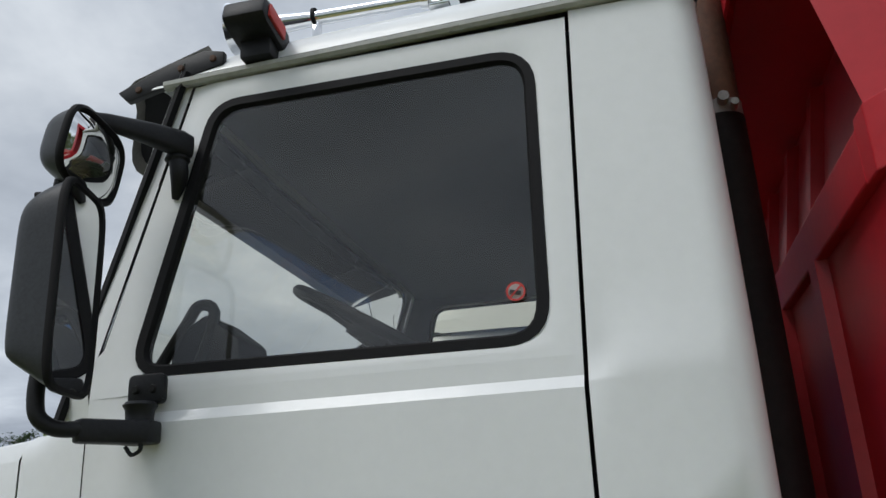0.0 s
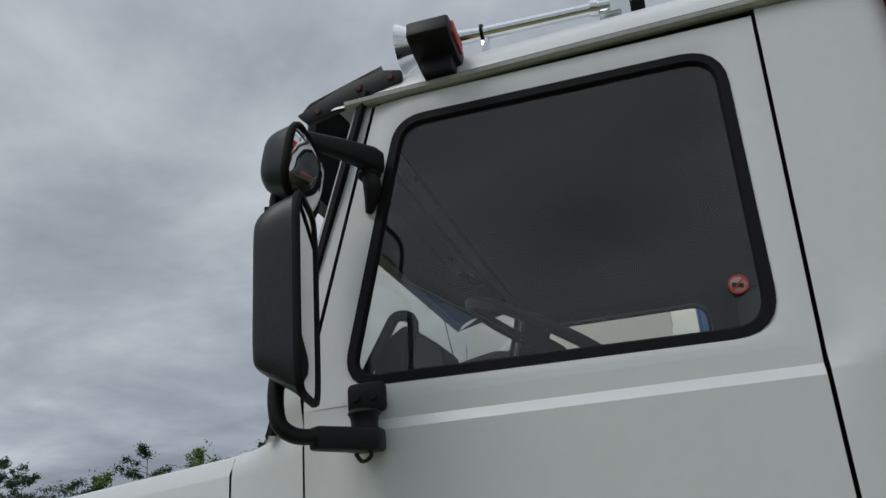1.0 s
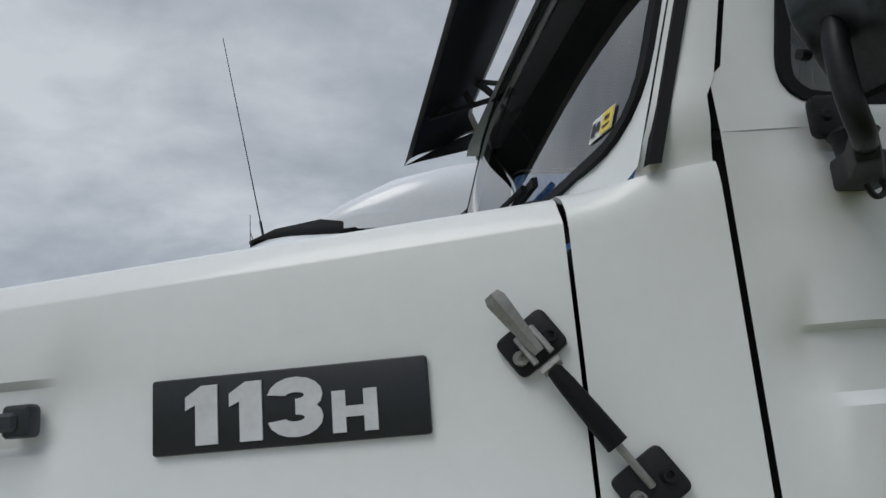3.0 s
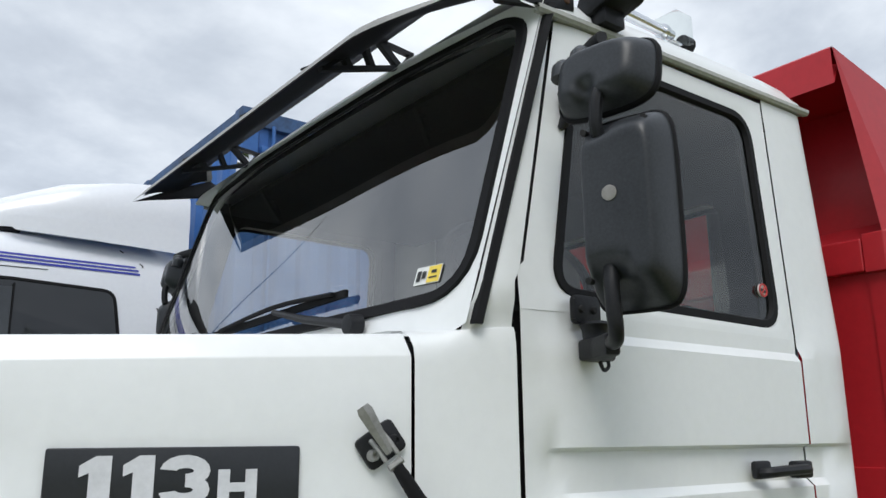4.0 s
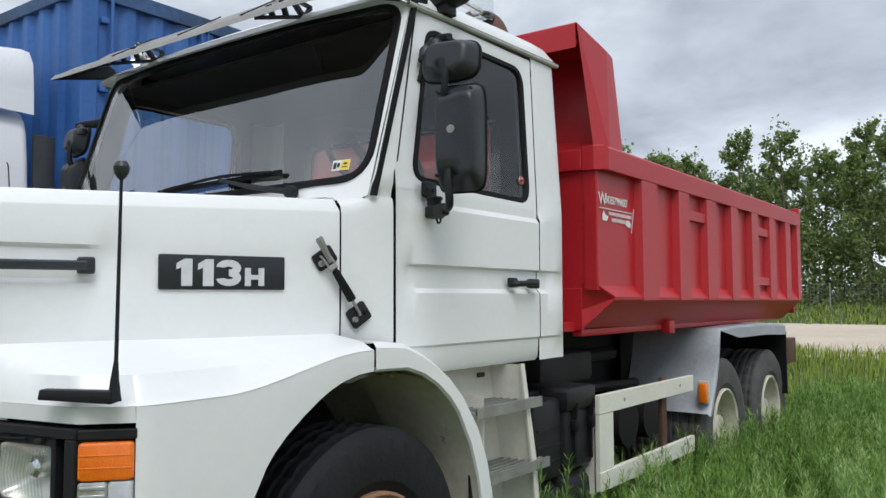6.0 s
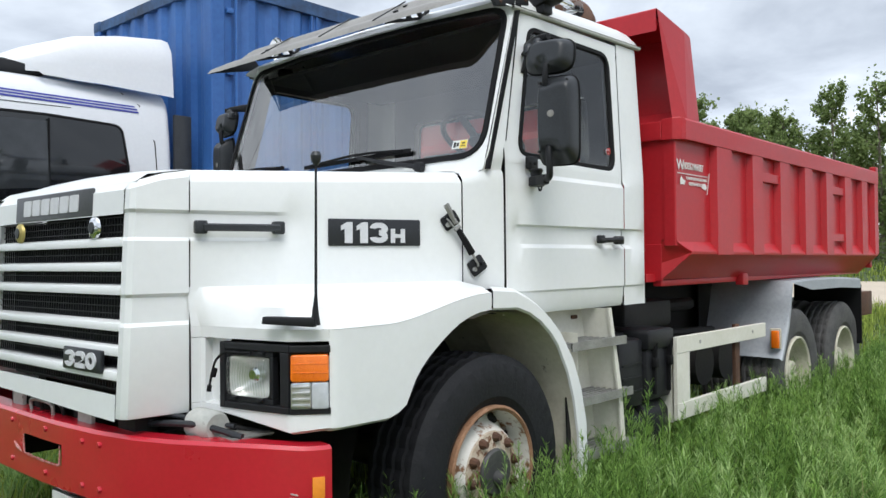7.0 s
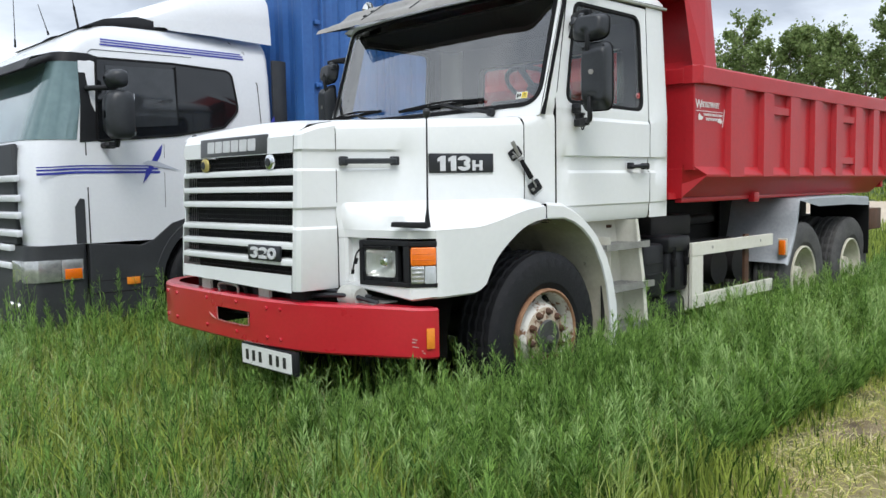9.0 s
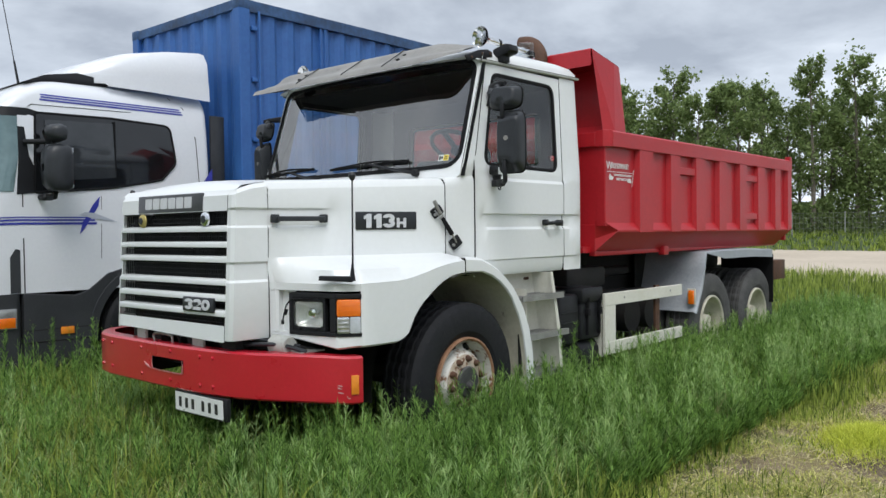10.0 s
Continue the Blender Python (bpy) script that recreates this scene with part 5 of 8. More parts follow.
def front_wheel(x, s):
    c = (x, s * 1.045, 0.515)
    o = s
    A = lambda v: o * v
    prof = [(0.0, A(0.12)), (0.060, A(0.12)), (0.095, A(0.13)), (0.11, A(0.145)), (0.125, A(0.14)), (0.185, A(0.13)), (0.20, A(0.115)), (0.225, A(0.06)), (0.262, A(0.03)), (0.272, A(0.08)), (0.278, A(0.145)), (0.292, A(0.15))]
    wheel = part("wheel", lathe(B(), prof, c, 1, 48), RIM, truck, "white steel wheel with rust", angle=40)
    part("rim_edge", lathe(B(), [(0.277, A(0.148)), (0.289, A(0.158)), (0.301, A(0.152)), (0.301, A(0.12))], c, 1, 48), RIM_EDGE, wheel, "rusty rim flange")
    tyre_mesh(c, 0.31, s, TYRE, wheel)
    part("hub_ring", lathe(B(), [(0.104, A(0.150)), (0.125, A(0.146)), (0.178, A(0.137)), (0.190, A(0.122))], c, 1, 40), RUSTY_RING, wheel, "rust-streaked ring round the nuts")
    bm = lathe(B(), [(0.0, A(0.165)), (0.06, A(0.166)), (0.098, A(0.168)), (0.106, A(0.16)), (0.108, A(0.12))], c, 1, 24)
    lathe(bm, [(0.0, A(0.215)), (0.026, A(0.213)), (0.032, A(0.20)), (0.034, A(0.15))], (x, c[1], 0.49), 1, 14)
    part("hub", bm, HUB, wheel, "greasy black hub cap")
    for k in range(10):
        a = 2 * math.pi * (k + 0.3) / 10
        p = (x + 0.155 * math.cos(a), c[1], c[2] + 0.155 * math.sin(a))
        part("wheel_nut", lathe(B(), [(0.0, A(0.172)), (0.014, A(0.172)), (0.017, A(0.16)), (0.024, A(0.148)), (0.024, A(0.128))], p, 1, 8), RUST, wheel)
    for k in range(10):
        a = 2 * math.pi * (k + 0.8) / 10
        d = Vector((math.cos(a), 0, math.sin(a)))
        p = Vector(c) + d * 0.236 + Vector((0, A(0.052), 0))
        nrm = (Vector((0, A(0.7), 0)) + d * 0.65).normalized()
        part("hand_hole", tube(B(), [p - nrm * 0.02, p + nrm * 0.016], 0.027, 14), CHASSIS, wheel, "dark oval hole")
    return wheel


def rear_wheel(x, s):
    c = (x, s * 1.035, 0.515)
    A = lambda v: s * v
    prof = [(0.0, A(0.10)), (0.09, A(0.10)), (0.10, A(0.02)), (0.11, A(-0.06)), (0.19, A(-0.075)), (0.23, A(-0.06)), (0.258, A(-0.02)), (0.266, A(0.08)), (0.278, A(0.145)), (0.292, A(0.15))]
    wheel = part("wheel", lathe(B(), prof, c, 1, 44), PALE_RIM, truck, "muddy pale dished wheel", angle=40)
    part("rim_edge", lathe(B(), [(0.279, A(0.148)), (0.290, A(0.156)), (0.301, A(0.15)), (0.301, A(0.12))], c, 1, 44), PALE_RIM, wheel)
    tyre_mesh(c, 0.31, s, TYRE_OLD, wheel)
    tyre_mesh((x, s * 0.70, 0.515), 0.31, s, TYRE_OLD, wheel)
    for k in range(10):
        a = 2 * math.pi * k / 10
        part("wheel_nut", lathe(B(), [(0.0, A(-0.04)), (0.016, A(-0.04)), (0.02, A(-0.07))], (x + 0.15 * math.cos(a), c[1], c[2] + 0.15 * math.sin(a)), 1, 6), PALE_RIM, wheel)
    return wheel


for s in (-1, 1):
    front_wheel(-0.10, s)
    rear_wheel(4.02, s)
    rear_wheel(5.32, s)

# ---- steps, battery box, side guard ----
for s in (-1, 1):
    bm = B()
    skin(bm, [[(0.46, s * 1.045, z), (x1, s * 1.045, z)] for z, x1 in ((1.212, 0.90), (0.75, 0.985), (0.38, 1.03))])
    skin(bm, [[(0.55 + 0.06 * 0, s * 1.235, z), (0.60, s * 1.02, z)] for z in (1.10, 0.38)])
    prism(bm, [(0.885, 1.212), (0.915, 1.212), (1.02, 0.75), (1.06, 0.40), (1.02, 0.40), (0.98, 0.75)], 1, s * 1.215 - 0.006, s * 1.215 + 0.006)
    skin(bm, [[(x, s * 1.21, z), (x - 0.02, s * 1.02, z)] for x, z in ((0.90, 1.21), (1.0, 0.75), (1.04, 0.40))], thick=0.006)
    skin(bm, [[(0.75, s * 1.05, z), (0.757, s * 1.062, z), (0.763, s * 1.05, z)] for z in (1.0, 0.46)])
    steps = part("step_unit", bm, CREAM, truck, "cream painted step unit with three treads")
    for x0, x1, z in ((0.49, 1.035, 1.035), (0.58, 1.10, 0.745), (0.63, 1.125, 0.455)):
        bm = B()
        for k in range(7):
            y = 1.02 + 0.215 * k / 6
            beam(bm, (x0, s * y, z), (x1, s * y, z), 0.012, 0.026)
        for k in range(9):
            x = x0 + (x1 - x0) * k / 8
            beam(bm, (x, s * 1.02, z - 0.004), (x, s * 1.235, z - 0.004), 0.012, 0.018)
        beam(bm, (x0, s * 1.24, z - 0.004), (x1, s * 1.24, z - 0.004), 0.012, 0.045)
        part("tread", bm, STEEL, steps, "open steel tread", smooth=False)
    bm = slab(B(), facing((0.775, s * 1.050, 1.15), (1, 0, 0), (0.1, 0, 1)) if s < 0 else facing((0.835, s * 1.050, 1.15), (-1, 0, 0), (0, 0, 1)), 0.06, 0.022, 0.004, 0, 0.009)
    part("oval_hole", bm, RUST, steps)
    Y = lambda lo, hi: (min(s * lo, s * hi), max(s * lo, s * hi))
    bm = box(B(), 1.12, 1.41, *Y(0.55, 1.15), 0.60, 1.005, 0.03)
    box(bm, 1.42, 1.735, *Y(0.55, 1.165), 0.62, 0.94, 0.025)
    box(bm, 1.13, 1.73, *Y(0.5, 1.02), 0.98, 1.03, 0.01)
    bat = part("battery_box", bm, BLACK, truck, "black battery box")
    bm = prism(B(), [(1.41, 0.93), (1.745, 0.93), (1.745, 1.035), (1.72, 1.05), (1.43, 1.05), (1.41, 1.035)], 1, s * 0.6, s * 1.182, 0.012)
    part("lid", bm, BLACK, bat, "black moulded lid")
    bm = prism(B(), [(s * 0.5, 0.28), (s * 1.11, 0.28), (s * 1.15, 0.40), (s * 1.14, 0.52), (s * 1.06, 0.60), (s * 0.5, 0.60)], 0, 1.10, 1.42, 0.02)
    part("air_tank", bm, BLACK, bat, "black lower tank cover")
    bm = prism(B(), [(s * 0.5, 0.26), (s * 1.12, 0.26), (s * 1.16, 0.36), (s * 1.15, 0.55), (s * 1.10, 0.61), (s * 0.5, 0.61)], 0, 1.43, 1.725, 0.02)
    part("air_tank", bm, BLACK, bat, "black lower tank cover")
    for x in (1.49, 1.68):
        bm = beam(B(), (x, s * 1.172, 0.66), (x, s * 1.172, 0.95), 0.03, 0.016)
        box(bm, x - 0.02, x + 0.02, *Y(1.17, 1.20), 0.82, 0.88, 0.004)
        tube(bm, [(x, s * 1.19, 0.87), (x, s * 1.195, 0.97)], 0.006, 6)
        part("clamp", bm, RUBBER, bat)
    bm = B()
    for z in (0.70, 0.78, 0.86):
        beam(bm, (1.15, s * 1.152, z), (1.38, s * 1.152, z), 0.008, 0.012)
    part("moulded_rib", bm, BLACK, bat)
    bm = B()
    beam(bm, (1.72, s * 1.20, 0.935), (3.21, s * 1.20, 0.93), 0.03, 0.105, 0.003)
    beam(bm, (1.72, s * 1.20, 0.52), (3.21, s * 1.20, 0.52), 0.03, 0.105, 0.003)
    box(bm, 1.722, 1.90, s * 1.198 - 0.014, s * 1.198 + 0.014, 0.47, 0.98, 0.003)
    box(bm, 1.735, 1.765, min(s * 1.17, s * 0.55), max(s * 1.17, s * 0.55), 0.45, 0.975)
    guard = part("side_guard", bm, CREAM, truck, "cream painted side guard rails", smooth=False)
    part("guard_stay", box(B(), 2.72, 2.80, s * 1.165 - 0.012, s * 1.165 + 0.012, 0.52, 1.0, 0.002), RUST, guard, "rusty brown stay")
    for x, z in ((2.05, 0.935), (2.95, 0.935), (2.95, 0.52)):
        part("guard_bolt", lathe(B(), [(0.0, s * 0.018), (0.012, s * 0.017), (0.014, 0.0)], (x, s * 1.20, z), 1, 8), STEEL, guard)
    # rear mudguard
    bm = B()
    prof = [(3.455, 0.69), (3.50, 0.76), (3.60, 0.93), (3.655, 1.08), (3.69, 1.22), (3.73, 1.29), (4.2, 1.30), (5.0, 1.295), (5.66, 1.27)]
    skin(bm, [[(x, s * 0.58, z), (x, s * 0.9, z), (x, s * 1.225, z - 0.004), (x, s * 1.245, z - 0.02), (x + (0.03 if x < 3.7 else 0), s * 1.247, z - (0.10 if x > 3.75 else 0.02))] for x, z in prof], thick=0.006)
    mud = part("rear_mudguard", bm, ZINC, truck, "dull galvanised rear mudguard", angle=30)
    part("inner_panel", box(B(), 3.50, 5.68, s * 0.55 - 0.006, s * 0.55 + 0.006, 0.80, 1.285), CHASSIS, mud)
    part("mud_flap", box(B(), 5.69, 5.71, min(s * 0.6, s * 1.24), max(s * 0.6, s * 1.24), 0.62, 1.2), RUBBER, mud)
    part("tail_bracket", box(B(), 5.85, 6.25, min(s * 0.9, s * 1.2), max(s * 0.9, s * 1.2), 0.88, 1.12, 0.01), RUST, mud)
    bm = box(B(), 3.465, 3.492, min(s * 1.15, s * 1.235), max(s * 1.15, s * 1.235), 0.76, 0.92, 0.006)
    part("marker_lamp_base", bm, LINER, mud)
    bm = box(B(), 3.435, 3.466, min(s * 1.17, s * 1.23), max(s * 1.17, s * 1.23), 0.765, 0.905, 0.01)
    part("marker_lamp", bm, ORANGE, mud, "orange side marker lamp")

# ---- the red tipping body ----
tipper = part("tipper_body", box(B(), 1.64, 6.25, -1.05, 1.05, 1.33, 1.38), RED, truck, "glossy red steel tipper body", smooth=False)
part("front_wall", box(B(), 1.765, 1.80, -1.19, 1.19, 1.56, 2.25), RED, tipper, smooth=False)
part("tailgate", box(B(), 6.26, 6.32, -1.19, 1.19, 1.36, 2.3, 0.01), RED, tipper, smooth=False)
for s in (-1, 1):
    part("side_wall", skin(B(), [[(1.758, s * 1.12, z), (1.758, s * 1.193, z), (1.766, s * 1.20, z), (6.3, s * 1.20, z)] for z in (1.56, 1.8, 2.26)], thick=0.02), RED, tipper, angle=22)
    sill = part("sloping_sill", skin(B(), [[(1.756, s * 1.18, 1.60), (6.3, s * 1.2, 1.60)], [(1.756, s * 1.20, 1.585), (6.3, s * 1.205, 1.575)], [(1.89, s * 1.242, 1.522), (6.33, s * 1.242, 1.50)], [(1.88, s * 1.240, 1.505), (6.33, s * 1.240, 1.485)], [(1.757, s * 1.10, 1.347), (6.2, s * 1.09, 1.31)], [(1.757, s * 1.02, 1.343), (6.2, s * 1.02, 1.305)]]), RED, tipper, angle=22)
    part("gusset", skin(B(), [[(1.757, s * 1.10, 1.60), (1.757, s * 1.202, 1.588)], [(1.757, s * 1.10, 1.45), (1.888, s * 1.241, 1.514)], [(1.757, s * 1.09, 1.345), (1.757, s * 1.10, 1.346)]]), RED, sill, angle=22)
    part("floor_rail", box(B(), 1.77, 6.2, s * 1.06 - 0.03, s * 1.06 + 0.03, 1.30, 1.34, 0.006), RED, tipper)
part("front_skirt", box(B(), 1.757, 1.79, -1.10, 1.10, 1.335, 1.57, 0.004), RED, tipper, smooth=False)
for s in (-1, 1):
    bm = prism(B(), [(s * 1.252, 2.228), (s * 1.254, 2.352), (s * 1.238, 2.367), (s * 1.12, 2.367), (s * 1.12, 2.25)], 0, 1.80, 6.36, 0.004)
    rail = part("top_rail", bm, RED, tipper, smooth=False)
    bm = prism(B(), [(1.735, s * 1.12), (1.735, s * 1.195), (1.765, s * 1.243), (1.80, s * 1.253), (1.80, s * 1.12)], 2, 2.226, 2.366, 0.004)
    part("rail_corner", bm, RED, rail, smooth=False)
    for x0, x1 in ((2.28, 2.54), (2.91, 3.12), (3.48, 3.70), (4.06, 4.25), (4.63, 4.83), (5.19, 5.40), (5.76, 5.95), (6.22, 6.36)):
        bm = B()
        skin(bm, [[(x0 - 0.012, s * 1.195, z), (x0 + 0.004, s * 1.248, z), (x1 - 0.004, s * 1.248, z), (x1 + 0.012, s * 1.195, z)] for z in (1.50, 2.235)])
        part("rib", bm, RED, tipper, smooth=False)
    for x0, x1, z in ((3.12, 3.48, 2.085), (4.83, 5.19, 2.085), (4.83, 5.19, 1.655)):
        part("stiffener", box(B(), x0 - 0.01, x1 + 0.01, min(s * 1.19, s * 1.236), max(s * 1.19, s * 1.236), z - 0.035, z + 0.035, 0.004), RED, tipper, smooth=False)
    bm = box(B(), 6.28, 6.37, s * 1.22 - 0.03, s * 1.22 + 0.03, 2.36, 2.41, 0.006)
    box(bm, 6.33, 6.42, s * 1.20 - 0.02, s * 1.20 + 0.02, 1.6, 2.2, 0.006)
    part("tailgate_pin", bm, RED, tipper)
    part("hinge_tab", box(B(), 2.98, 3.08, s * 1.11 - 0.03, s * 1.11 + 0.03, 1.275, 1.36, 0.005), RED, tipper)
bm = box(B(), 1.737, 1.82, -1.118, 1.118, 2.232, 2.352, 0.006)
part("front_rail", bm, RED, tipper, smooth=False)
# raised headboard with canopy and wings
bm = skin(B(), [[(1.95, y, 2.92) for y in (-1.15, 1.15)], [(1.86, y, 2.42) for y in (-1.16, 1.16)], [(1.80, y, 2.34) for y in (-1.16, 1.16)]], thick=0.02)
board = part("headboard", bm, RED, tipper, "red headboard with a canopy over the cab", smooth=False)
bm = skin(B(), [[(1.606, y, 2.892) for y in (-1.16, 1.16)], [(1.606, y, 3.026) for y in (-1.16, 1.16)], [(1.614, y, 3.034) for y in (-1.16, 1.16)], [(2.05, y, 2.945) for y in (-1.17, 1.17)], [(1.95, y, 2.915) for y in (-1.16, 1.16)], [(1.66, y, 2.985) for y in (-1.155, 1.155)], [(1.614, y, 2.892) for y in (-1.155, 1.155)], [(1.606, y, 2.892) for y in (-1.16, 1.16)]])
part("canopy", bm, RED, board, smooth=False)
for s in (-1, 1):
    part("board_wing", skin(B(), [[(1.61, s * 1.165, 3.032), (1.936, s * 1.189, 2.948), (2.06, s * 1.172, 2.935)], [(1.74, s * 1.193, 2.36), (1.885, s * 1.226, 2.36), (2.11, s * 1.205, 2.37)]], thick=0.02), RED, board, smooth=False)
for y in (-0.55, 0.0, 0.55):
    part("front_rib", skin(B(), [[(1.766, y - 0.05, z), (1.735, y - 0.04, z), (1.735, y + 0.04, z), (1.766, y + 0.05, z)] for z in (1.4, 2.236)]), RED, tipper, smooth=False)
for y in (-0.20, 0.26, 0.74):
    part("board_rib", skin(B(), [[(x, y - 0.045, z), (x - 0.04, y - 0.035, z - 0.01), (x - 0.04, y + 0.035, z - 0.01), (x, y + 0.045, z)] for x, z in ((1.856, 2.40), (1.945, 2.89))]), RED, board, smooth=False)
# lettering on the flank
bm = words("W", 0.098, facing((1.772, -1.204, 2.040), (1, 0, 0), (0, 0, 1)), 0.001, 0.001)
sign1 = part("lettering", bm, DECAL, tipper, "white lettering", smooth=False)
part("lettering", words("ENDESGYMNASIET", 0.062, facing((1.852, -1.204, 2.052), (1, 0, 0), (0, 0, 1)) @ Matrix.Diagonal((0.60, 1.0, 1, 1)), 0.001, 0.0008), DECAL, tipper, smooth=False)
bm = B()
m = facing((1.785, -1.204, 1.90), (1, 0, 0), (0, 0, 1))
slab(bm, m @ Matrix.Translation((0.0, 0.118, 0)), 0.44, 0.005, 0.001)
part("lettering", words("TRANSPORTANLÄGGNING", 0.026, m @ Matrix.Translation((0.115, 0.086, 0)), 0.001, 0.0006), DECAL, tipper, smooth=False)
part("lettering", words("KRISTIANSTAD", 0.030, m @ Matrix.Translation((0.155, 0.050, 0)), 0.001, 0.0006), DECAL, tipper, smooth=False)
prism_pts = [(0.03, 0.05), (0.09, 0.05), (0.11, 0.075), (0.07, 0.085), (0.05, 0.105), (0.03, 0.085)]
for pts in (prism_pts, [(0.35, 0.04), (0.41, 0.03), (0.43, 0.05), (0.40, 0.075), (0.36, 0.07)], [(0.425, 0.0), (0.435, 0.0), (0.475, 0.15), (0.462, 0.15)]):
    t = bmesh.new()
    t.faces.new([t.verts.new((x, y, 0.001)) for x, y in pts])
    bmesh.ops.transform(t, matrix=m, verts=t.verts)
    me = bpy.data.meshes.new("t")
    t.to_mesh(me)
    t.free()
    bm.from_mesh(me)
part("decal", bm, DECAL, tipper, "white line drawings and bars", smooth=False)

# ---- exhaust stack, sun visor, horns, roof markers, mirrors ----
bm = tube(B(), arc([(1.556, -0.70, 1.32), (1.556, -0.70, 1.9), (1.556, -0.70, 2.6), (1.556, -0.70, 2.98), (1.562, -0.685, 3.06), (1.575, -0.63, 3.13), (1.59, -0.55, 3.17), (1.605, -0.46, 3.185)], 5), 0.055, 20, caps=False)
stack = part("exhaust_pipe", bm, RUST, truck, "rusty brown exhaust stack behind the cab")
bm = lathe(B(), [(0.059, -0.02), (0.059, 0.02)], (1.556, -0.70, 2.62), 2, 18)
tube(bm, [(1.56, -0.755, 2.63), (1.56, -0.79, 2.63)], 0.014, 8)
tube(bm, [(1.585, -0.755, 2.61), (1.585, -0.79, 2.61)], 0.010, 8)
part("pipe_clamp", bm, STEEL, stack, "steel pipe clamp")
part("muffler_pipe", tube(B(), [(1.556, -0.70, 1.34), (1.556, -0.70, 2.60)], 0.060, 20), CHASSIS, stack, "sooty lower pipe")
part("weld_seam", lathe(B(), [(0.056, -0.004), (0.058, 0.0), (0.056, 0.004)], (1.556, -0.70, 2.985), 2, 20), RUST, stack)

# sun visor: a sloping ribbed board held off the roof, with drooping end cheeks
rows = []
ys = [-1.06 + 2.18 * i / 48 for i in range(49)]
for y in ys:
    near, far = ease(-0.72, -1.06, y), ease(0.95, 1.12, y)
    xf = -0.122 + 0.18 * near + 0.0 * far
    zf = 2.713 + 0.075 * near + 0.004 * far
    xr, zr = 0.168 + 0.12 * near + 0.06 * far, 2.896 - 0.035 * near - 0.034 * far
    row = []
    for k in range(13):
        t = k / 12
        ridge = 0.007 * math.sin(math.pi * 3 * t) * (1 - near)
        lip = -0.012 * ease(0.08, 0.0, t)
        row.append((xf + (xr - xf) * t - ridge * 0.5, y, zf + (zr - zf) * t ** 0.94 + ridge + lip))
    rows.append(row)
visor = part("sun_visor", skin(B(), rows, thick=0.009), VISOR_GREY, truck, "faded grey sun visor over the windscreen", angle=30)
# added sheet under the grey board, coloured near-black to paint its shaded side
part("visor_underside", skin(B(), [[(p[0] + 0.007, p[1], p[2] - 0.011) for p in row[1:-1]] for row in rows[1:-1]]), VISOR_SHADE, visor)
for y in (0.56, 0.02, -0.42):
    part("visor_seam", beam(B(), (-0.10, y, 2.742), (0.14, y, 2.895), 0.010, 0.006), GREY_PLASTIC, visor)
for y in (0.64, -0.49):
    bm = B()
    V = lambda x, z: (x, y, z)
    for a, b, w in (((-0.075, 2.722), (0.215, 2.808), 0.014), ((-0.06, 2.730), (-0.01, 2.775), 0.014), ((0.02, 2.755), (-0.005, 2.80), 0.018), ((0.10, 2.778), (0.07, 2.845), 0.018), ((0.20, 2.805), (0.125, 2.872), 0.020), ((0.205, 2.80), (0.245, 2.855), 0.016), ((0.135, 2.872), (0.25, 2.86), 0.012)):
        beam(bm, V(*a), V(*b), 0.022, w)
    part("visor_bracket", bm, BLACK, visor, "black truss bracket", smooth=False)
part("end_cheek", prism(B(), [(-0.120, 2.704), (-0.05, 2.722), (0.20, 2.776), (0.29, 2.80), (0.25, 2.850), (0.22, 2.862), (0.05, 2.792)], 1, 1.108, 1.118, 0.004), BLACK, visor, "dark cheek closing the visor's end")
for s in (-1,):
    bm = prism(B(), [(0.085, 2.713), (0.30, 2.765), (0.352, 2.775), (0.352, 2.812), (0.30, 2.824), (0.20, 2.806), (0.055, 2.745)], 1, s * 1.085 - 0.010, s * 1.085 + 0.010, 0.004)
    end = part("visor_end", bm, BLACK, visor, "black end bracket")
    for x, z in ((0.117, 2.742), (0.234, 2.783), (0.323, 2.795)):
        part("screw", lathe(B(), [(0.0, s * 0.016), (0.008, s * 0.015), (0.011, s * 0.008)], (x, s * 1.085, z), 1, 8), RUST, end)


def horn(y, s):
    bm = B()
    tube(bm, [(0.33, y, 2.935), (0.345, y, 2.935), (0.38, y, 2.932), (0.43, y, 2.930), (0.55, y, 2.926), (0.9, y, 2.918)], [0.075, 0.066, 0.042, 0.028, 0.020, 0.017], 20, caps=False)
    tube(bm, [(0.85, y, 2.920), (0.87, y, 2.918)], 0.024, 12)
    box(bm, 0.87, 0.925, y - 0.025, y + 0.025, 2.88, 2.890, 0.006)
    box(bm, 0.555, 0.575, y - 0.012, y + 0.012, 2.84, 2.910, 0.004)
    h = part("air_horn", bm, CHROME, truck, "long chrome air horn on the roof")
    part("horn_shield", box(B(), 0.872, 0.955, y - 0.045, y + 0.045, 2.886, 2.985, 0.006), LAMP_GLASS, h, "clear plastic block at the horn's tail")
    part("horn_valve", tube(B(), [(0.95, y, 2.905), (0.985, y, 2.905)], 0.03, 14), RUBBER, h)
    part("hose_clip", lathe(B(), [(0.022, -0.004), (0.027, -0.004), (0.027, 0.004), (0.022, 0.004)], (0.56, y, 2.926), 0, 14, closed=True), RUBBER, h)


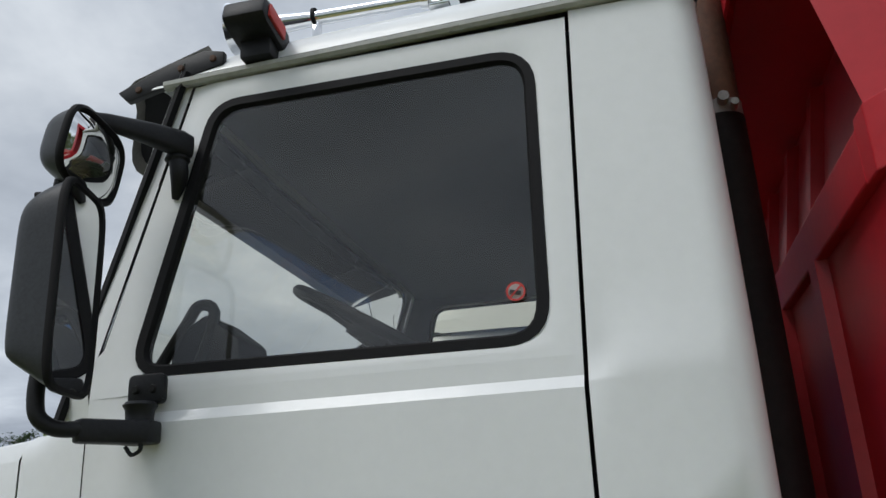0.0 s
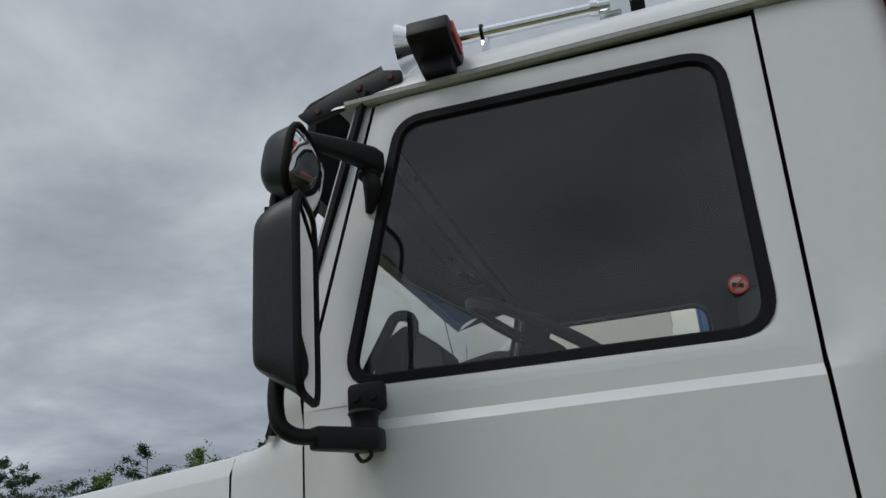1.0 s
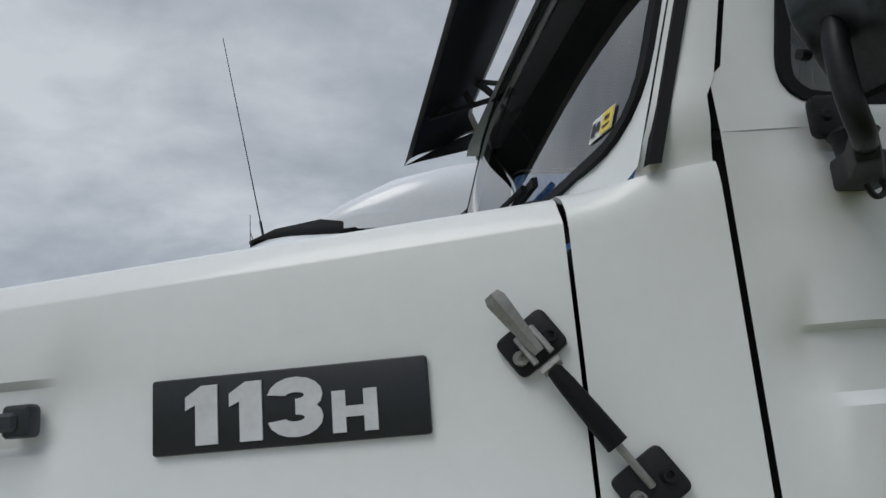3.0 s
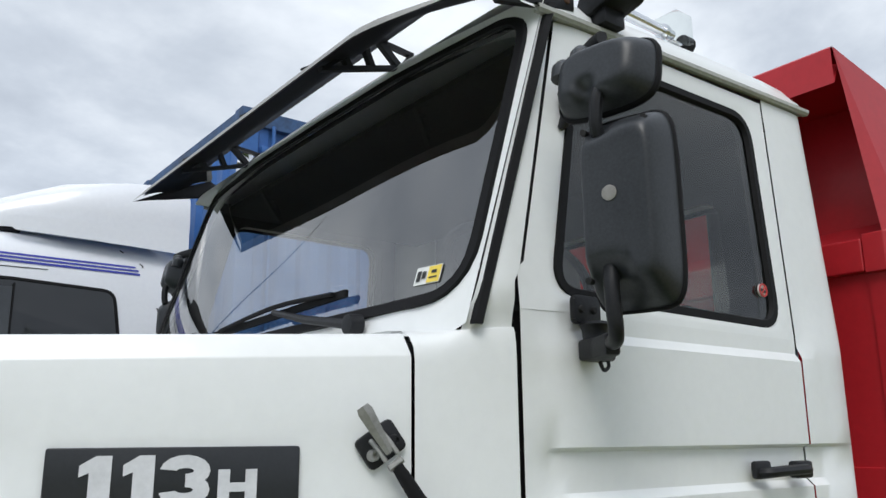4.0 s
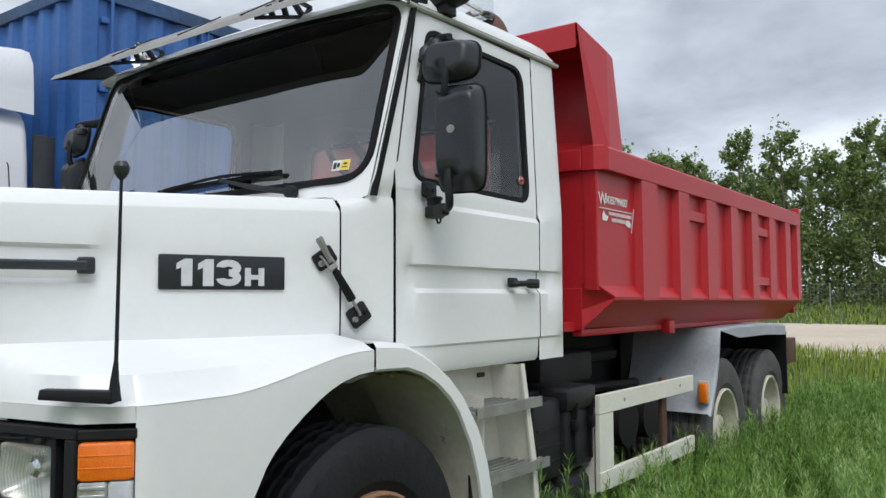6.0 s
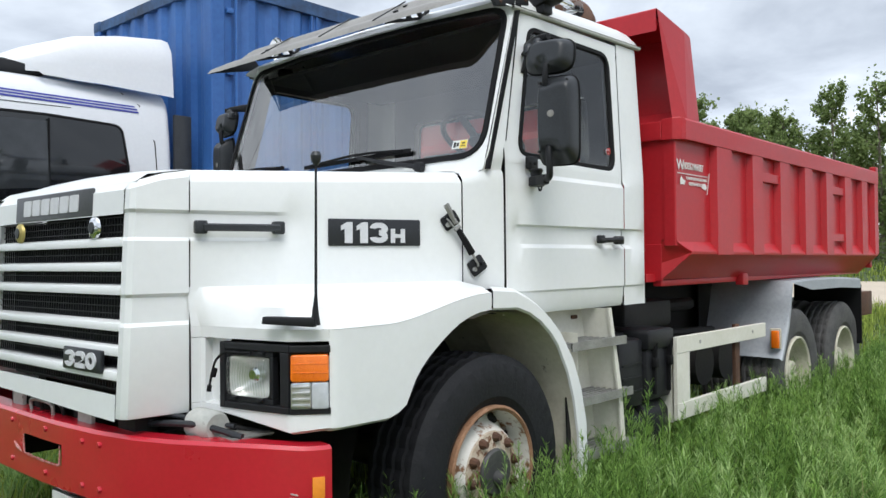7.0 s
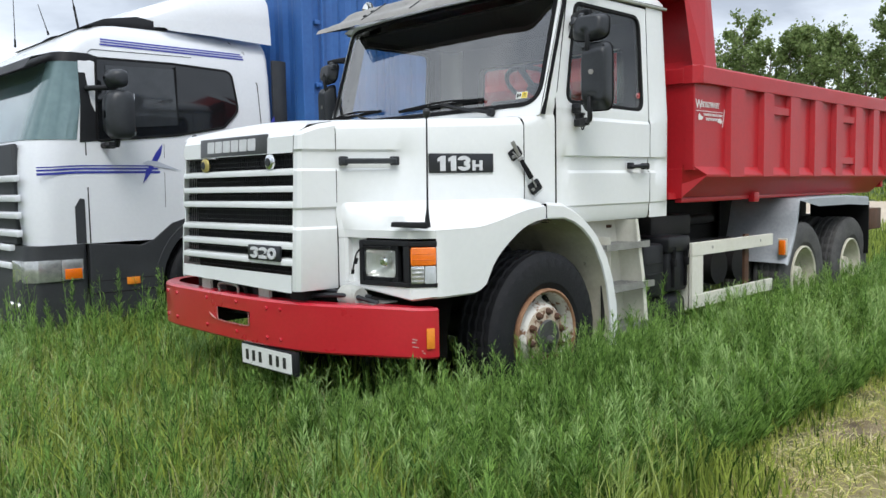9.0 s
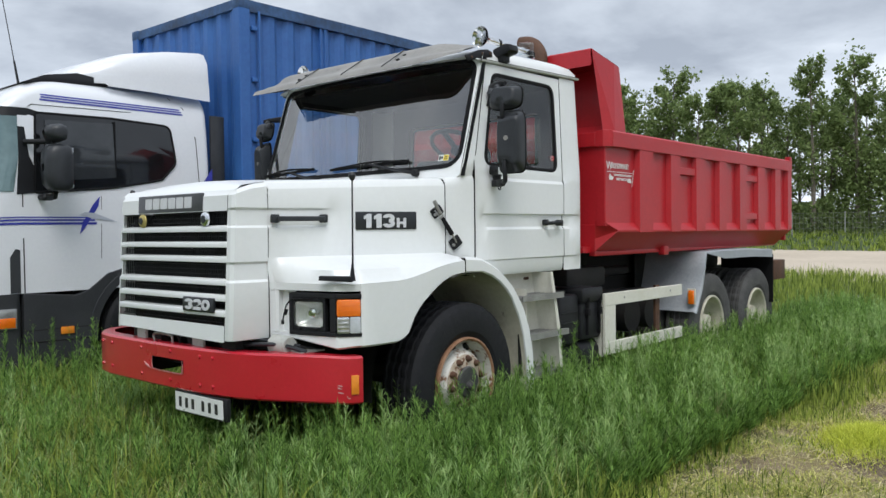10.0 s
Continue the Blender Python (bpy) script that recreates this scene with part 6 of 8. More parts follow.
horn(-1.0, -1)
horn(1.0, 1)
for s in (-1, 1):
    bm = B()
    pts = [(s * 1.04, 2.795), (s * 1.08, 2.782), (s * 1.19, 2.805), (s * 1.212, 2.822), (s * 1.202, 2.866), (s * 1.16, 2.872), (s * 1.06, 2.848)]
    prism(bm, pts, 0, 0.405, 0.515, 0.008)
    prism(bm, [(0.42, 2.75), (0.50, 2.75), (0.50, 2.80), (0.42, 2.80)], 1, s * 1.11 - 0.03, s * 1.11 + 0.04, 0.004)
    mk = part("roof_marker_lamp", bm, BLACK, truck, "black roof marker lamp with a red lens")
    bm = prism(B(), [(s * 1.10, 2.806), (s * 1.185, 2.822), (s * 1.18, 2.858), (s * 1.095, 2.842)], 0, 0.512, 0.522, 0.002)
    part("marker_lens", bm, STICKER_RED, mk)


def pebble(bm, rings, bias=0.0):
    """A rounded housing through outlines of (x, centre y, centre z, half width, half height, power)."""
    rows = []
    for x, cy, cz, w, h, p in rings:
        row = []
        for k in range(32):
            a = 2 * math.pi * k / 32
            ca, sa = math.cos(a), math.sin(a)
            row.append((x, cy + w * math.copysign(abs(ca) ** (2 / p), ca), cz + h * math.copysign(abs(sa) ** (2 / p), sa)))
        rows.append(row)
    skin(bm, rows, closed=True)
    return rows


def housing(bm, m, w, h, power, deep, flat, scoops, steps=14, n=56):
    """A mirror's moulded back over a rounded outline w by h in the pose m, with scoops (u, v, wide, high, depth) pressed in."""
    rows = []
    for j in range(steps + 1):
        f = 1 - j / steps
        f = f ** 0.75
        row = []
        for k in range(n):
            a = 2 * math.pi * k / n
            ca, sa = math.cos(a), math.sin(a)
            u, v = w * math.copysign(abs(ca) ** (2 / power), ca) * f, h * math.copysign(abs(sa) ** (2 / power), sa) * f
            d = deep * (1 - max(0.0, (f - flat) / (1 - flat)) ** 2.1)
            for su, sv, sw, sh, sd in scoops:
                d -= sd * math.exp(-((u - su) / sw) ** 4 - ((v - sv) / sh) ** 4) * min(1.0, d / (deep * 0.6))
            row.append(m @ Vector((u, v, -max(d, 0.0))))
        rows.append(row)
    skin(bm, rows, closed=True)
    return rows


def rim_loop(m, w, h, power, o, n=56):
    return [m @ Vector((w * math.copysign(abs(math.cos(2 * math.pi * k / n)) ** (2 / power), math.cos(2 * math.pi * k / n)), h * math.copysign(abs(math.sin(2 * math.pi * k / n)) ** (2 / power), math.sin(2 * math.pi * k / n)), o)) for k in range(n)]


def mirror_set(s):
    # local axes: x outwards from the cab, y up, z back along the glass's outlook
    out = Vector((0.25, s * 0.97, 0)).normalized()
    back = Vector((0.97, -s * 0.25, 0)).normalized()

    def place(c, tip=0.0, turn=0.0):
        o = (Matrix.Rotation(s * turn, 3, "Z") @ out).normalized()
        b = (Matrix.Rotation(s * turn, 3, "Z") @ back).normalized()
        up = Vector((0, 0, 1))
        b2 = (b * math.cos(tip) - up * math.sin(tip)).normalized()
        u2 = (up * math.cos(tip) + b * math.sin(tip)).normalized()
        return Matrix(((o.x, u2.x, b2.x, c[0]), (o.y, u2.y, b2.y, c[1]), (o.z, u2.z, b2.z, c[2]), (0, 0, 0, 1)))

    m = place((0.200, s * 1.371, 2.134))
    W, H, PW = 0.098, 0.209, 6.0
    bm = B()
    housing(bm, m, W, H, PW, 0.088, 0.70, [(-0.035, -0.175, 0.045, 0.055, 0.045), (-0.045, 0.18, 0.022, 0.03, 0.03), (0.02, -0.19, 0.07, 0.035, 0.02)], 18, 64)
    big = part("wing_mirror", bm, GREY_PLASTIC, truck, "large weathered grey wing mirror", angle=60)
    loops = [rim_loop(m, W * a, H * b, PW, o) for a, b, o in ((1.0, 1.0, -0.004), (1.045, 1.022, 0.0), (1.05, 1.025, 0.008), (1.02, 1.01, 0.013), (0.94, 0.97, 0.012), (0.92, 0.962, 0.006))]
    part("mirror_rim", skin(B(), loops, closed=True), RUBBER, big, "black rubber rim", angle=60)
    part("mirror_glass", fan(B(), rim_loop(m, W * 0.945, H * 0.972, PW, 0.007)), MIRROR, big, "clean mirror glass", smooth=False)
    disc = [[m @ Vector((-0.012 + r * math.cos(k * math.pi / 9), 0.022 + r * math.sin(k * math.pi / 9), o)) for k in range(18)] for r, o in ((0.0165, -0.084), (0.0165, -0.0905), (0.012, -0.0915))]
    bm = skin(B(), disc, closed=True)
    bm.faces.new([bm.verts.new(p) for p in disc[-1]])
    part("cover_disc", bm, VISOR_GREY, big, "pale round cover disc")
    for u, v, d in ((-0.074, 0.172, 0.066), (0.06, 0.176, 0.062), (-0.076, -0.150, 0.072), (0.062, -0.140, 0.074)):
        part("screw_hole", tube(B(), [m @ Vector((u, v, -d + 0.012)), m @ Vector((u, v, -d - 0.004))], 0.0075, 10), CHASSIS, big)
    # wide-angle mirror above
    m2 = place((0.182, s * 1.335, 2.438), radians(10), radians(4))
    W2, H2, P2 = 0.122, 0.082, 3.6
    bm = B()
    housing(bm, m2, W2, H2, P2, 0.068, 0.55, [(-0.02, -0.06, 0.022, 0.035, 0.03)], 14, 56)
    for u, v, r in ((-0.055, 0.072, 0.024), (-0.10, 0.050, 0.026)):
        tube(bm, [m2 @ Vector((u, v - 0.03, -0.03)), m2 @ Vector((u, v, -0.03)), m2 @ Vector((u, v + 0.016, -0.03))], [r, r, r * 0.55], 12)
    small = part("wide_angle_mirror", bm, GREY_PLASTIC, truck, "small rounded wide-angle mirror", angle=60)
    dome = []
    for k in range(9):
        f = 0.95 * (1 - k / 9)
        dome.append([m2 @ Vector((q[0] * f, q[1] * f, 0.004 + 0.040 * (1 - (f / 0.95) ** 2))) for q in [(W2 * math.copysign(abs(math.cos(2 * math.pi * i / 56)) ** (2 / P2), math.cos(2 * math.pi * i / 56)), H2 * math.copysign(abs(math.sin(2 * math.pi * i / 56)) ** (2 / P2), math.sin(2 * math.pi * i / 56))) for i in range(56)]])
    bm = skin(B(), dome, closed=True)
    bm.faces.new([bm.verts.new(p) for p in dome[-1]])
    part("mirror_glass", bm, MIRROR, small, "domed mirror glass", angle=60)
    loops = [rim_loop(m2, W2 * a, H2 * b, P2, o) for a, b, o in ((1.0, 1.0, -0.006), (1.04, 1.06, 0.0), (1.04, 1.06, 0.009), (0.99, 0.985, 0.013), (0.94, 0.93, 0.006))]
    part("mirror_rim", skin(B(), loops, closed=True), RUBBER, small, "black rubber rim", angle=60)
    part("screw_hole", tube(B(), [m2 @ Vector((0.052, 0.0, -0.05)), m2 @ Vector((0.052, 0.0, -0.067))], 0.006, 10), CHASSIS, small)
    # lower bracket: door pad, collar, cast arm and bent pipe
    bm = B()
    slab(bm, facing((0.207, s * 1.166, 1.922), (1, 0, 0), (0, 0, 1)) if s < 0 else facing((0.294, s * 1.166, 1.922), (-1, 0, 0), (0, 0, 1)), 0.087, 0.066, 0.016, 0.005, 0.014)
    lathe(bm, [(0.0, 0.008), (0.030, 0.007), (0.036, 0.0), (0.030, -0.010), (0.028, -0.03), (0.030, -0.035)], (0.252, s * 1.198, 1.918), 2, 20)
    prism(bm, [(0.290, s * 1.17), (0.292, s * 1.222), (0.262, s * 1.232), (0.198, s * 1.315), (0.168, s * 1.298), (0.212, s * 1.222), (0.222, s * 1.17)], 2, 1.838, 1.886, 0.008)
    tube(bm, arc([(0.268, s * 1.215, 1.845), (0.270, s * 1.216, 1.826), (0.252, s * 1.218, 1.817), (0.238, s * 1.22, 1.834)], 4), 0.0045, 6)
    foot = part("mirror_bracket", bm, BLACK, truck, "black cast mirror bracket on the door")
    for u in (0.228, 0.268):
        part("screw", lathe(B(), [(0.0, s * 0.006), (0.007, s * 0.006), (0.010, 0.0)], (u, s * 1.182, 1.955), 1, 10), CHASSIS, foot)
    tube(bm := B(), arc([(0.190, s * 1.298, 1.865), (0.160, s * 1.335, 1.866), (0.138, s * 1.356, 1.885), (0.130, s * 1.360, 1.92), (0.130, s * 1.358, 1.97), (0.140, s * 1.352, 2.02)], 6), 0.0165, 12)
    part("mirror_arm", bm, BLACK, foot)
    # upper bracket: tapered arm, comma-shaped foot on the pillar, link to the lower mirror
    bm = B()
    arm = []
    for x, y, z, w, h in ((0.290, 1.125, 2.536, 0.020, 0.030), (0.280, 1.150, 2.538, 0.022, 0.032), (0.235, 1.215, 2.543, 0.019, 0.026), (0.185, 1.300, 2.540, 0.014, 0.018), (0.160, 1.345, 2.532, 0.012, 0.014)):
        c, q = Vector((x, s * y, z)), Vector((0.86, s * 0.5, 0))
        arm.append([c + q * (w * math.copysign(abs(math.cos(a)) ** 0.6, math.cos(a))) + Vector((0, 0, h * math.copysign(abs(math.sin(a)) ** 0.6, math.sin(a)))) for a in [2 * math.pi * k / 16 for k in range(16)]])
    skin(bm, arm, closed=True)
    for end in (arm[0], arm[-1]):
        bm.faces.new([bm.verts.new(p) for p in end])
    bar = part("mirror_bracket", bm, BLACK, truck, "black upper mirror bracket on the pillar")
    bm = lathe(B(), [(0.0, 0.010), (0.026, 0.008), (0.030, -0.004), (0.024, -0.012)], (0.268, s * 1.140, 2.505), 2, 18)
    tube(bm, arc([(0.270, s * 1.143, 2.50), (0.274, s * 1.140, 2.475), (0.268, s * 1.130, 2.445), (0.254, s * 1.118, 2.412)], 4), [0.022] * 6 + [0.021, 0.020, 0.018, 0.016, 0.014, 0.011, 0.008], 12)
    part("bracket_foot", bm, BLACK, bar, "comma-shaped pillar foot")
    bm = tube(B(), arc([(0.150, s * 1.350, 2.42), (0.128, s * 1.350, 2.385), (0.124, s * 1.346, 2.345), (0.128, s * 1.342, 2.31), (0.150, s * 1.340, 2.27)], 4), 0.0145, 10)
    part("mirror_link", bm, BLACK, bar)


mirror_set(-1)
mirror_set(1)

# ---- the white tractor unit beside it, with a blue container behind ----
tractor = base("tractor_unit", (0, 4.6, 0), "white cab-over tractor unit with blue stripes, parked in the grass", "truck")


def plan_loop(x0, x1, y0, y1, r, z):
    return [(p.x, p.y, z) for p in rounded([(x0, y0), (x1, y0), (x1, y1), (x0, y1)], [r, 0.08, 0.08, r], 8)]


SHELL = [(0.985, -1.60, 0.95, 3.40, 5.85, 0.22), (1.3, -1.63, 0.95, 3.40, 5.85, 0.26), (1.75, -1.615, 0.95, 3.40, 5.85, 0.34), (1.92, -1.59, 0.95, 3.405, 5.845, 0.40), (2.3, -1.46, 0.95, 3.42, 5.83, 0.33), (2.66, -1.33, 0.95, 3.44, 5.81, 0.2), (2.76, -1.31, 0.95, 3.455, 5.795, 0.2), (2.88, -1.2, 0.95, 3.47, 5.77, 0.22), (2.97, -1.06, 0.95, 3.50, 5.74, 0.25), (3.05, -0.95, 0.95, 3.56, 5.68, 0.28), (3.11, -0.78, 0.94, 3.68, 5.56, 0.28), (3.145, -0.5, 0.92, 3.95, 5.3, 0.3)]
bm = B()
rows = [plan_loop(x0, x1, y0, y1, r, z) for z, x0, x1, y0, y1, r in SHELL]
skin(bm, rows, closed=True)
bm.faces.new([bm.verts.new(p) for p in rows[-1]])
bm.faces.new([bm.verts.new(p) for p in rows[0]])
cab2 = part("cab_shell", bm, WHITE2, tractor, "glossy white sleeper cab", angle=35)


def near_y(z):
    return lerp_table([(q[0], q[3]) for q in SHELL], z)


def front_x(z):
    return lerp_table([(q[0], q[1]) for q in SHELL], z)


def flank(bm, pts, proud=0.004):
    bm.faces.new([bm.verts.new((x, near_y(z) - proud, z)) for x, z in pts])
    return bm


GLOSS_DARK = surface("dark_window_glass", (0.006, 0.007, 0.008), (0.012, 0.013, 0.015), 0.03, 0.05, 2, 20, coat=0.5)
win = [Vector(p) for p in rounded([(-1.0, 1.945), (-0.2, 2.02), (0.34, 2.12), (0.515, 2.30), (0.455, 2.71), (-0.2, 2.735), (-0.965, 2.722)], [0.03, 0.01, 0.05, 0.12, 0.09, 0.01, 0.03], 5)]
side_win = part("side_window", flank(B(), win, 0.006), GLOSS_DARK, cab2, "dark tinted side and sleeper window", smooth=False)
part("window_seal", seal(B(), win, lambda u, v, o: (u, near_y(v) - 0.005 - o, v), 0.012, 0.006), RUBBER, side_win)
bm = flank(B(), [(-0.90, 2.06), (-0.18, 2.12), (-0.18, 2.68), (-0.88, 2.66)], 0.009)
part("door_glass", bm, surface("grey_door_glass", (0.02, 0.023, 0.026), (0.04, 0.044, 0.048), 0.02, 0.04, 1.5, 9, coat=0.6), side_win, smooth=False)
bm = B()
beam(bm, (-0.18, near_y(2.4) - 0.012, 2.13), (-0.18, near_y(2.6) - 0.014, 2.70), 0.01, 0.02)
part("window_post", bm, RUBBER, side_win)


def nose2_x(y, z):
    """The cab's rounded front at a height, by its distance from the nearer flank."""
    y0, r = near_y(z), lerp_table([(q[0], q[5]) for q in SHELL], z)
    d = min(max(0.0, min(y - y0, 9.24 - y0 - y)), r)
    return front_x(z) + r * (1 - math.sqrt(d / r)) ** 2




def round_front(zs, ds, off):
    """Rows that wrap the cab's front from one flank to the other."""
    out = []
    for z in zs:
        y0 = near_y(z)
        run = [y0 + d for d in ds]
        run += [9.24 - y for y in run[::-1]]
        out.append([(nose2_x(y, z) - off, y + (-0.005 if y < 4.62 else 0.005), z) for y in run])
    return out


ACROSS = (0.0, 0.001, 0.005, 0.012, 0.025, 0.05, 0.085, 0.13, 0.19, 0.27, 0.4, 0.7, 1.1)
part("windscreen", skin(B(), round_front((1.95, 2.05, 2.15, 2.3, 2.4, 2.5, 2.68), ACROSS, 0.006)), surface("aqua_windscreen", (0.07, 0.12, 0.125), (0.22, 0.33, 0.34), 0.02, 0.04, 1.4, 3, coat=1.0, metal=0.25), cab2, "pale aqua windscreen", angle=60)
part("windscreen_header", skin(B(), round_front((2.67, 2.70, 2.735, 2.757), ACROSS, 0.010)), BLACK, cab2, "black header above the windscreen", angle=60)
for far in (False, True):
    bm = B()
    bm.faces.new([bm.verts.new((x, (near_y(z) - 0.0055) if not far else 9.24 - near_y(z) + 0.0055, z)) for x, z in ((-1.165, 1.925), (-0.985, 1.945), (-0.95, 2.735), (-1.03, 2.757), (-1.135, 2.757), (-1.135, 2.3))])
    part("pillar", bm, BLACK, cab2, smooth=False)
bm = skin(B(), [[(front_x(2.7) - 0.03, y, 2.74) for y in (3.50, 3.7, 4.62, 5.5, 5.74)], [(front_x(2.7) - 0.17, y, 2.70) for y in (3.56, 3.7, 4.62, 5.5, 5.68)], [(front_x(2.6) - 0.20, y, 2.60) for y in (3.60, 3.7, 4.62, 5.5, 5.64)]], thick=0.02)
part("sun_visor", bm, BLACK, cab2, "dark external sun visor")
part("corner_vent", prism(B(), [(-1.24, 0.99), (-1.15, 0.99), (-1.15, 1.40), (-1.19, 1.41), (-1.24, 1.33)], 1, 3.392, 3.41), PLASTIC2, cab2, "dark corner air vent")
# door gaps, stripes, bird
for pts in ([(-1.118, 0.99), (-1.106, 0.99), (-1.106, 1.93), (-1.118, 1.93)], [(0.79, 1.95), (0.80, 1.95), (0.80, 2.10), (0.777, 2.59), (0.652, 2.93), (0.50, 3.04), (0.495, 3.03), (0.642, 2.925), (0.767, 2.587), (0.79, 2.1)], [(-1.03, 2.768), (-0.99, 2.796), (0.02, 2.818), (0.02, 2.824), (-0.995, 2.803), (-1.036, 2.770)], [(-0.36, 1.30), (-0.355, 1.30), (-0.34, 1.93), (-0.345, 1.93)]):
    part("panel_gap", flank(B(), pts, 0.003), CHASSIS, cab2, smooth=False)
for z, h, x0, x1 in ((1.705, 0.012, -1.56, -0.45), (1.675, 0.018, -1.56, -0.42), (1.64, 0.022, -1.56, -0.40), (2.90, 0.014, -0.90, 0.60), (2.875, 0.014, -0.90, 0.62), (2.848, 0.016, -0.91, 0.63)):
    bm = B()
    skin(bm, [[(x, near_y(z + d) - 0.004, z + d - (0.02 * ease(-1.15, -1.55, x) if z < 2 else 0.0)) for x in [x0 + (x1 - x0) * i / 8 for i in range(9)]] for d in (0, h)])
    part("stripe", bm, STRIPE, cab2, "blue film stripe", smooth=False)
bm = B()
for pts in ([(-0.58, 1.54), (-0.52, 1.61), (-0.44, 1.735), (-0.47, 1.745), (-0.54, 1.68)], [(-0.50, 1.735), (-0.44, 1.73), (-0.38, 1.83), (-0.36, 1.93), (-0.43, 1.85)]):
    flank(bm, pts, 0.006)
bird = part("bird_emblem", bm, STRIPE, cab2, "blue and white flying bird emblem", smooth=False)
bm = flank(B(), [(-0.58, 1.735), (-0.46, 1.705), (-0.28, 1.68), (-0.18, 1.665), (-0.30, 1.71), (-0.42, 1.755), (-0.52, 1.765)], 0.008)
part("bird_body", bm, surface("grey_film", (0.4, 0.43, 0.5), (0.5, 0.53, 0.6), 0.3, 0.4), bird, smooth=False)
# roof fairing
rows = []
for x, z, w, low in ((-0.95, 3.05, 0.50, 3.03), (-0.6, 3.17, 0.85, 3.08), (-0.3, 3.34, 1.02, 3.11), (0.1, 3.50, 1.12, 3.12), (0.5, 3.58, 1.155, 3.13), (0.9, 3.625, 1.165, 3.14), (0.97, 3.615, 1.16, 3.14)):
    half = [(w, low), (w, low + (z - low) * 0.35), (w - 0.02, low + (z - low) * 0.7), (w - 0.09, low + (z - low) * 0.93), (w * 0.7, z), (w * 0.3, z + 0.02), (0, z + 0.025)]
    rows.append([(x, 4.62 - y, q) for y, q in half] + [(x, 4.62 + y, q) for y, q in half[-2::-1]])
fair = part("roof_fairing", skin(B(), rows, thick=0.02), WHITE2, cab2, "white roof air deflector", angle=40)
bm = skin(B(), [[(x, 4.62 - w, z), (x, 4.62 - w - 0.01, z0)] for x, w, z, z0 in ((-0.27, 1.10, 3.17, 3.13), (-0.2, 1.12, 3.18, 3.075), (0.3, 1.165, 3.205, 3.06), (0.96, 1.185, 3.24, 3.035))], thick=0.015)
part("fairing_skirt", bm, WHITE2, fair)
part("fairing_base", prism(B(), [(-0.99, 3.04), (-0.80, 3.128), (-0.47, 3.19), (-0.15, 3.15), (-0.15, 3.09), (-0.8, 3.06)], 1, 3.60, 5.64, 0.006), BLACK, fair, "black base under the deflector")
bm = flank(B(), [(0.815, 2.07), (0.965, 2.07), (0.965, 2.27)], 0.006)
part("corner_film", bm, STRIPE, cab2, "blue film corner", smooth=False)
part("side_deflector", box(B(), 0.97, 1.15, 3.43, 3.47, 1.2, 2.88, 0.01), GREY_PLASTIC, cab2)
part("side_deflector", box(B(), 0.97, 1.15, 5.77, 5.81, 1.2, 2.88, 0.01), GREY_PLASTIC, cab2)
# front: grille, bumper, lamps
bm = box(B(), -1.655, -1.60, 3.72, 5.52, 0.99, 1.92, 0.02)
grille2 = part("grille_panel", bm, PLASTIC2, tractor, "dark grille with white slats")
for z in (1.60, 1.42, 1.265, 1.10):
    part("slat", prism(B(), [(-1.70, z - 0.03), (-1.705, z + 0.02), (-1.65, z + 0.035), (-1.65, z - 0.03)], 1, 3.56, 5.68, 0.006), WHITE2, grille2)
bm = B()
for i in range(6):
    slab(bm, facing((-1.657, 4.98 - 0.15 * i, 1.69), (0, -1, 0), (0, 0, 1)), 0.12, 0.12, 0.006, 0, 0.015)
part("maker_blocks", bm, LETTER, grille2, "row of silver blocks", smooth=False)
bm = B()
for z0, z1, x0, y0 in ((0.25, 0.985, -1.69, 3.385),):
    lo = plan_loop(x0, -1.14, y0, 9.24 - y0, 0.16, z0)
    hi = plan_loop(x0 + 0.03, -1.14, y0, 9.24 - y0, 0.16, z1)
    skin(bm, [lo, plan_loop(x0 - 0.02, -1.14, y0, 9.24 - y0, 0.18, 0.62), hi], closed=True)
    bm.faces.new([bm.verts.new(p) for p in hi])
    bm.faces.new([bm.verts.new(p) for p in lo])
bump2 = part("bumper", bm, PLASTIC2, tractor, "anthracite plastic bumper and step panels", angle=35)
for z in (0.965, 0.80):
    part("slat", box(B(), -1.72, -1.66, 3.75, 5.49, z - 0.028, z + 0.028, 0.01), WHITE2, bump2)
bm = prism(B(), [(-1.715, 3.70), (-1.69, 3.45), (-1.60, 3.368), (-1.40, 3.366), (-1.40, 3.45), (-1.60, 3.6), (-1.62, 3.70)], 2, 0.655, 0.855, 0.006)
lamp2 = part("headlamp", bm, LENS, tractor, "clear headlamp with an orange corner")
bm = prism(B(), [(-1.395, 3.366), (-1.20, 3.366), (-1.20, 3.42), (-1.395, 3.45)], 2, 0.66, 0.85, 0.006)
part("corner_lens", bm, LENS, lamp2)
part("indicator", prism(B(), [(-1.37, 3.362), (-1.215, 3.362), (-1.215, 3.40), (-1.37, 3.40)], 2, 0.67, 0.765, 0.004), ORANGE, lamp2, "orange indicator")
for y in (3.62, 3.80):
    part("fog_lamp", lathe(B(), [(0.0, -0.012), (0.04, -0.008), (0.045, 0.01)], (-1.712, y, 0.43), 0, 16), LENS, lamp2)
bm = B()
pts = [(-1.13, 0.25), (-0.50, 0.25), (-0.47, 0.62), (-0.37, 0.90), (-0.25, 1.05), (-0.05, 1.15), (-0.08, 1.20), (-0.30, 1.14), (-0.50, 0.985), (-0.62, 0.94), (-1.13, 0.985)]
prism(bm, pts, 1, 3.386, 3.46, 0.006)
skirt = part("side_skirt", bm, PLASTIC2, tractor, "anthracite side skirt and wheel arch", smooth=False)
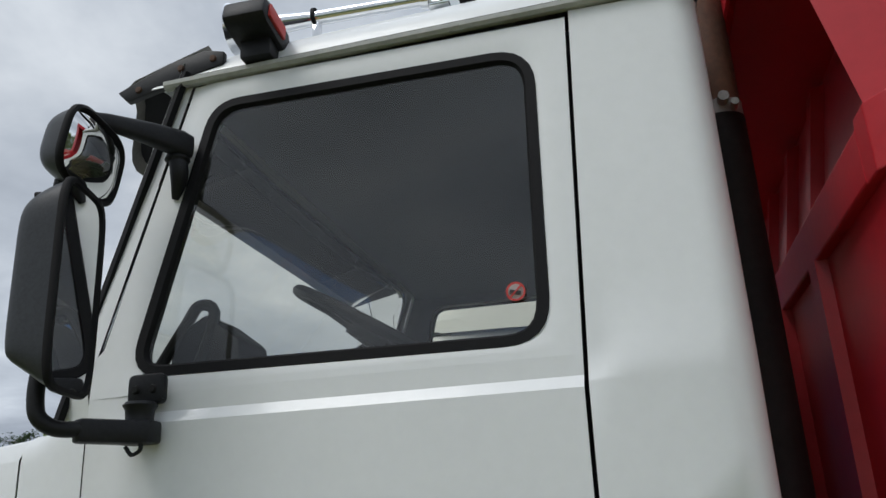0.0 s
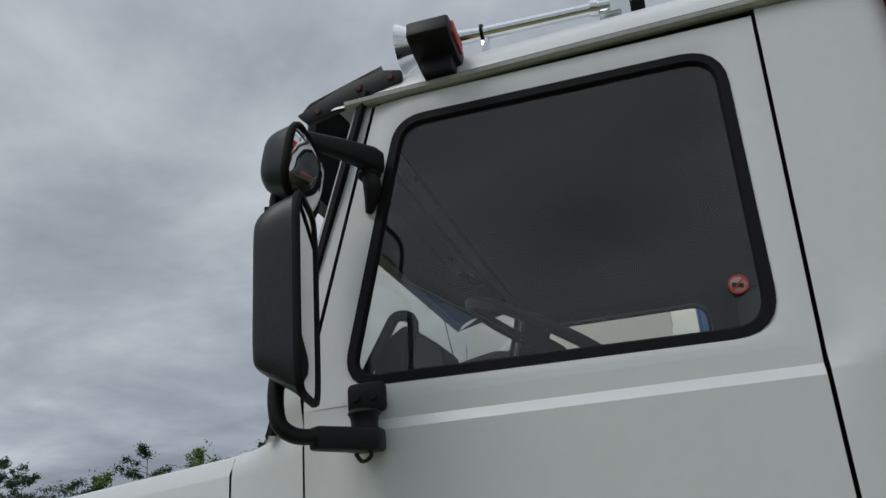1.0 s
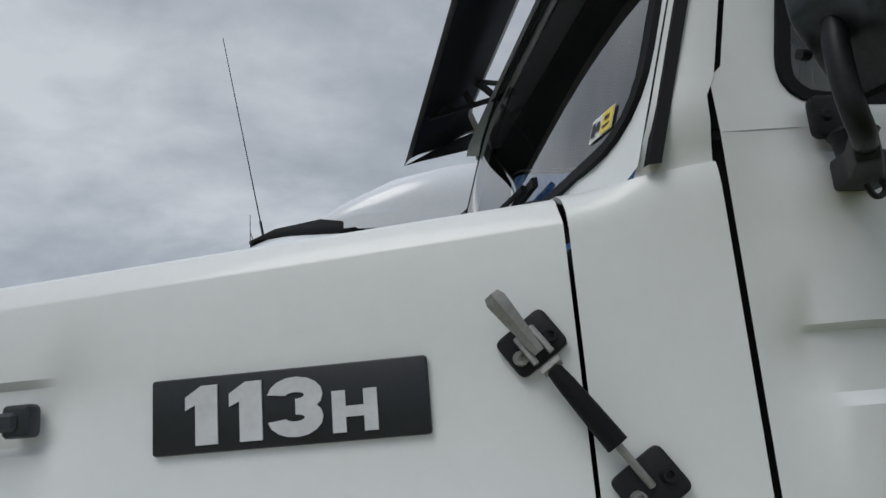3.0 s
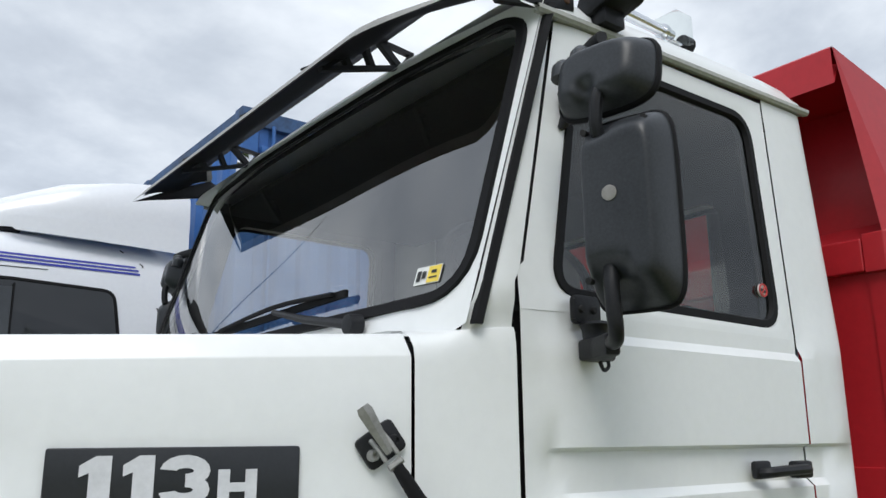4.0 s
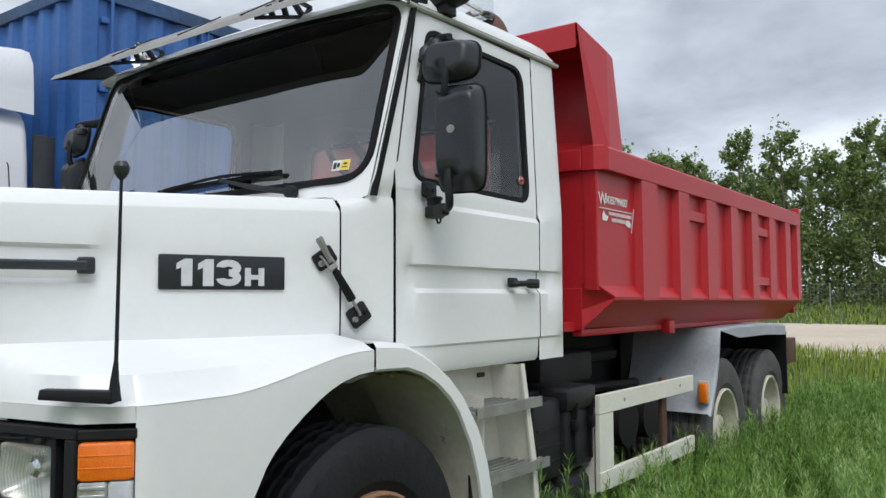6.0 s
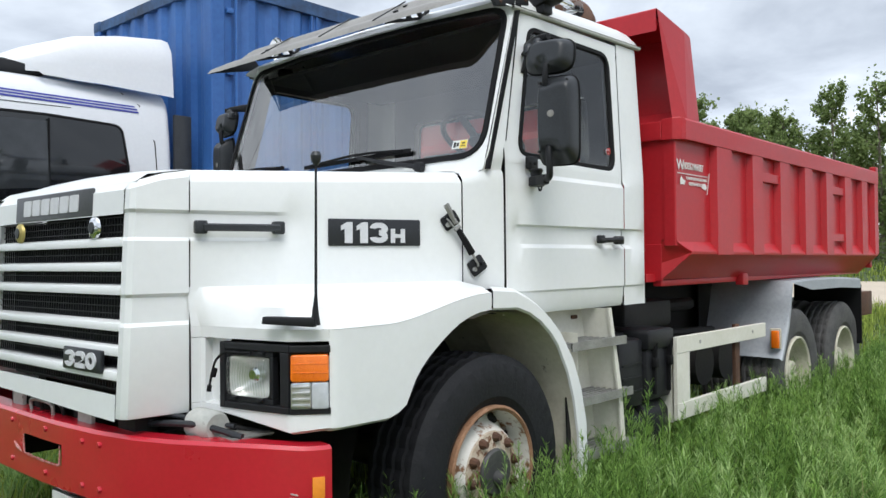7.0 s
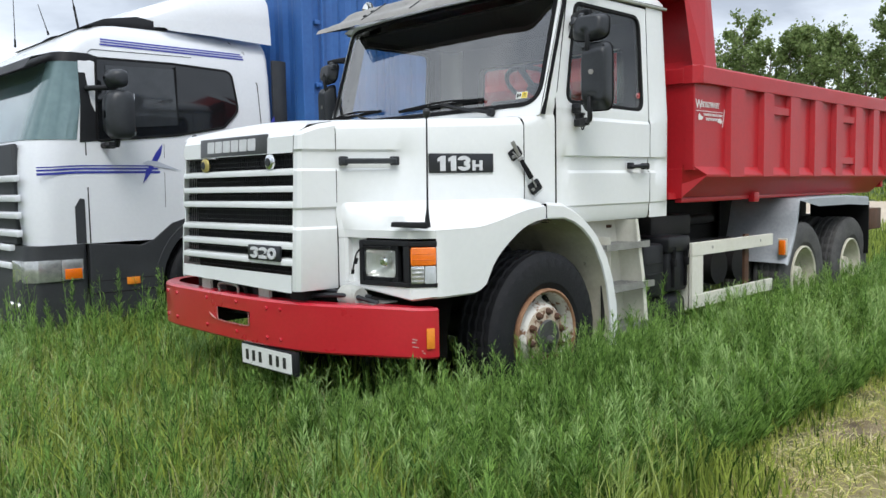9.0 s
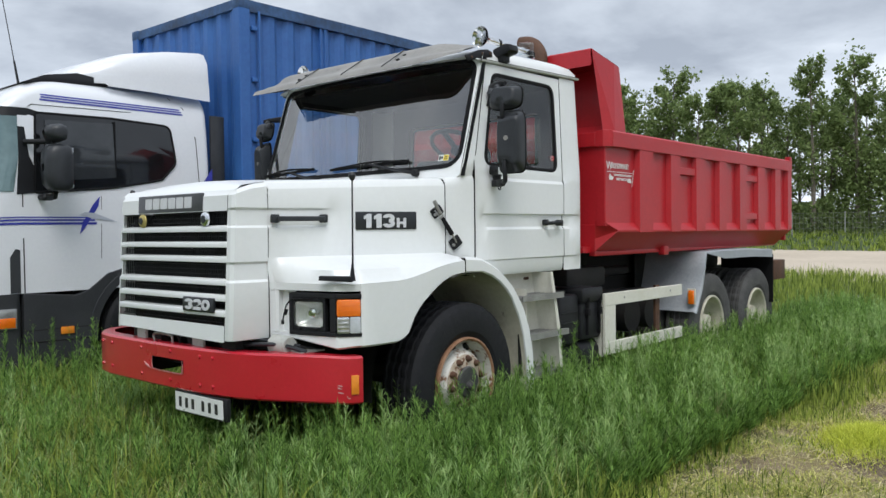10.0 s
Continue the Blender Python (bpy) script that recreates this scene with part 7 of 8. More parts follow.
for z0, z1 in ((0.62, 0.626), (0.50, 0.512)):
    part("panel_gap", box(B(), -1.12, -0.5, 3.3835, 3.39, z0, z1), CHASSIS, skirt, smooth=False)
part("side_marker", box(B(), -0.79, -0.66, 3.372, 3.39, 0.565, 0.635, 0.006), ORANGE_PLASTIC, skirt, "orange side marker")
bm = B()
rows = []
for k in range(17):
    a = radians(0 + 185 * k / 16)
    rows.append([(0.20 + r * math.cos(a), y, 0.53 + r * 1.0 * math.sin(a)) for r, y in ((0.62, 3.70), (0.62, 3.384), (0.70, 3.384), (0.72, 3.40), (0.72, 3.46))])
part("arch_lip", skin(bm, rows), PLASTIC2, skirt)
part("well", box(B(), -0.5, 0.95, 3.75, 5.5, 0.45, 0.99), CHASSIS, tractor)
for y, s in ((3.56, -1), (5.68, 1)):
    w = part("wheel", lathe(B(), [(0.0, s * 0.10), (0.1, s * 0.1), (0.11, s * 0.02), (0.2, s * 0.0), (0.26, s * -0.02), (0.28, s * 0.14), (0.292, s * 0.15)], (0.20, y, 0.515), 1, 36), PALE_RIM, tractor)
    tyre_mesh((0.20, y, 0.515), 0.30, s, TYRE, w)
# mirrors on the tractor
for s in (-1,):
    bm = B()
    pebble(bm, [(-0.80, 3.12, 2.17, 0.11, 0.20, 4.5), (-0.84, 3.12, 2.17, 0.13, 0.225, 4.5), (-0.96, 3.12, 2.17, 0.125, 0.22, 4.0), (-1.02, 3.12, 2.17, 0.09, 0.17, 3.0), (-1.035, 3.12, 2.17, 0.02, 0.04, 2.0)])
    big2 = part("wing_mirror", bm, GREY_PLASTIC, tractor, "large grey wing mirror", angle=50)
    part("mirror_glass", box(B(), -0.802, -0.795, 3.02, 3.22, 1.98, 2.36, 0.003), MIRROR, big2)
    bm = B()
    pebble(bm, [(-0.85, 3.13, 2.50, 0.12, 0.07, 3.5), (-0.89, 3.13, 2.50, 0.135, 0.085, 3.5), (-0.97, 3.13, 2.50, 0.12, 0.075, 3.0), (-1.02, 3.13, 2.50, 0.03, 0.02, 2.0)])
    part("wide_angle_mirror", bm, GREY_PLASTIC, tractor, angle=50)
    part("mirror_arm", tube(B(), [(-0.93, 3.12, 2.42), (-0.93, 3.26, 2.43), (-1.08, 3.42, 2.43)], 0.025, 10), BLACK, tractor)
    bm = tube(B(), [(-0.93, 3.12, 1.95), (-0.92, 3.15, 1.90), (-0.95, 3.40, 1.90)], 0.028, 10)
    lathe(bm, [(0.05, -0.03), (0.06, 0.0), (0.04, 0.03)], (-0.93, 3.30, 1.90), 2, 12)
    part("mirror_arm", bm, BLACK, tractor)
for a, b in (((-1.104, 5.2, 3.032), (-1.095, 5.2, 3.713)), ((-0.965, 4.6, 3.096), (-1.054, 4.6, 3.393)), ((-0.89, 4.0, 3.08), (-1.18, 4.0, 4.87))):
    bm = tube(B(), [a, Vector(a).lerp(Vector(b), 0.12), Vector(a).lerp(Vector(b), 0.13), b], [0.012, 0.010, 0.005, 0.003], 6)
    part("aerial", bm, BLACK, tractor, "thin whip aerial")
bm = B()
for y in (4.2, 5.0):
    box(bm, -1.3, 7.2, y - 0.04, y + 0.04, 0.8, 1.02)
part("chassis_frame", bm, CHASSIS, tractor)

# container on its trailer
trailer = base("container_trailer", (4.3, 4.62, 0), "dark skeletal trailer under the blue container", "trailer")
bm = B()
for y in (3.7, 5.54):
    box(bm, 1.35, 7.4, y - 0.06, y + 0.06, 1.28, 1.60)
for x in (1.5, 2.8, 4.3, 5.8, 7.2):
    box(bm, x - 0.06, x + 0.06, 3.5, 5.74, 1.45, 1.58)
box(bm, 2.0, 7.3, 4.1, 5.1, 1.02, 1.3)
part("trailer_frame", bm, CHASSIS, trailer, smooth=False)
for x in (5.0, 6.3):
    bm = tube(B(), [(x, 3.6, 0.52), (x, 5.6, 0.52)], 0.07, 10)
    box(bm, x - 0.08, x + 0.08, 4.1, 4.3, 0.5, 1.1)
    box(bm, x - 0.08, x + 0.08, 4.9, 5.1, 0.5, 1.1)
    part("axle", bm, CHASSIS, trailer)
    for y, s in ((3.58, -1), (5.66, 1)):
        w = part("wheel", lathe(B(), [(0.0, s * 0.1), (0.1, s * 0.1), (0.2, 0.0), (0.26, s * -0.02), (0.28, s * 0.14), (0.292, s * 0.15)], (x, y, 0.515), 1, 28), PALE_RIM, trailer)
        tyre_mesh((x, y, 0.515), 0.32, s, TYRE_OLD, w)

CX0, CX1, CY0, CY1, CZ0, CZ1 = 1.25, 7.31, 3.24, 5.68, 1.60, 4.25
container = base("shipping_container", (4.3, 4.62, 1.6), "blue corrugated steel shipping container with grimy rails", "container")


def corrugated(a, b, step=0.28, deep=0.036):
    """Distances along a wall and how far in each lies."""
    out, u = [], a
    while u < b - step * 0.5:
        out += [(u, 0.0), (u + step * 0.28, 0.0), (u + step * 0.5, deep), (u + step * 0.78, deep)]
        u += step
    return out + [(b, 0.0)]


for name, rows in (
    ("front_wall", [[(CX0 + 0.03 + d, u, z) for u, d in corrugated(CY0 + 0.14, CY1 - 0.14)] for z in (CZ0 + 0.1, CZ1 - 0.1)]),
    ("side_wall", [[(u, CY0 + 0.03 + d, z) for u, d in corrugated(CX0 + 0.16, CX1 - 0.16)] for z in (CZ0 + 0.1, CZ1 - 0.13)]),
    ("side_wall", [[(u, CY1 - 0.03 - d, z) for u, d in corrugated(CX0 + 0.16, CX1 - 0.16)] for z in (CZ0 + 0.1, CZ1 - 0.13)]),
    ("end_wall", [[(CX1 - 0.03 - d, u, z) for u, d in corrugated(CY0 + 0.14, CY1 - 0.14)] for z in (CZ0 + 0.1, CZ1 - 0.1)]),
):
    part(name, skin(B(), rows), BLUE, container, smooth=False)
part("roof_sheet", box(B(), CX0 + 0.05, CX1 - 0.05, CY0 + 0.05, CY1 - 0.05, CZ1 - 0.05, CZ1 - 0.02), BLUE, container)
part("floor_pan", box(B(), CX0 + 0.05, CX1 - 0.05, CY0 + 0.05, CY1 - 0.05, CZ0 + 0.0, CZ0 + 0.12), BLUE, container)
for x0, x1 in ((CX0, CX0 + 0.15), (CX1 - 0.15, CX1)):
    for y0, y1 in ((CY0, CY0 + 0.14), (CY1 - 0.14, CY1)):
        post = part("corner_post", box(B(), x0, x1, y0, y1, CZ0, CZ1, 0.012), BLUE, container, smooth=False)
        for z in (CZ0 - 0.005, CZ1 - 0.115):
            part("corner_casting", box(B(), x0 - 0.004, x1 + 0.004, y0 - 0.004, y1 + 0.004, z, z + 0.12, 0.012), BLUE_WORN, post)
for y in (CY0 + 0.04, CY1 - 0.04):
    part("top_rail", box(B(), CX0 + 0.15, CX1 - 0.15, y - 0.036, y + 0.036, CZ1 - 0.14, CZ1 - 0.004, 0.006), BLUE_WORN, container, smooth=False)
    part("bottom_rail", box(B(), CX0 + 0.15, CX1 - 0.15, y - 0.036, y + 0.036, CZ0 + 0.01, CZ0 + 0.14, 0.006), BLUE, container, smooth=False)
for x in (CX0 + 0.045, CX1 - 0.045):
    part("end_rail", box(B(), x - 0.036, x + 0.036, CY0 + 0.14, CY1 - 0.14, CZ1 - 0.12, CZ1 - 0.004, 0.006), BLUE_WORN, container, smooth=False)
    part("end_sill", box(B(), x - 0.036, x + 0.036, CY0 + 0.14, CY1 - 0.14, CZ0 + 0.01, CZ0 + 0.14, 0.006), BLUE, container, smooth=False)
for x in (2.48, 2.55):
    part("door_post", box(B(), x - 0.012, x + 0.012, CY0 + 0.01, CY0 + 0.05, CZ0 + 0.14, CZ1 - 0.14, 0.004), BLUE, container, smooth=False)
bm = B()
for z in (1.9, 2.6, 3.3, 3.9):
    box(bm, CX0 + 0.17, CX0 + 0.25, CY0 - 0.012, CY0 + 0.03, z, z + 0.05, 0.006)
tube(bm, [(CX0 + 0.27, CY0 - 0.01, CZ0 + 0.15), (CX0 + 0.27, CY0 - 0.01, CZ1 - 0.12)], 0.016, 8)
part("lock_rod", bm, BLUE, container)

# ---- ground, road, fence, trees, grass ----
def far_rise(x, y):
    return 1.15 * ease(45, 85, math.hypot(x - 1, y)) + 0.02 * math.sin(x * 0.9) * math.sin(y * 0.7 + 1)


spread = [0.0]
step = 0.8
while spread[-1] < 1500:
    spread.append(spread[-1] + step)
    step *= 1.12
axis = [-v for v in spread[:0:-1]] + spread
me = bpy.data.meshes.new("ground")
n = len(axis)
me.from_pydata([(x, y, far_rise(x, y) - 0.02) for x in axis for y in axis], [], [(i * n + j, (i + 1) * n + j, (i + 1) * n + j + 1, i * n + j + 1) for i in range(n - 1) for j in range(n - 1)])
me.materials.append(SOIL)
me.shade_smooth()
tagged(new("ground", me), "rough meadow ground with a mown dry strip", "ground", kind="structure")

rows = []
for i in range(41):
    y = -70 + 3.5 * i
    c = 33 + 0.02 * y + 1.5 * math.sin(y * 0.06)
    rows.append([(c + d, y, far_rise(c + d, y) + 0.02 + (0.02 if abs(d) < 11 else 0)) for d in (-13.5, -11, -4, 4, 11, 14)])
road = part("road", skin(B(), rows), SAND)
tagged(road, "pale sandy gravel road crossing behind the truck", "road", kind="structure")

rng = np.random.default_rng(7)


def blades(name, x, y, h, w, mat, lean=0.35, label="", z0=None, droop=0.25):
    """Many grass blades in one mesh; x, y, h and w are arrays."""
    k = len(x)
    a = rng.uniform(0, 2 * np.pi, k)
    t = rng.uniform(0, 2 * np.pi, k)
    l = rng.uniform(0.05, 1.0, k) ** 1.3 * lean * h
    z = np.zeros(k) if z0 is None else z0
    dx, dy, wx, wy = np.cos(a), np.sin(a), np.cos(t), np.sin(t)
    v = np.zeros((k, 7, 3))
    for i, (f, q, wf) in enumerate(((0, 0, 1.0), (0.42, 0.22, 0.85), (0.78, 0.6, 0.5))):
        for j, s in enumerate((-0.5, 0.5)):
            v[:, 2 * i + j, 0] = x + dx * l * q + wx * w * s * wf
            v[:, 2 * i + j, 1] = y + dy * l * q + wy * w * s * wf
            v[:, 2 * i + j, 2] = z + h * f * (1 - 0.12 * q * lean)
    v[:, 6, 0], v[:, 6, 1], v[:, 6, 2] = x + dx * l * 1.15, y + dy * l * 1.15, z + h * (1 - droop * rng.uniform(0, 1, k) * (l / (h * lean + 1e-6)))
    o = np.arange(k)[:, None] * 7
    quads = np.concatenate([o + np.array([[0, 1, 3, 2]]), o + np.array([[2, 3, 5, 4]])])
    tris = o + np.array([[4, 5, 6]])
    me = bpy.data.meshes.new(name)
    me.from_pydata(v.reshape(-1, 3).tolist(), [], quads.tolist() + tris.tolist())
    me.materials.append(mat)
    ob = new(name, me)
    return tagged(ob, label, "grass", kind="stuff")


def scatter(k, x0, x1, y0, y1, clump=0.5):
    """Points in a rectangle, partly drawn into clumps."""
    x, y = rng.uniform(x0, x1, k), rng.uniform(y0, y1, k)
    c = rng.uniform(0, 1, k) < clump
    m = max(1, k // 40)
    cx, cy = rng.uniform(x0, x1, m), rng.uniform(y0, y1, m)
    who = rng.integers(0, m, k)
    x = np.where(c, cx[who] + rng.normal(0, 0.10, k), x)
    y = np.where(c, cy[who] + rng.normal(0, 0.10, k), y)
    keep = (x > x0) & (x < x1) & (y > y0) & (y < y1)
    return x[keep], y[keep]


def tall(x, y):
    """How tall the sward stands at a place: low on the mown strip, lower in deep shade under the vehicles."""
    edge = -2.45 + 0.25 * np.sin(x * 1.3) + 0.12 * np.sin(x * 3.7 + 1)
    rise = np.clip((y - edge + 0.25) / 0.75, 0, 1)
    under = ((np.abs(y) < 1.05) & (x > -1.5) & (x < 6.2)) | ((np.abs(y - 4.6) < 1.1) & (x > -1.4))
    return rise * np.where(under, 0.45, 1.0)


for count, x0, x1, y0, y1 in ((30000, -4.6, -0.9, -2.75, 3.4), (18000, -0.9, 8.0, -2.75, -0.8), (14000, -0.9, 8.0, -0.8, 3.4)):
    x, y = scatter(count, x0, x1, y0 - 0.2 if y0 < -2 else y0, y1, 0.4)
    g = tall(x, y)
    ok = g > 0.02
    x, y, g = x[ok], y[ok], g[ok]
    lump = 0.95 + 0.3 * np.sin(x * 2.7 + 1.3 * np.sin(y * 2.1)) * np.sin(y * 3.3 + 0.7) + 0.18 * np.sin(x * 7.1 + y * 5.3)
    blades("grass", x, y, (0.11 + 0.28 * rng.uniform(0, 1, len(x)) ** 0.9) * (0.3 + 0.7 * g) * lump, rng.uniform(0.006, 0.015, len(x)), GRASS, 0.6, "tall meadow grass round the parked trucks")
x, y = scatter(5000, -4.6, 8.0, -2.35, -0.9, 0.5)
blades("dry_stems", x, y, rng.uniform(0.15, 0.42, len(x)), rng.uniform(0.003, 0.006, len(x)), STRAW, 0.7, "dry straw stems among the grass")
x, y = scatter(3500, -4.6, -1.2, -0.9, 3.3, 0.5)
blades("dry_stems", x, y, rng.uniform(0.15, 0.40, len(x)), rng.uniform(0.003, 0.006, len(x)), STRAW, 0.7, "dry straw stems before the bumper")
x, y = scatter(11000, -9, 24, 2.5, 14)
g = tall(x, y)
blades("grass", x, y, (0.13 + 0.3 * rng.uniform(0, 1, len(x))) * (0.35 + 0.65 * g), rng.uniform(0.010, 0.02, len(x)), GRASS, 0.5, "meadow grass beyond the trucks")
x, y = scatter(24000, 7.5, 21.5, -10, 6)
g = np.clip((y + 2.9) / 0.6, 0.12, 1)
blades("grass", x, y, (0.12 + 0.26 * rng.uniform(0, 1, len(x))) * g, rng.uniform(0.012, 0.024, len(x)), GRASS, 0.5, "meadow grass behind the tipper")
x, y = scatter(11000, 46.5, 72, -22, 32)
blades("grass", x, y, rng.uniform(0.15, 0.5, len(x)), rng.uniform(0.04, 0.09, len(x)), GRASS, 0.5, "grass verge along the fence", np.array([far_rise(a, b) for a, b in zip(x, y)]) - 0.02)
x, y = scatter(15000, -9, -4.4, -6, 4)
g = tall(x, y)
blades("grass", x, y, (0.10 + 0.3 * rng.uniform(0, 1, len(x))) * (0.2 + 0.8 * g), rng.uniform(0.006, 0.012, len(x)), GRASS, 0.5, "meadow grass in front of the trucks")
x, y = scatter(12000, -4.6, 9.0, -6.0, -2.1, 0.85)
blades("mown_grass", x, y, rng.uniform(0.02, 0.075, len(x)), rng.uniform(0.004, 0.008, len(x)), GRASS, 1.2, "short mown grass on the strip")
x, y = scatter(26000, -4.6, 9.0, -5.0, -2.2, 0.35)
blades("grass_cuttings", x, y, rng.uniform(0.010, 0.045, len(x)), rng.uniform(0.005, 0.013, len(x)), STRAW, 6.0, "dry cut grass lying on the strip")



def patchy(x, y, level=0.0):
    """Keeps the points that fall on the grown patches and leaves bare earth between them."""
    f = np.sin(x * 2.3 + 1.7 * np.sin(y * 1.9)) * np.sin(y * 4.1 + 1.1 * np.sin(x * 1.3)) + 0.5 * np.sin(x * 6.1 + y * 4.7) + rng.normal(0, 0.3, len(x))
    return x[f > level], y[f > level]


x, y = patchy(*scatter(26000, -4.2, 9.0, -6.0, -2.3, 0.45), -0.45)
blades("cut_grass_mat", x, y, rng.uniform(0.006, 0.03, len(x)), rng.uniform(0.004, 0.010, len(x)), CUT_MAT, 6.0, "flattened yellow-green cut grass on the strip")
x, y = patchy(*scatter(32000, -3.4, 5.5, -4.4, -2.35, 0.35), -0.2)
blades("cut_grass_mat", x, y, rng.uniform(0.012, 0.05, len(x)), rng.uniform(0.004, 0.009, len(x)), CUT_MAT, 3.5, "trampled yellow-green grass beside the tall sward")
x, y = patchy(*scatter(15000, -3.4, 5.5, -4.2, -2.3, 0.7), 0.3)
blades("mown_grass", x, y, rng.uniform(0.03, 0.10, len(x)), rng.uniform(0.004, 0.008, len(x)), GRASS, 1.0, "short regrowing grass tufts on the strip")
x, y = 2.0 + rng.normal(0, 0.30, 5200), -3.14 + rng.normal(0, 0.17, 5200)
heap = np.exp(-((x - 2.0) / 0.36) ** 2 - ((y + 3.14) / 0.22) ** 2)
blades("bright_tuft", x, y, 0.02 + (0.04 + 0.09 * rng.uniform(0, 1, len(x))) * heap, rng.uniform(0.004, 0.009, len(x)), MOSSY, 1.3, "bright yellow-green low tuft on the mown strip")


def weeds(name, places, tops, leaves, label, mat=None):
    """Feathery upright weeds: a thin stem with many narrow leaves."""
    vs, fs = [], []
    for (px, py), top in zip(places, tops):
        a0, lean = rng.uniform(0, 6.28), rng.uniform(0.02, 0.16)
        lx, ly = math.cos(a0) * lean, math.sin(a0) * lean
        o = len(vs)
        for t in (0.0, 0.5, 1.0):
            w = 0.004 * (1 - 0.7 * t)
            cx, cy, cz = px + lx * top * t * t, py + ly * top * t * t, top * t
            vs += [(cx - w, cy, cz), (cx + w, cy, cz), (cx, cy + w, cz)]
        for k in (0, 3):
            fs += [(o + k, o + k + 1, o + k + 4, o + k + 3), (o + k + 1, o + k + 2, o + k + 5, o + k + 4), (o + k + 2, o + k, o + k + 3, o + k + 5)]
        m = int(leaves * (0.6 + 0.7 * top))
        ts = rng.uniform(0.12, 1.0, m)
        an = rng.uniform(0, 6.28, m)
        for t, a in zip(ts, an):
            ln = (0.030 + 0.060 * (1 - t)) * rng.uniform(0.7, 1.3)
            w = ln * 0.066
            up = rng.uniform(0.6, 1.9)
            cx, cy, cz = px + lx * top * t * t, py + ly * top * t * t, top * t
            dx, dy, dz = math.cos(a) * ln, math.sin(a) * ln, up * ln
            wx, wy = -math.sin(a) * w, math.cos(a) * w
            q = len(vs)
            vs += [(cx, cy, cz), (cx + dx * 0.5 + wx, cy + dy * 0.5 + wy, cz + dz * 0.55), (cx + dx, cy + dy, cz + dz * 0.9), (cx + dx * 0.5 - wx, cy + dy * 0.5 - wy, cz + dz * 0.55)]
            fs.append((q, q + 1, q + 2, q + 3))
    me = bpy.data.meshes.new(name)
    me.from_pydata(vs, [], fs)
    me.materials.append(mat or WEED)
    return tagged(new(name, me), label, "weeds", kind="stuff")


x, y = scatter(4700, -1.9, 8.5, -2.45, -0.95, 0.35)
h = (0.24 + 0.38 * rng.uniform(0, 1, len(x)) ** 1.6) * (0.45 + 0.55 * np.clip((y + 2.5) / 0.6, 0, 1))
weeds("weeds", list(zip(x, y)), h, 84, "dense feathery green weeds along the truck")
x, y = scatter(1900, -4.2, -0.8, -2.4, 2.9, 0.4)
weeds("weeds", list(zip(x, y)), 0.18 + 0.28 * rng.uniform(0, 1, len(x)) ** 1.7, 70, "scattered weeds in front of the bumper")
x, y = scatter(1100, -1.9, 8.5, -2.4, -1.0, 0.5)
weeds("pale_weeds", list(zip(x, y)), 0.28 + 0.36 * rng.uniform(0, 1, len(x)) ** 1.5, 60, "paler young weed tips standing out of the green", WEED_PALE)
x, y = scatter(420, -4.0, -0.9, -2.5, 2.9, 0.5)
weeds("pale_weeds", list(zip(x, y)), 0.22 + 0.30 * rng.uniform(0, 1, len(x)) ** 1.5, 50, "paler weed tips in front of the bumper", WEED_PALE)
x, y = scatter(9000, -4.4, -0.6, -2.6, 3.2, 0.6)
out = (x < -1.8) | (y < -1.5)
x, y = x[out], y[out]
blades("grass", x, y, 0.16 + 0.26 * rng.uniform(0, 1, len(x)), rng.uniform(0.004, 0.009, len(x)), GRASS_PALE, 0.8, "pale yellow-green grass blades before the bumper")
x, y = scatter(260, -2.2, 1.2, 2.2, 3.5, 0.3)
weeds("weeds", list(zip(x, y)), 0.3 + 0.45 * rng.uniform(0, 1, len(x)) ** 1.8, 40, "tall weeds beside the tractor unit")
weeds("tall_weeds", [(-0.62, -1.62), (0.36, -1.52), (0.70, -1.50), (0.74, -1.47), (-0.45, -1.7), (-1.0, -1.75), (0.2, -1.7), (1.25, -1.6), (-1.32, -1.9), (2.0, -1.55), (-1.5, 2.9), (-1.05, 3.0), (-0.62, 3.05)], [0.62, 0.66, 0.86, 0.80, 0.58, 0.5, 0.6, 0.55, 0.45, 0.55, 0.7, 0.75, 0.72], 150, "a few taller weeds standing by the front wheel and step")


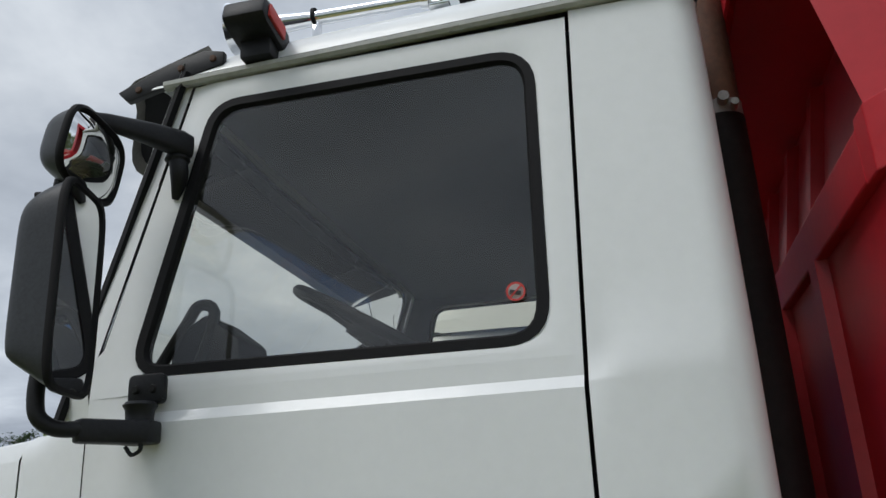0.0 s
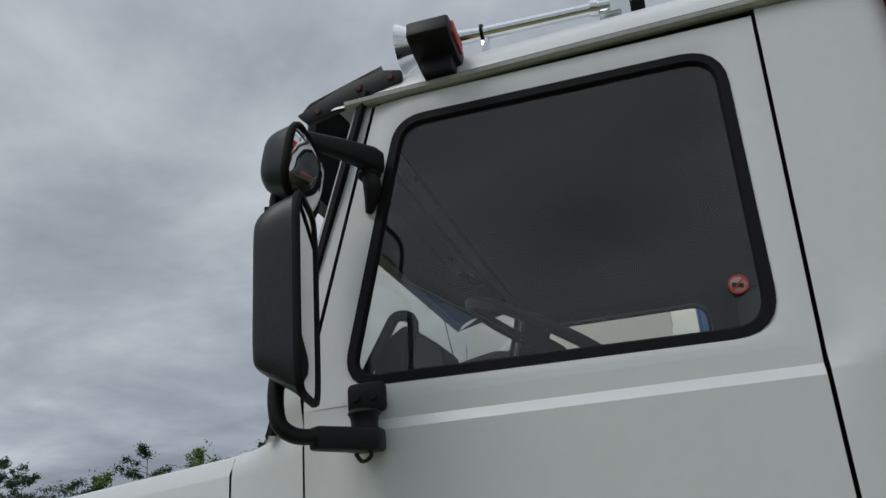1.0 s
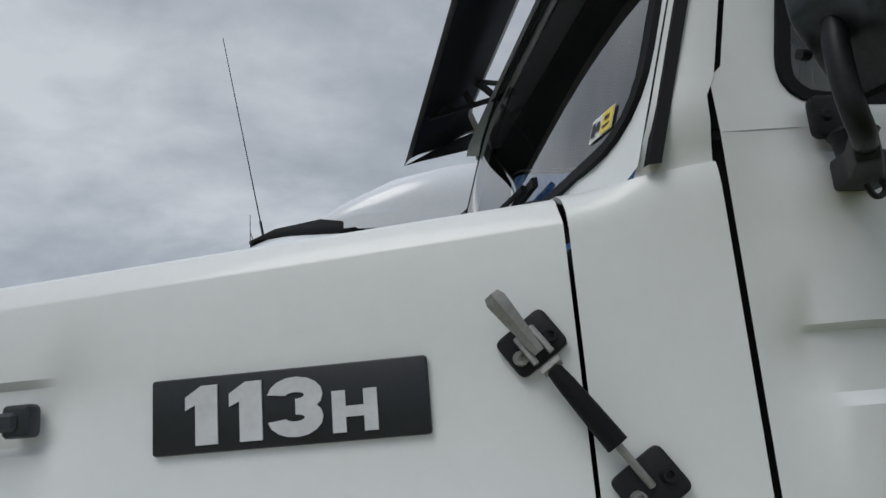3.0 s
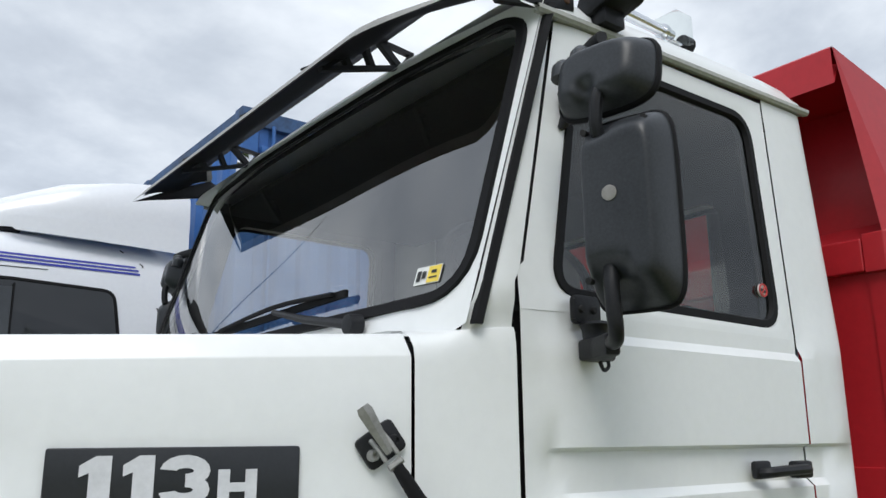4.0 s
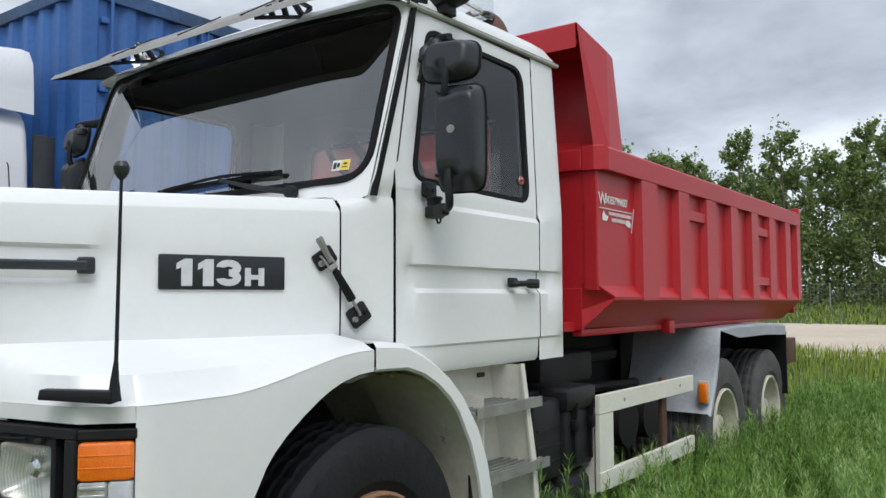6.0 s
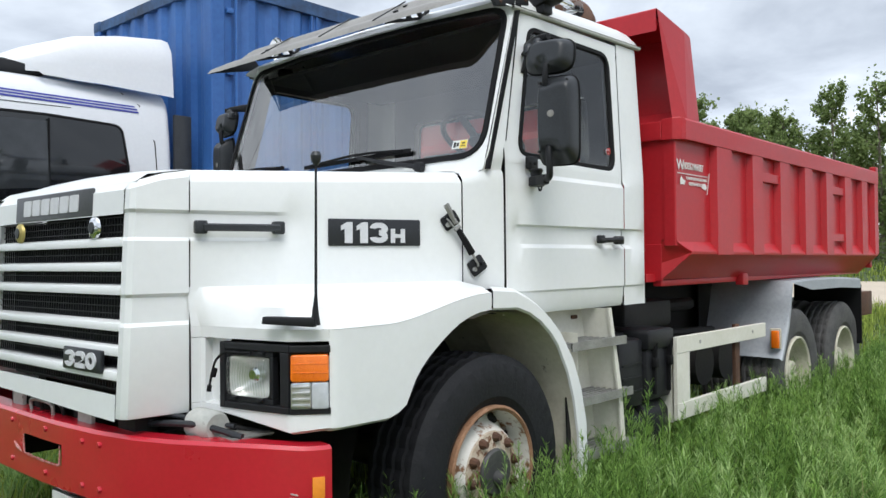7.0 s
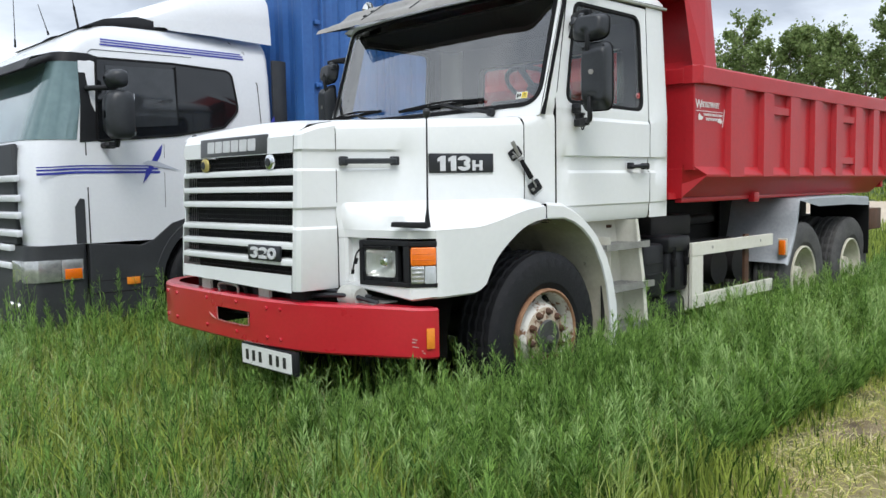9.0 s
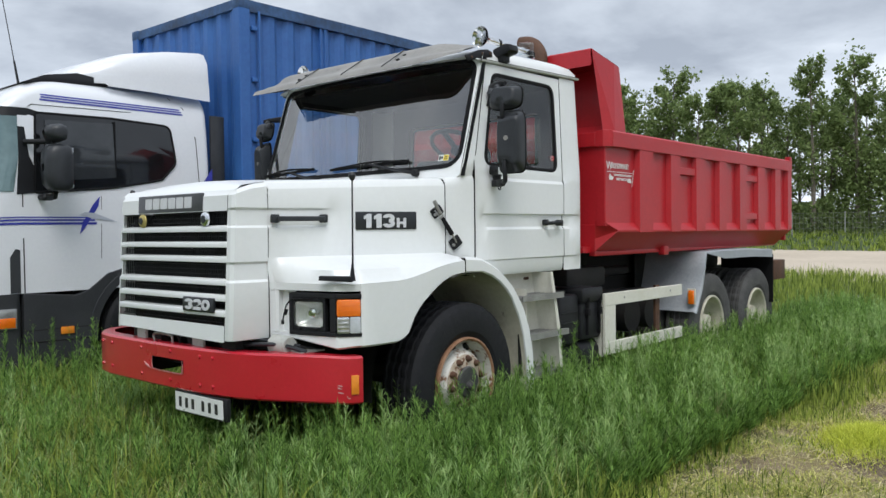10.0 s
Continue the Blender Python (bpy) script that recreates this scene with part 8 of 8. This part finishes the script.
def tree_parts(seed, height, spread_r, pine, per):
    """Trunk and crown of one tree, standing at the origin."""
    r = random.Random(seed)
    bm = B()
    lean = (r.uniform(-0.5, 0.5), r.uniform(-0.5, 0.5))
    stem = [(lean[0] * (t ** 2), lean[1] * (t ** 2), height * t * 0.93) for t in (0, 0.25, 0.5, 0.75, 1.0)]
    tube(bm, stem, [0.20 * height / 14, 0.16 * height / 14, 0.12 * height / 14, 0.07 * height / 14, 0.02], 8)
    tips = []
    first = 0.42 if pine else 0.22
    for i in range(15 if pine else 36):
        t = r.uniform(first, 0.97)
        a = r.uniform(0, 6.28)
        ln = spread_r * (1.05 - 0.75 * t if not pine else 1.0 - 0.5 * abs(t - 0.7)) * r.uniform(0.55, 1.15)
        s = Vector((lean[0] * t * t, lean[1] * t * t, height * t * 0.93))
        e2 = s + Vector((math.cos(a) * ln, math.sin(a) * ln, ln * (r.uniform(0.5, 1.3) if not pine else r.uniform(0.0, 0.5))))
        tube(bm, [s, s.lerp(e2, 0.5) + Vector((0, 0, ln * 0.08)), e2], [0.035 * height / 14, 0.025 * height / 14, 0.01], 5, caps=False)
        tips += [(s.lerp(e2, 0.5), ln * (0.34 if pine else 0.44)), (e2, ln * (0.36 if pine else 0.46)), (s.lerp(e2, 0.82), ln * (0.36 if pine else 0.46))]
    tips.append((Vector((lean[0], lean[1], height * 0.95)), spread_r * 0.35))
    nr = np.random.default_rng(seed)
    vs, fs = [], []
    for c, rad in tips:
        rad = max(rad, 0.45)
        for k in range(per):
            d = nr.normal(0, 1, 3)
            d *= rad * nr.uniform(0.1, 1.0) / np.linalg.norm(d)
            d[2] *= 0.6 if pine else 0.9
            p = np.array(c) + d
            u = nr.normal(0, 1, 3)
            u /= np.linalg.norm(u)
            w = np.cross(u, nr.normal(0, 1, 3))
            w /= np.linalg.norm(w)
            s = nr.uniform(0.09, 0.20)
            q = len(vs)
            if pine:
                u, w = u * s * 1.5, w * s * 0.35
            else:
                u, w = u * s, w * s * 0.75
            vs += [p - u, p + w, p + u, p - w]
            fs.append((q, q + 1, q + 2, q + 3))
    me = bpy.data.meshes.new("crown")
    me.from_pydata([tuple(v) for v in vs], [], fs)
    me.materials.append(NEEDLE if pine else LEAF)
    return bm, me


KINDS = []
for i, (hh, sr, pine, per) in enumerate(((15.4, 4.0, False, 34), (16.4, 3.4, False, 30), (15.0, 4.2, False, 32), (13.6, 3.9, False, 32), (14.0, 3.4, True, 46), (12.5, 3.6, True, 46), (15.0, 3.4, False, 18))):
    bm, crown = tree_parts(20 + i, hh, sr, pine, per)
    trunk_me = bpy.data.meshes.new("trunk")
    bm.to_mesh(trunk_me)
    bm.free()
    trunk_me.materials.append(BARK)
    trunk_me.shade_smooth()
    KINDS.append((trunk_me, crown, pine))


def plant(x, y, kind, size, turn):
    trunk_me, crown, pine = KINDS[kind]
    at = (x, y, far_rise(x, y) - 0.05)
    tree = base("tree", at, "dark green pine standing at the edge of the meadow" if pine else "leafy green broadleaved tree with gaps in its crown", "tree", "trees round the meadow")
    tree.rotation_euler = (0, 0, turn)
    tree.scale = (size, size, size)
    for nm, data in (("trunk", trunk_me), ("crown", crown)):
        o = new(nm, data)
        o.parent = tree
    return tree


tr = random.Random(5)
for row, (dist, k0, k1) in enumerate(((82, 0, 38), (89, 0, 38))):
    for i in range(k0, k1):
        a = radians(-2 + 1.35 * i + 0.7 * row + tr.uniform(-0.5, 0.5))
        d = dist + tr.uniform(-3, 3)
        plant(-4 + d * math.cos(a), -4.6 + d * math.sin(a), tr.choice((0, 1, 2, 3, 6, 1)), tr.uniform(0.78, 1.09), tr.uniform(0, 6.28))
for i in range(74):
    a = radians(104 + 0.98 * i + tr.uniform(-0.8, 0.8))
    d = 92 + tr.uniform(-6, 8)
    plant(d * math.cos(a), d * math.sin(a), tr.choice((4, 5, 4, 5, 3)), tr.uniform(0.82, 1.08), tr.uniform(0, 6.28))
for i in range(40):
    a = radians(178 + 4.4 * i + tr.uniform(-1.2, 1.2))
    d = 62 + tr.uniform(-6, 10)
    plant(d * math.cos(a), d * math.sin(a), tr.choice((6, 6, 5, 4)), tr.uniform(0.85, 1.05), tr.uniform(0, 6.28))

# undergrowth below the far trees
rngb = np.random.default_rng(3)
k = 76000
a = np.radians(rngb.uniform(-3, 52, k))
d = rngb.uniform(78, 86, k)
bx, by = -4 + d * np.cos(a), -4.6 + d * np.sin(a)
bz = np.array([far_rise(p, q) for p, q in zip(bx, by)]) + rngb.uniform(0, 1, k) ** 1.6 * (4.6 + 1.9 * np.sin(a * 37))
u = rngb.normal(0, 1, (k, 3))
u /= np.linalg.norm(u, axis=1)[:, None]
w = np.cross(u, rngb.normal(0, 1, (k, 3)))
w /= np.linalg.norm(w, axis=1)[:, None]
s = rngb.uniform(0.10, 0.24, k)[:, None]
p = np.stack([bx, by, bz], 1)
v = np.stack([p - u * s, p + w * s * 0.7, p + u * s, p - w * s * 0.7], 1).reshape(-1, 3)
me = bpy.data.meshes.new("undergrowth")
me.from_pydata(v.tolist(), [], (np.arange(k)[:, None] * 4 + np.arange(4)).tolist())
me.materials.append(LEAF)
tagged(new("undergrowth", me), "dense bushes below the far trees", "bushes", kind="stuff")

# fence in front of the trees
fence = base("wire_fence", (71, 8, far_rise(71, 8)), "grey wire mesh fence along the far side of the road", "fence")
for i in range(15):
    a = radians(-4 + 3.1 * i)
    x, y = -4 + 76 * math.cos(a), -4.6 + 76 * math.sin(a)
    z = far_rise(x, y)
    part("fence_post", tube(B(), [(x, y, z - 0.3), (x, y, z + 1.95)], 0.045, 6), FENCE_POST, fence)
    if i:
        bm = B()
        for hgt in (0.1, 0.55, 1.0, 1.45, 1.85):
            tube(bm, [(px, py, pz + hgt), (x, y, z + hgt)], 0.012, 3, caps=False)
        for q in range(14):
            f = q / 14
            tube(bm, [(px + (x - px) * f, py + (y - py) * f, pz + (z - pz) * f + 0.1), (px + (x - px) * f, py + (y - py) * f, pz + (z - pz) * f + 1.85)], 0.009, 3, caps=False)
        part("wire_mesh", bm, FENCE_POST, fence, smooth=False)
    px, py, pz = x, y, z
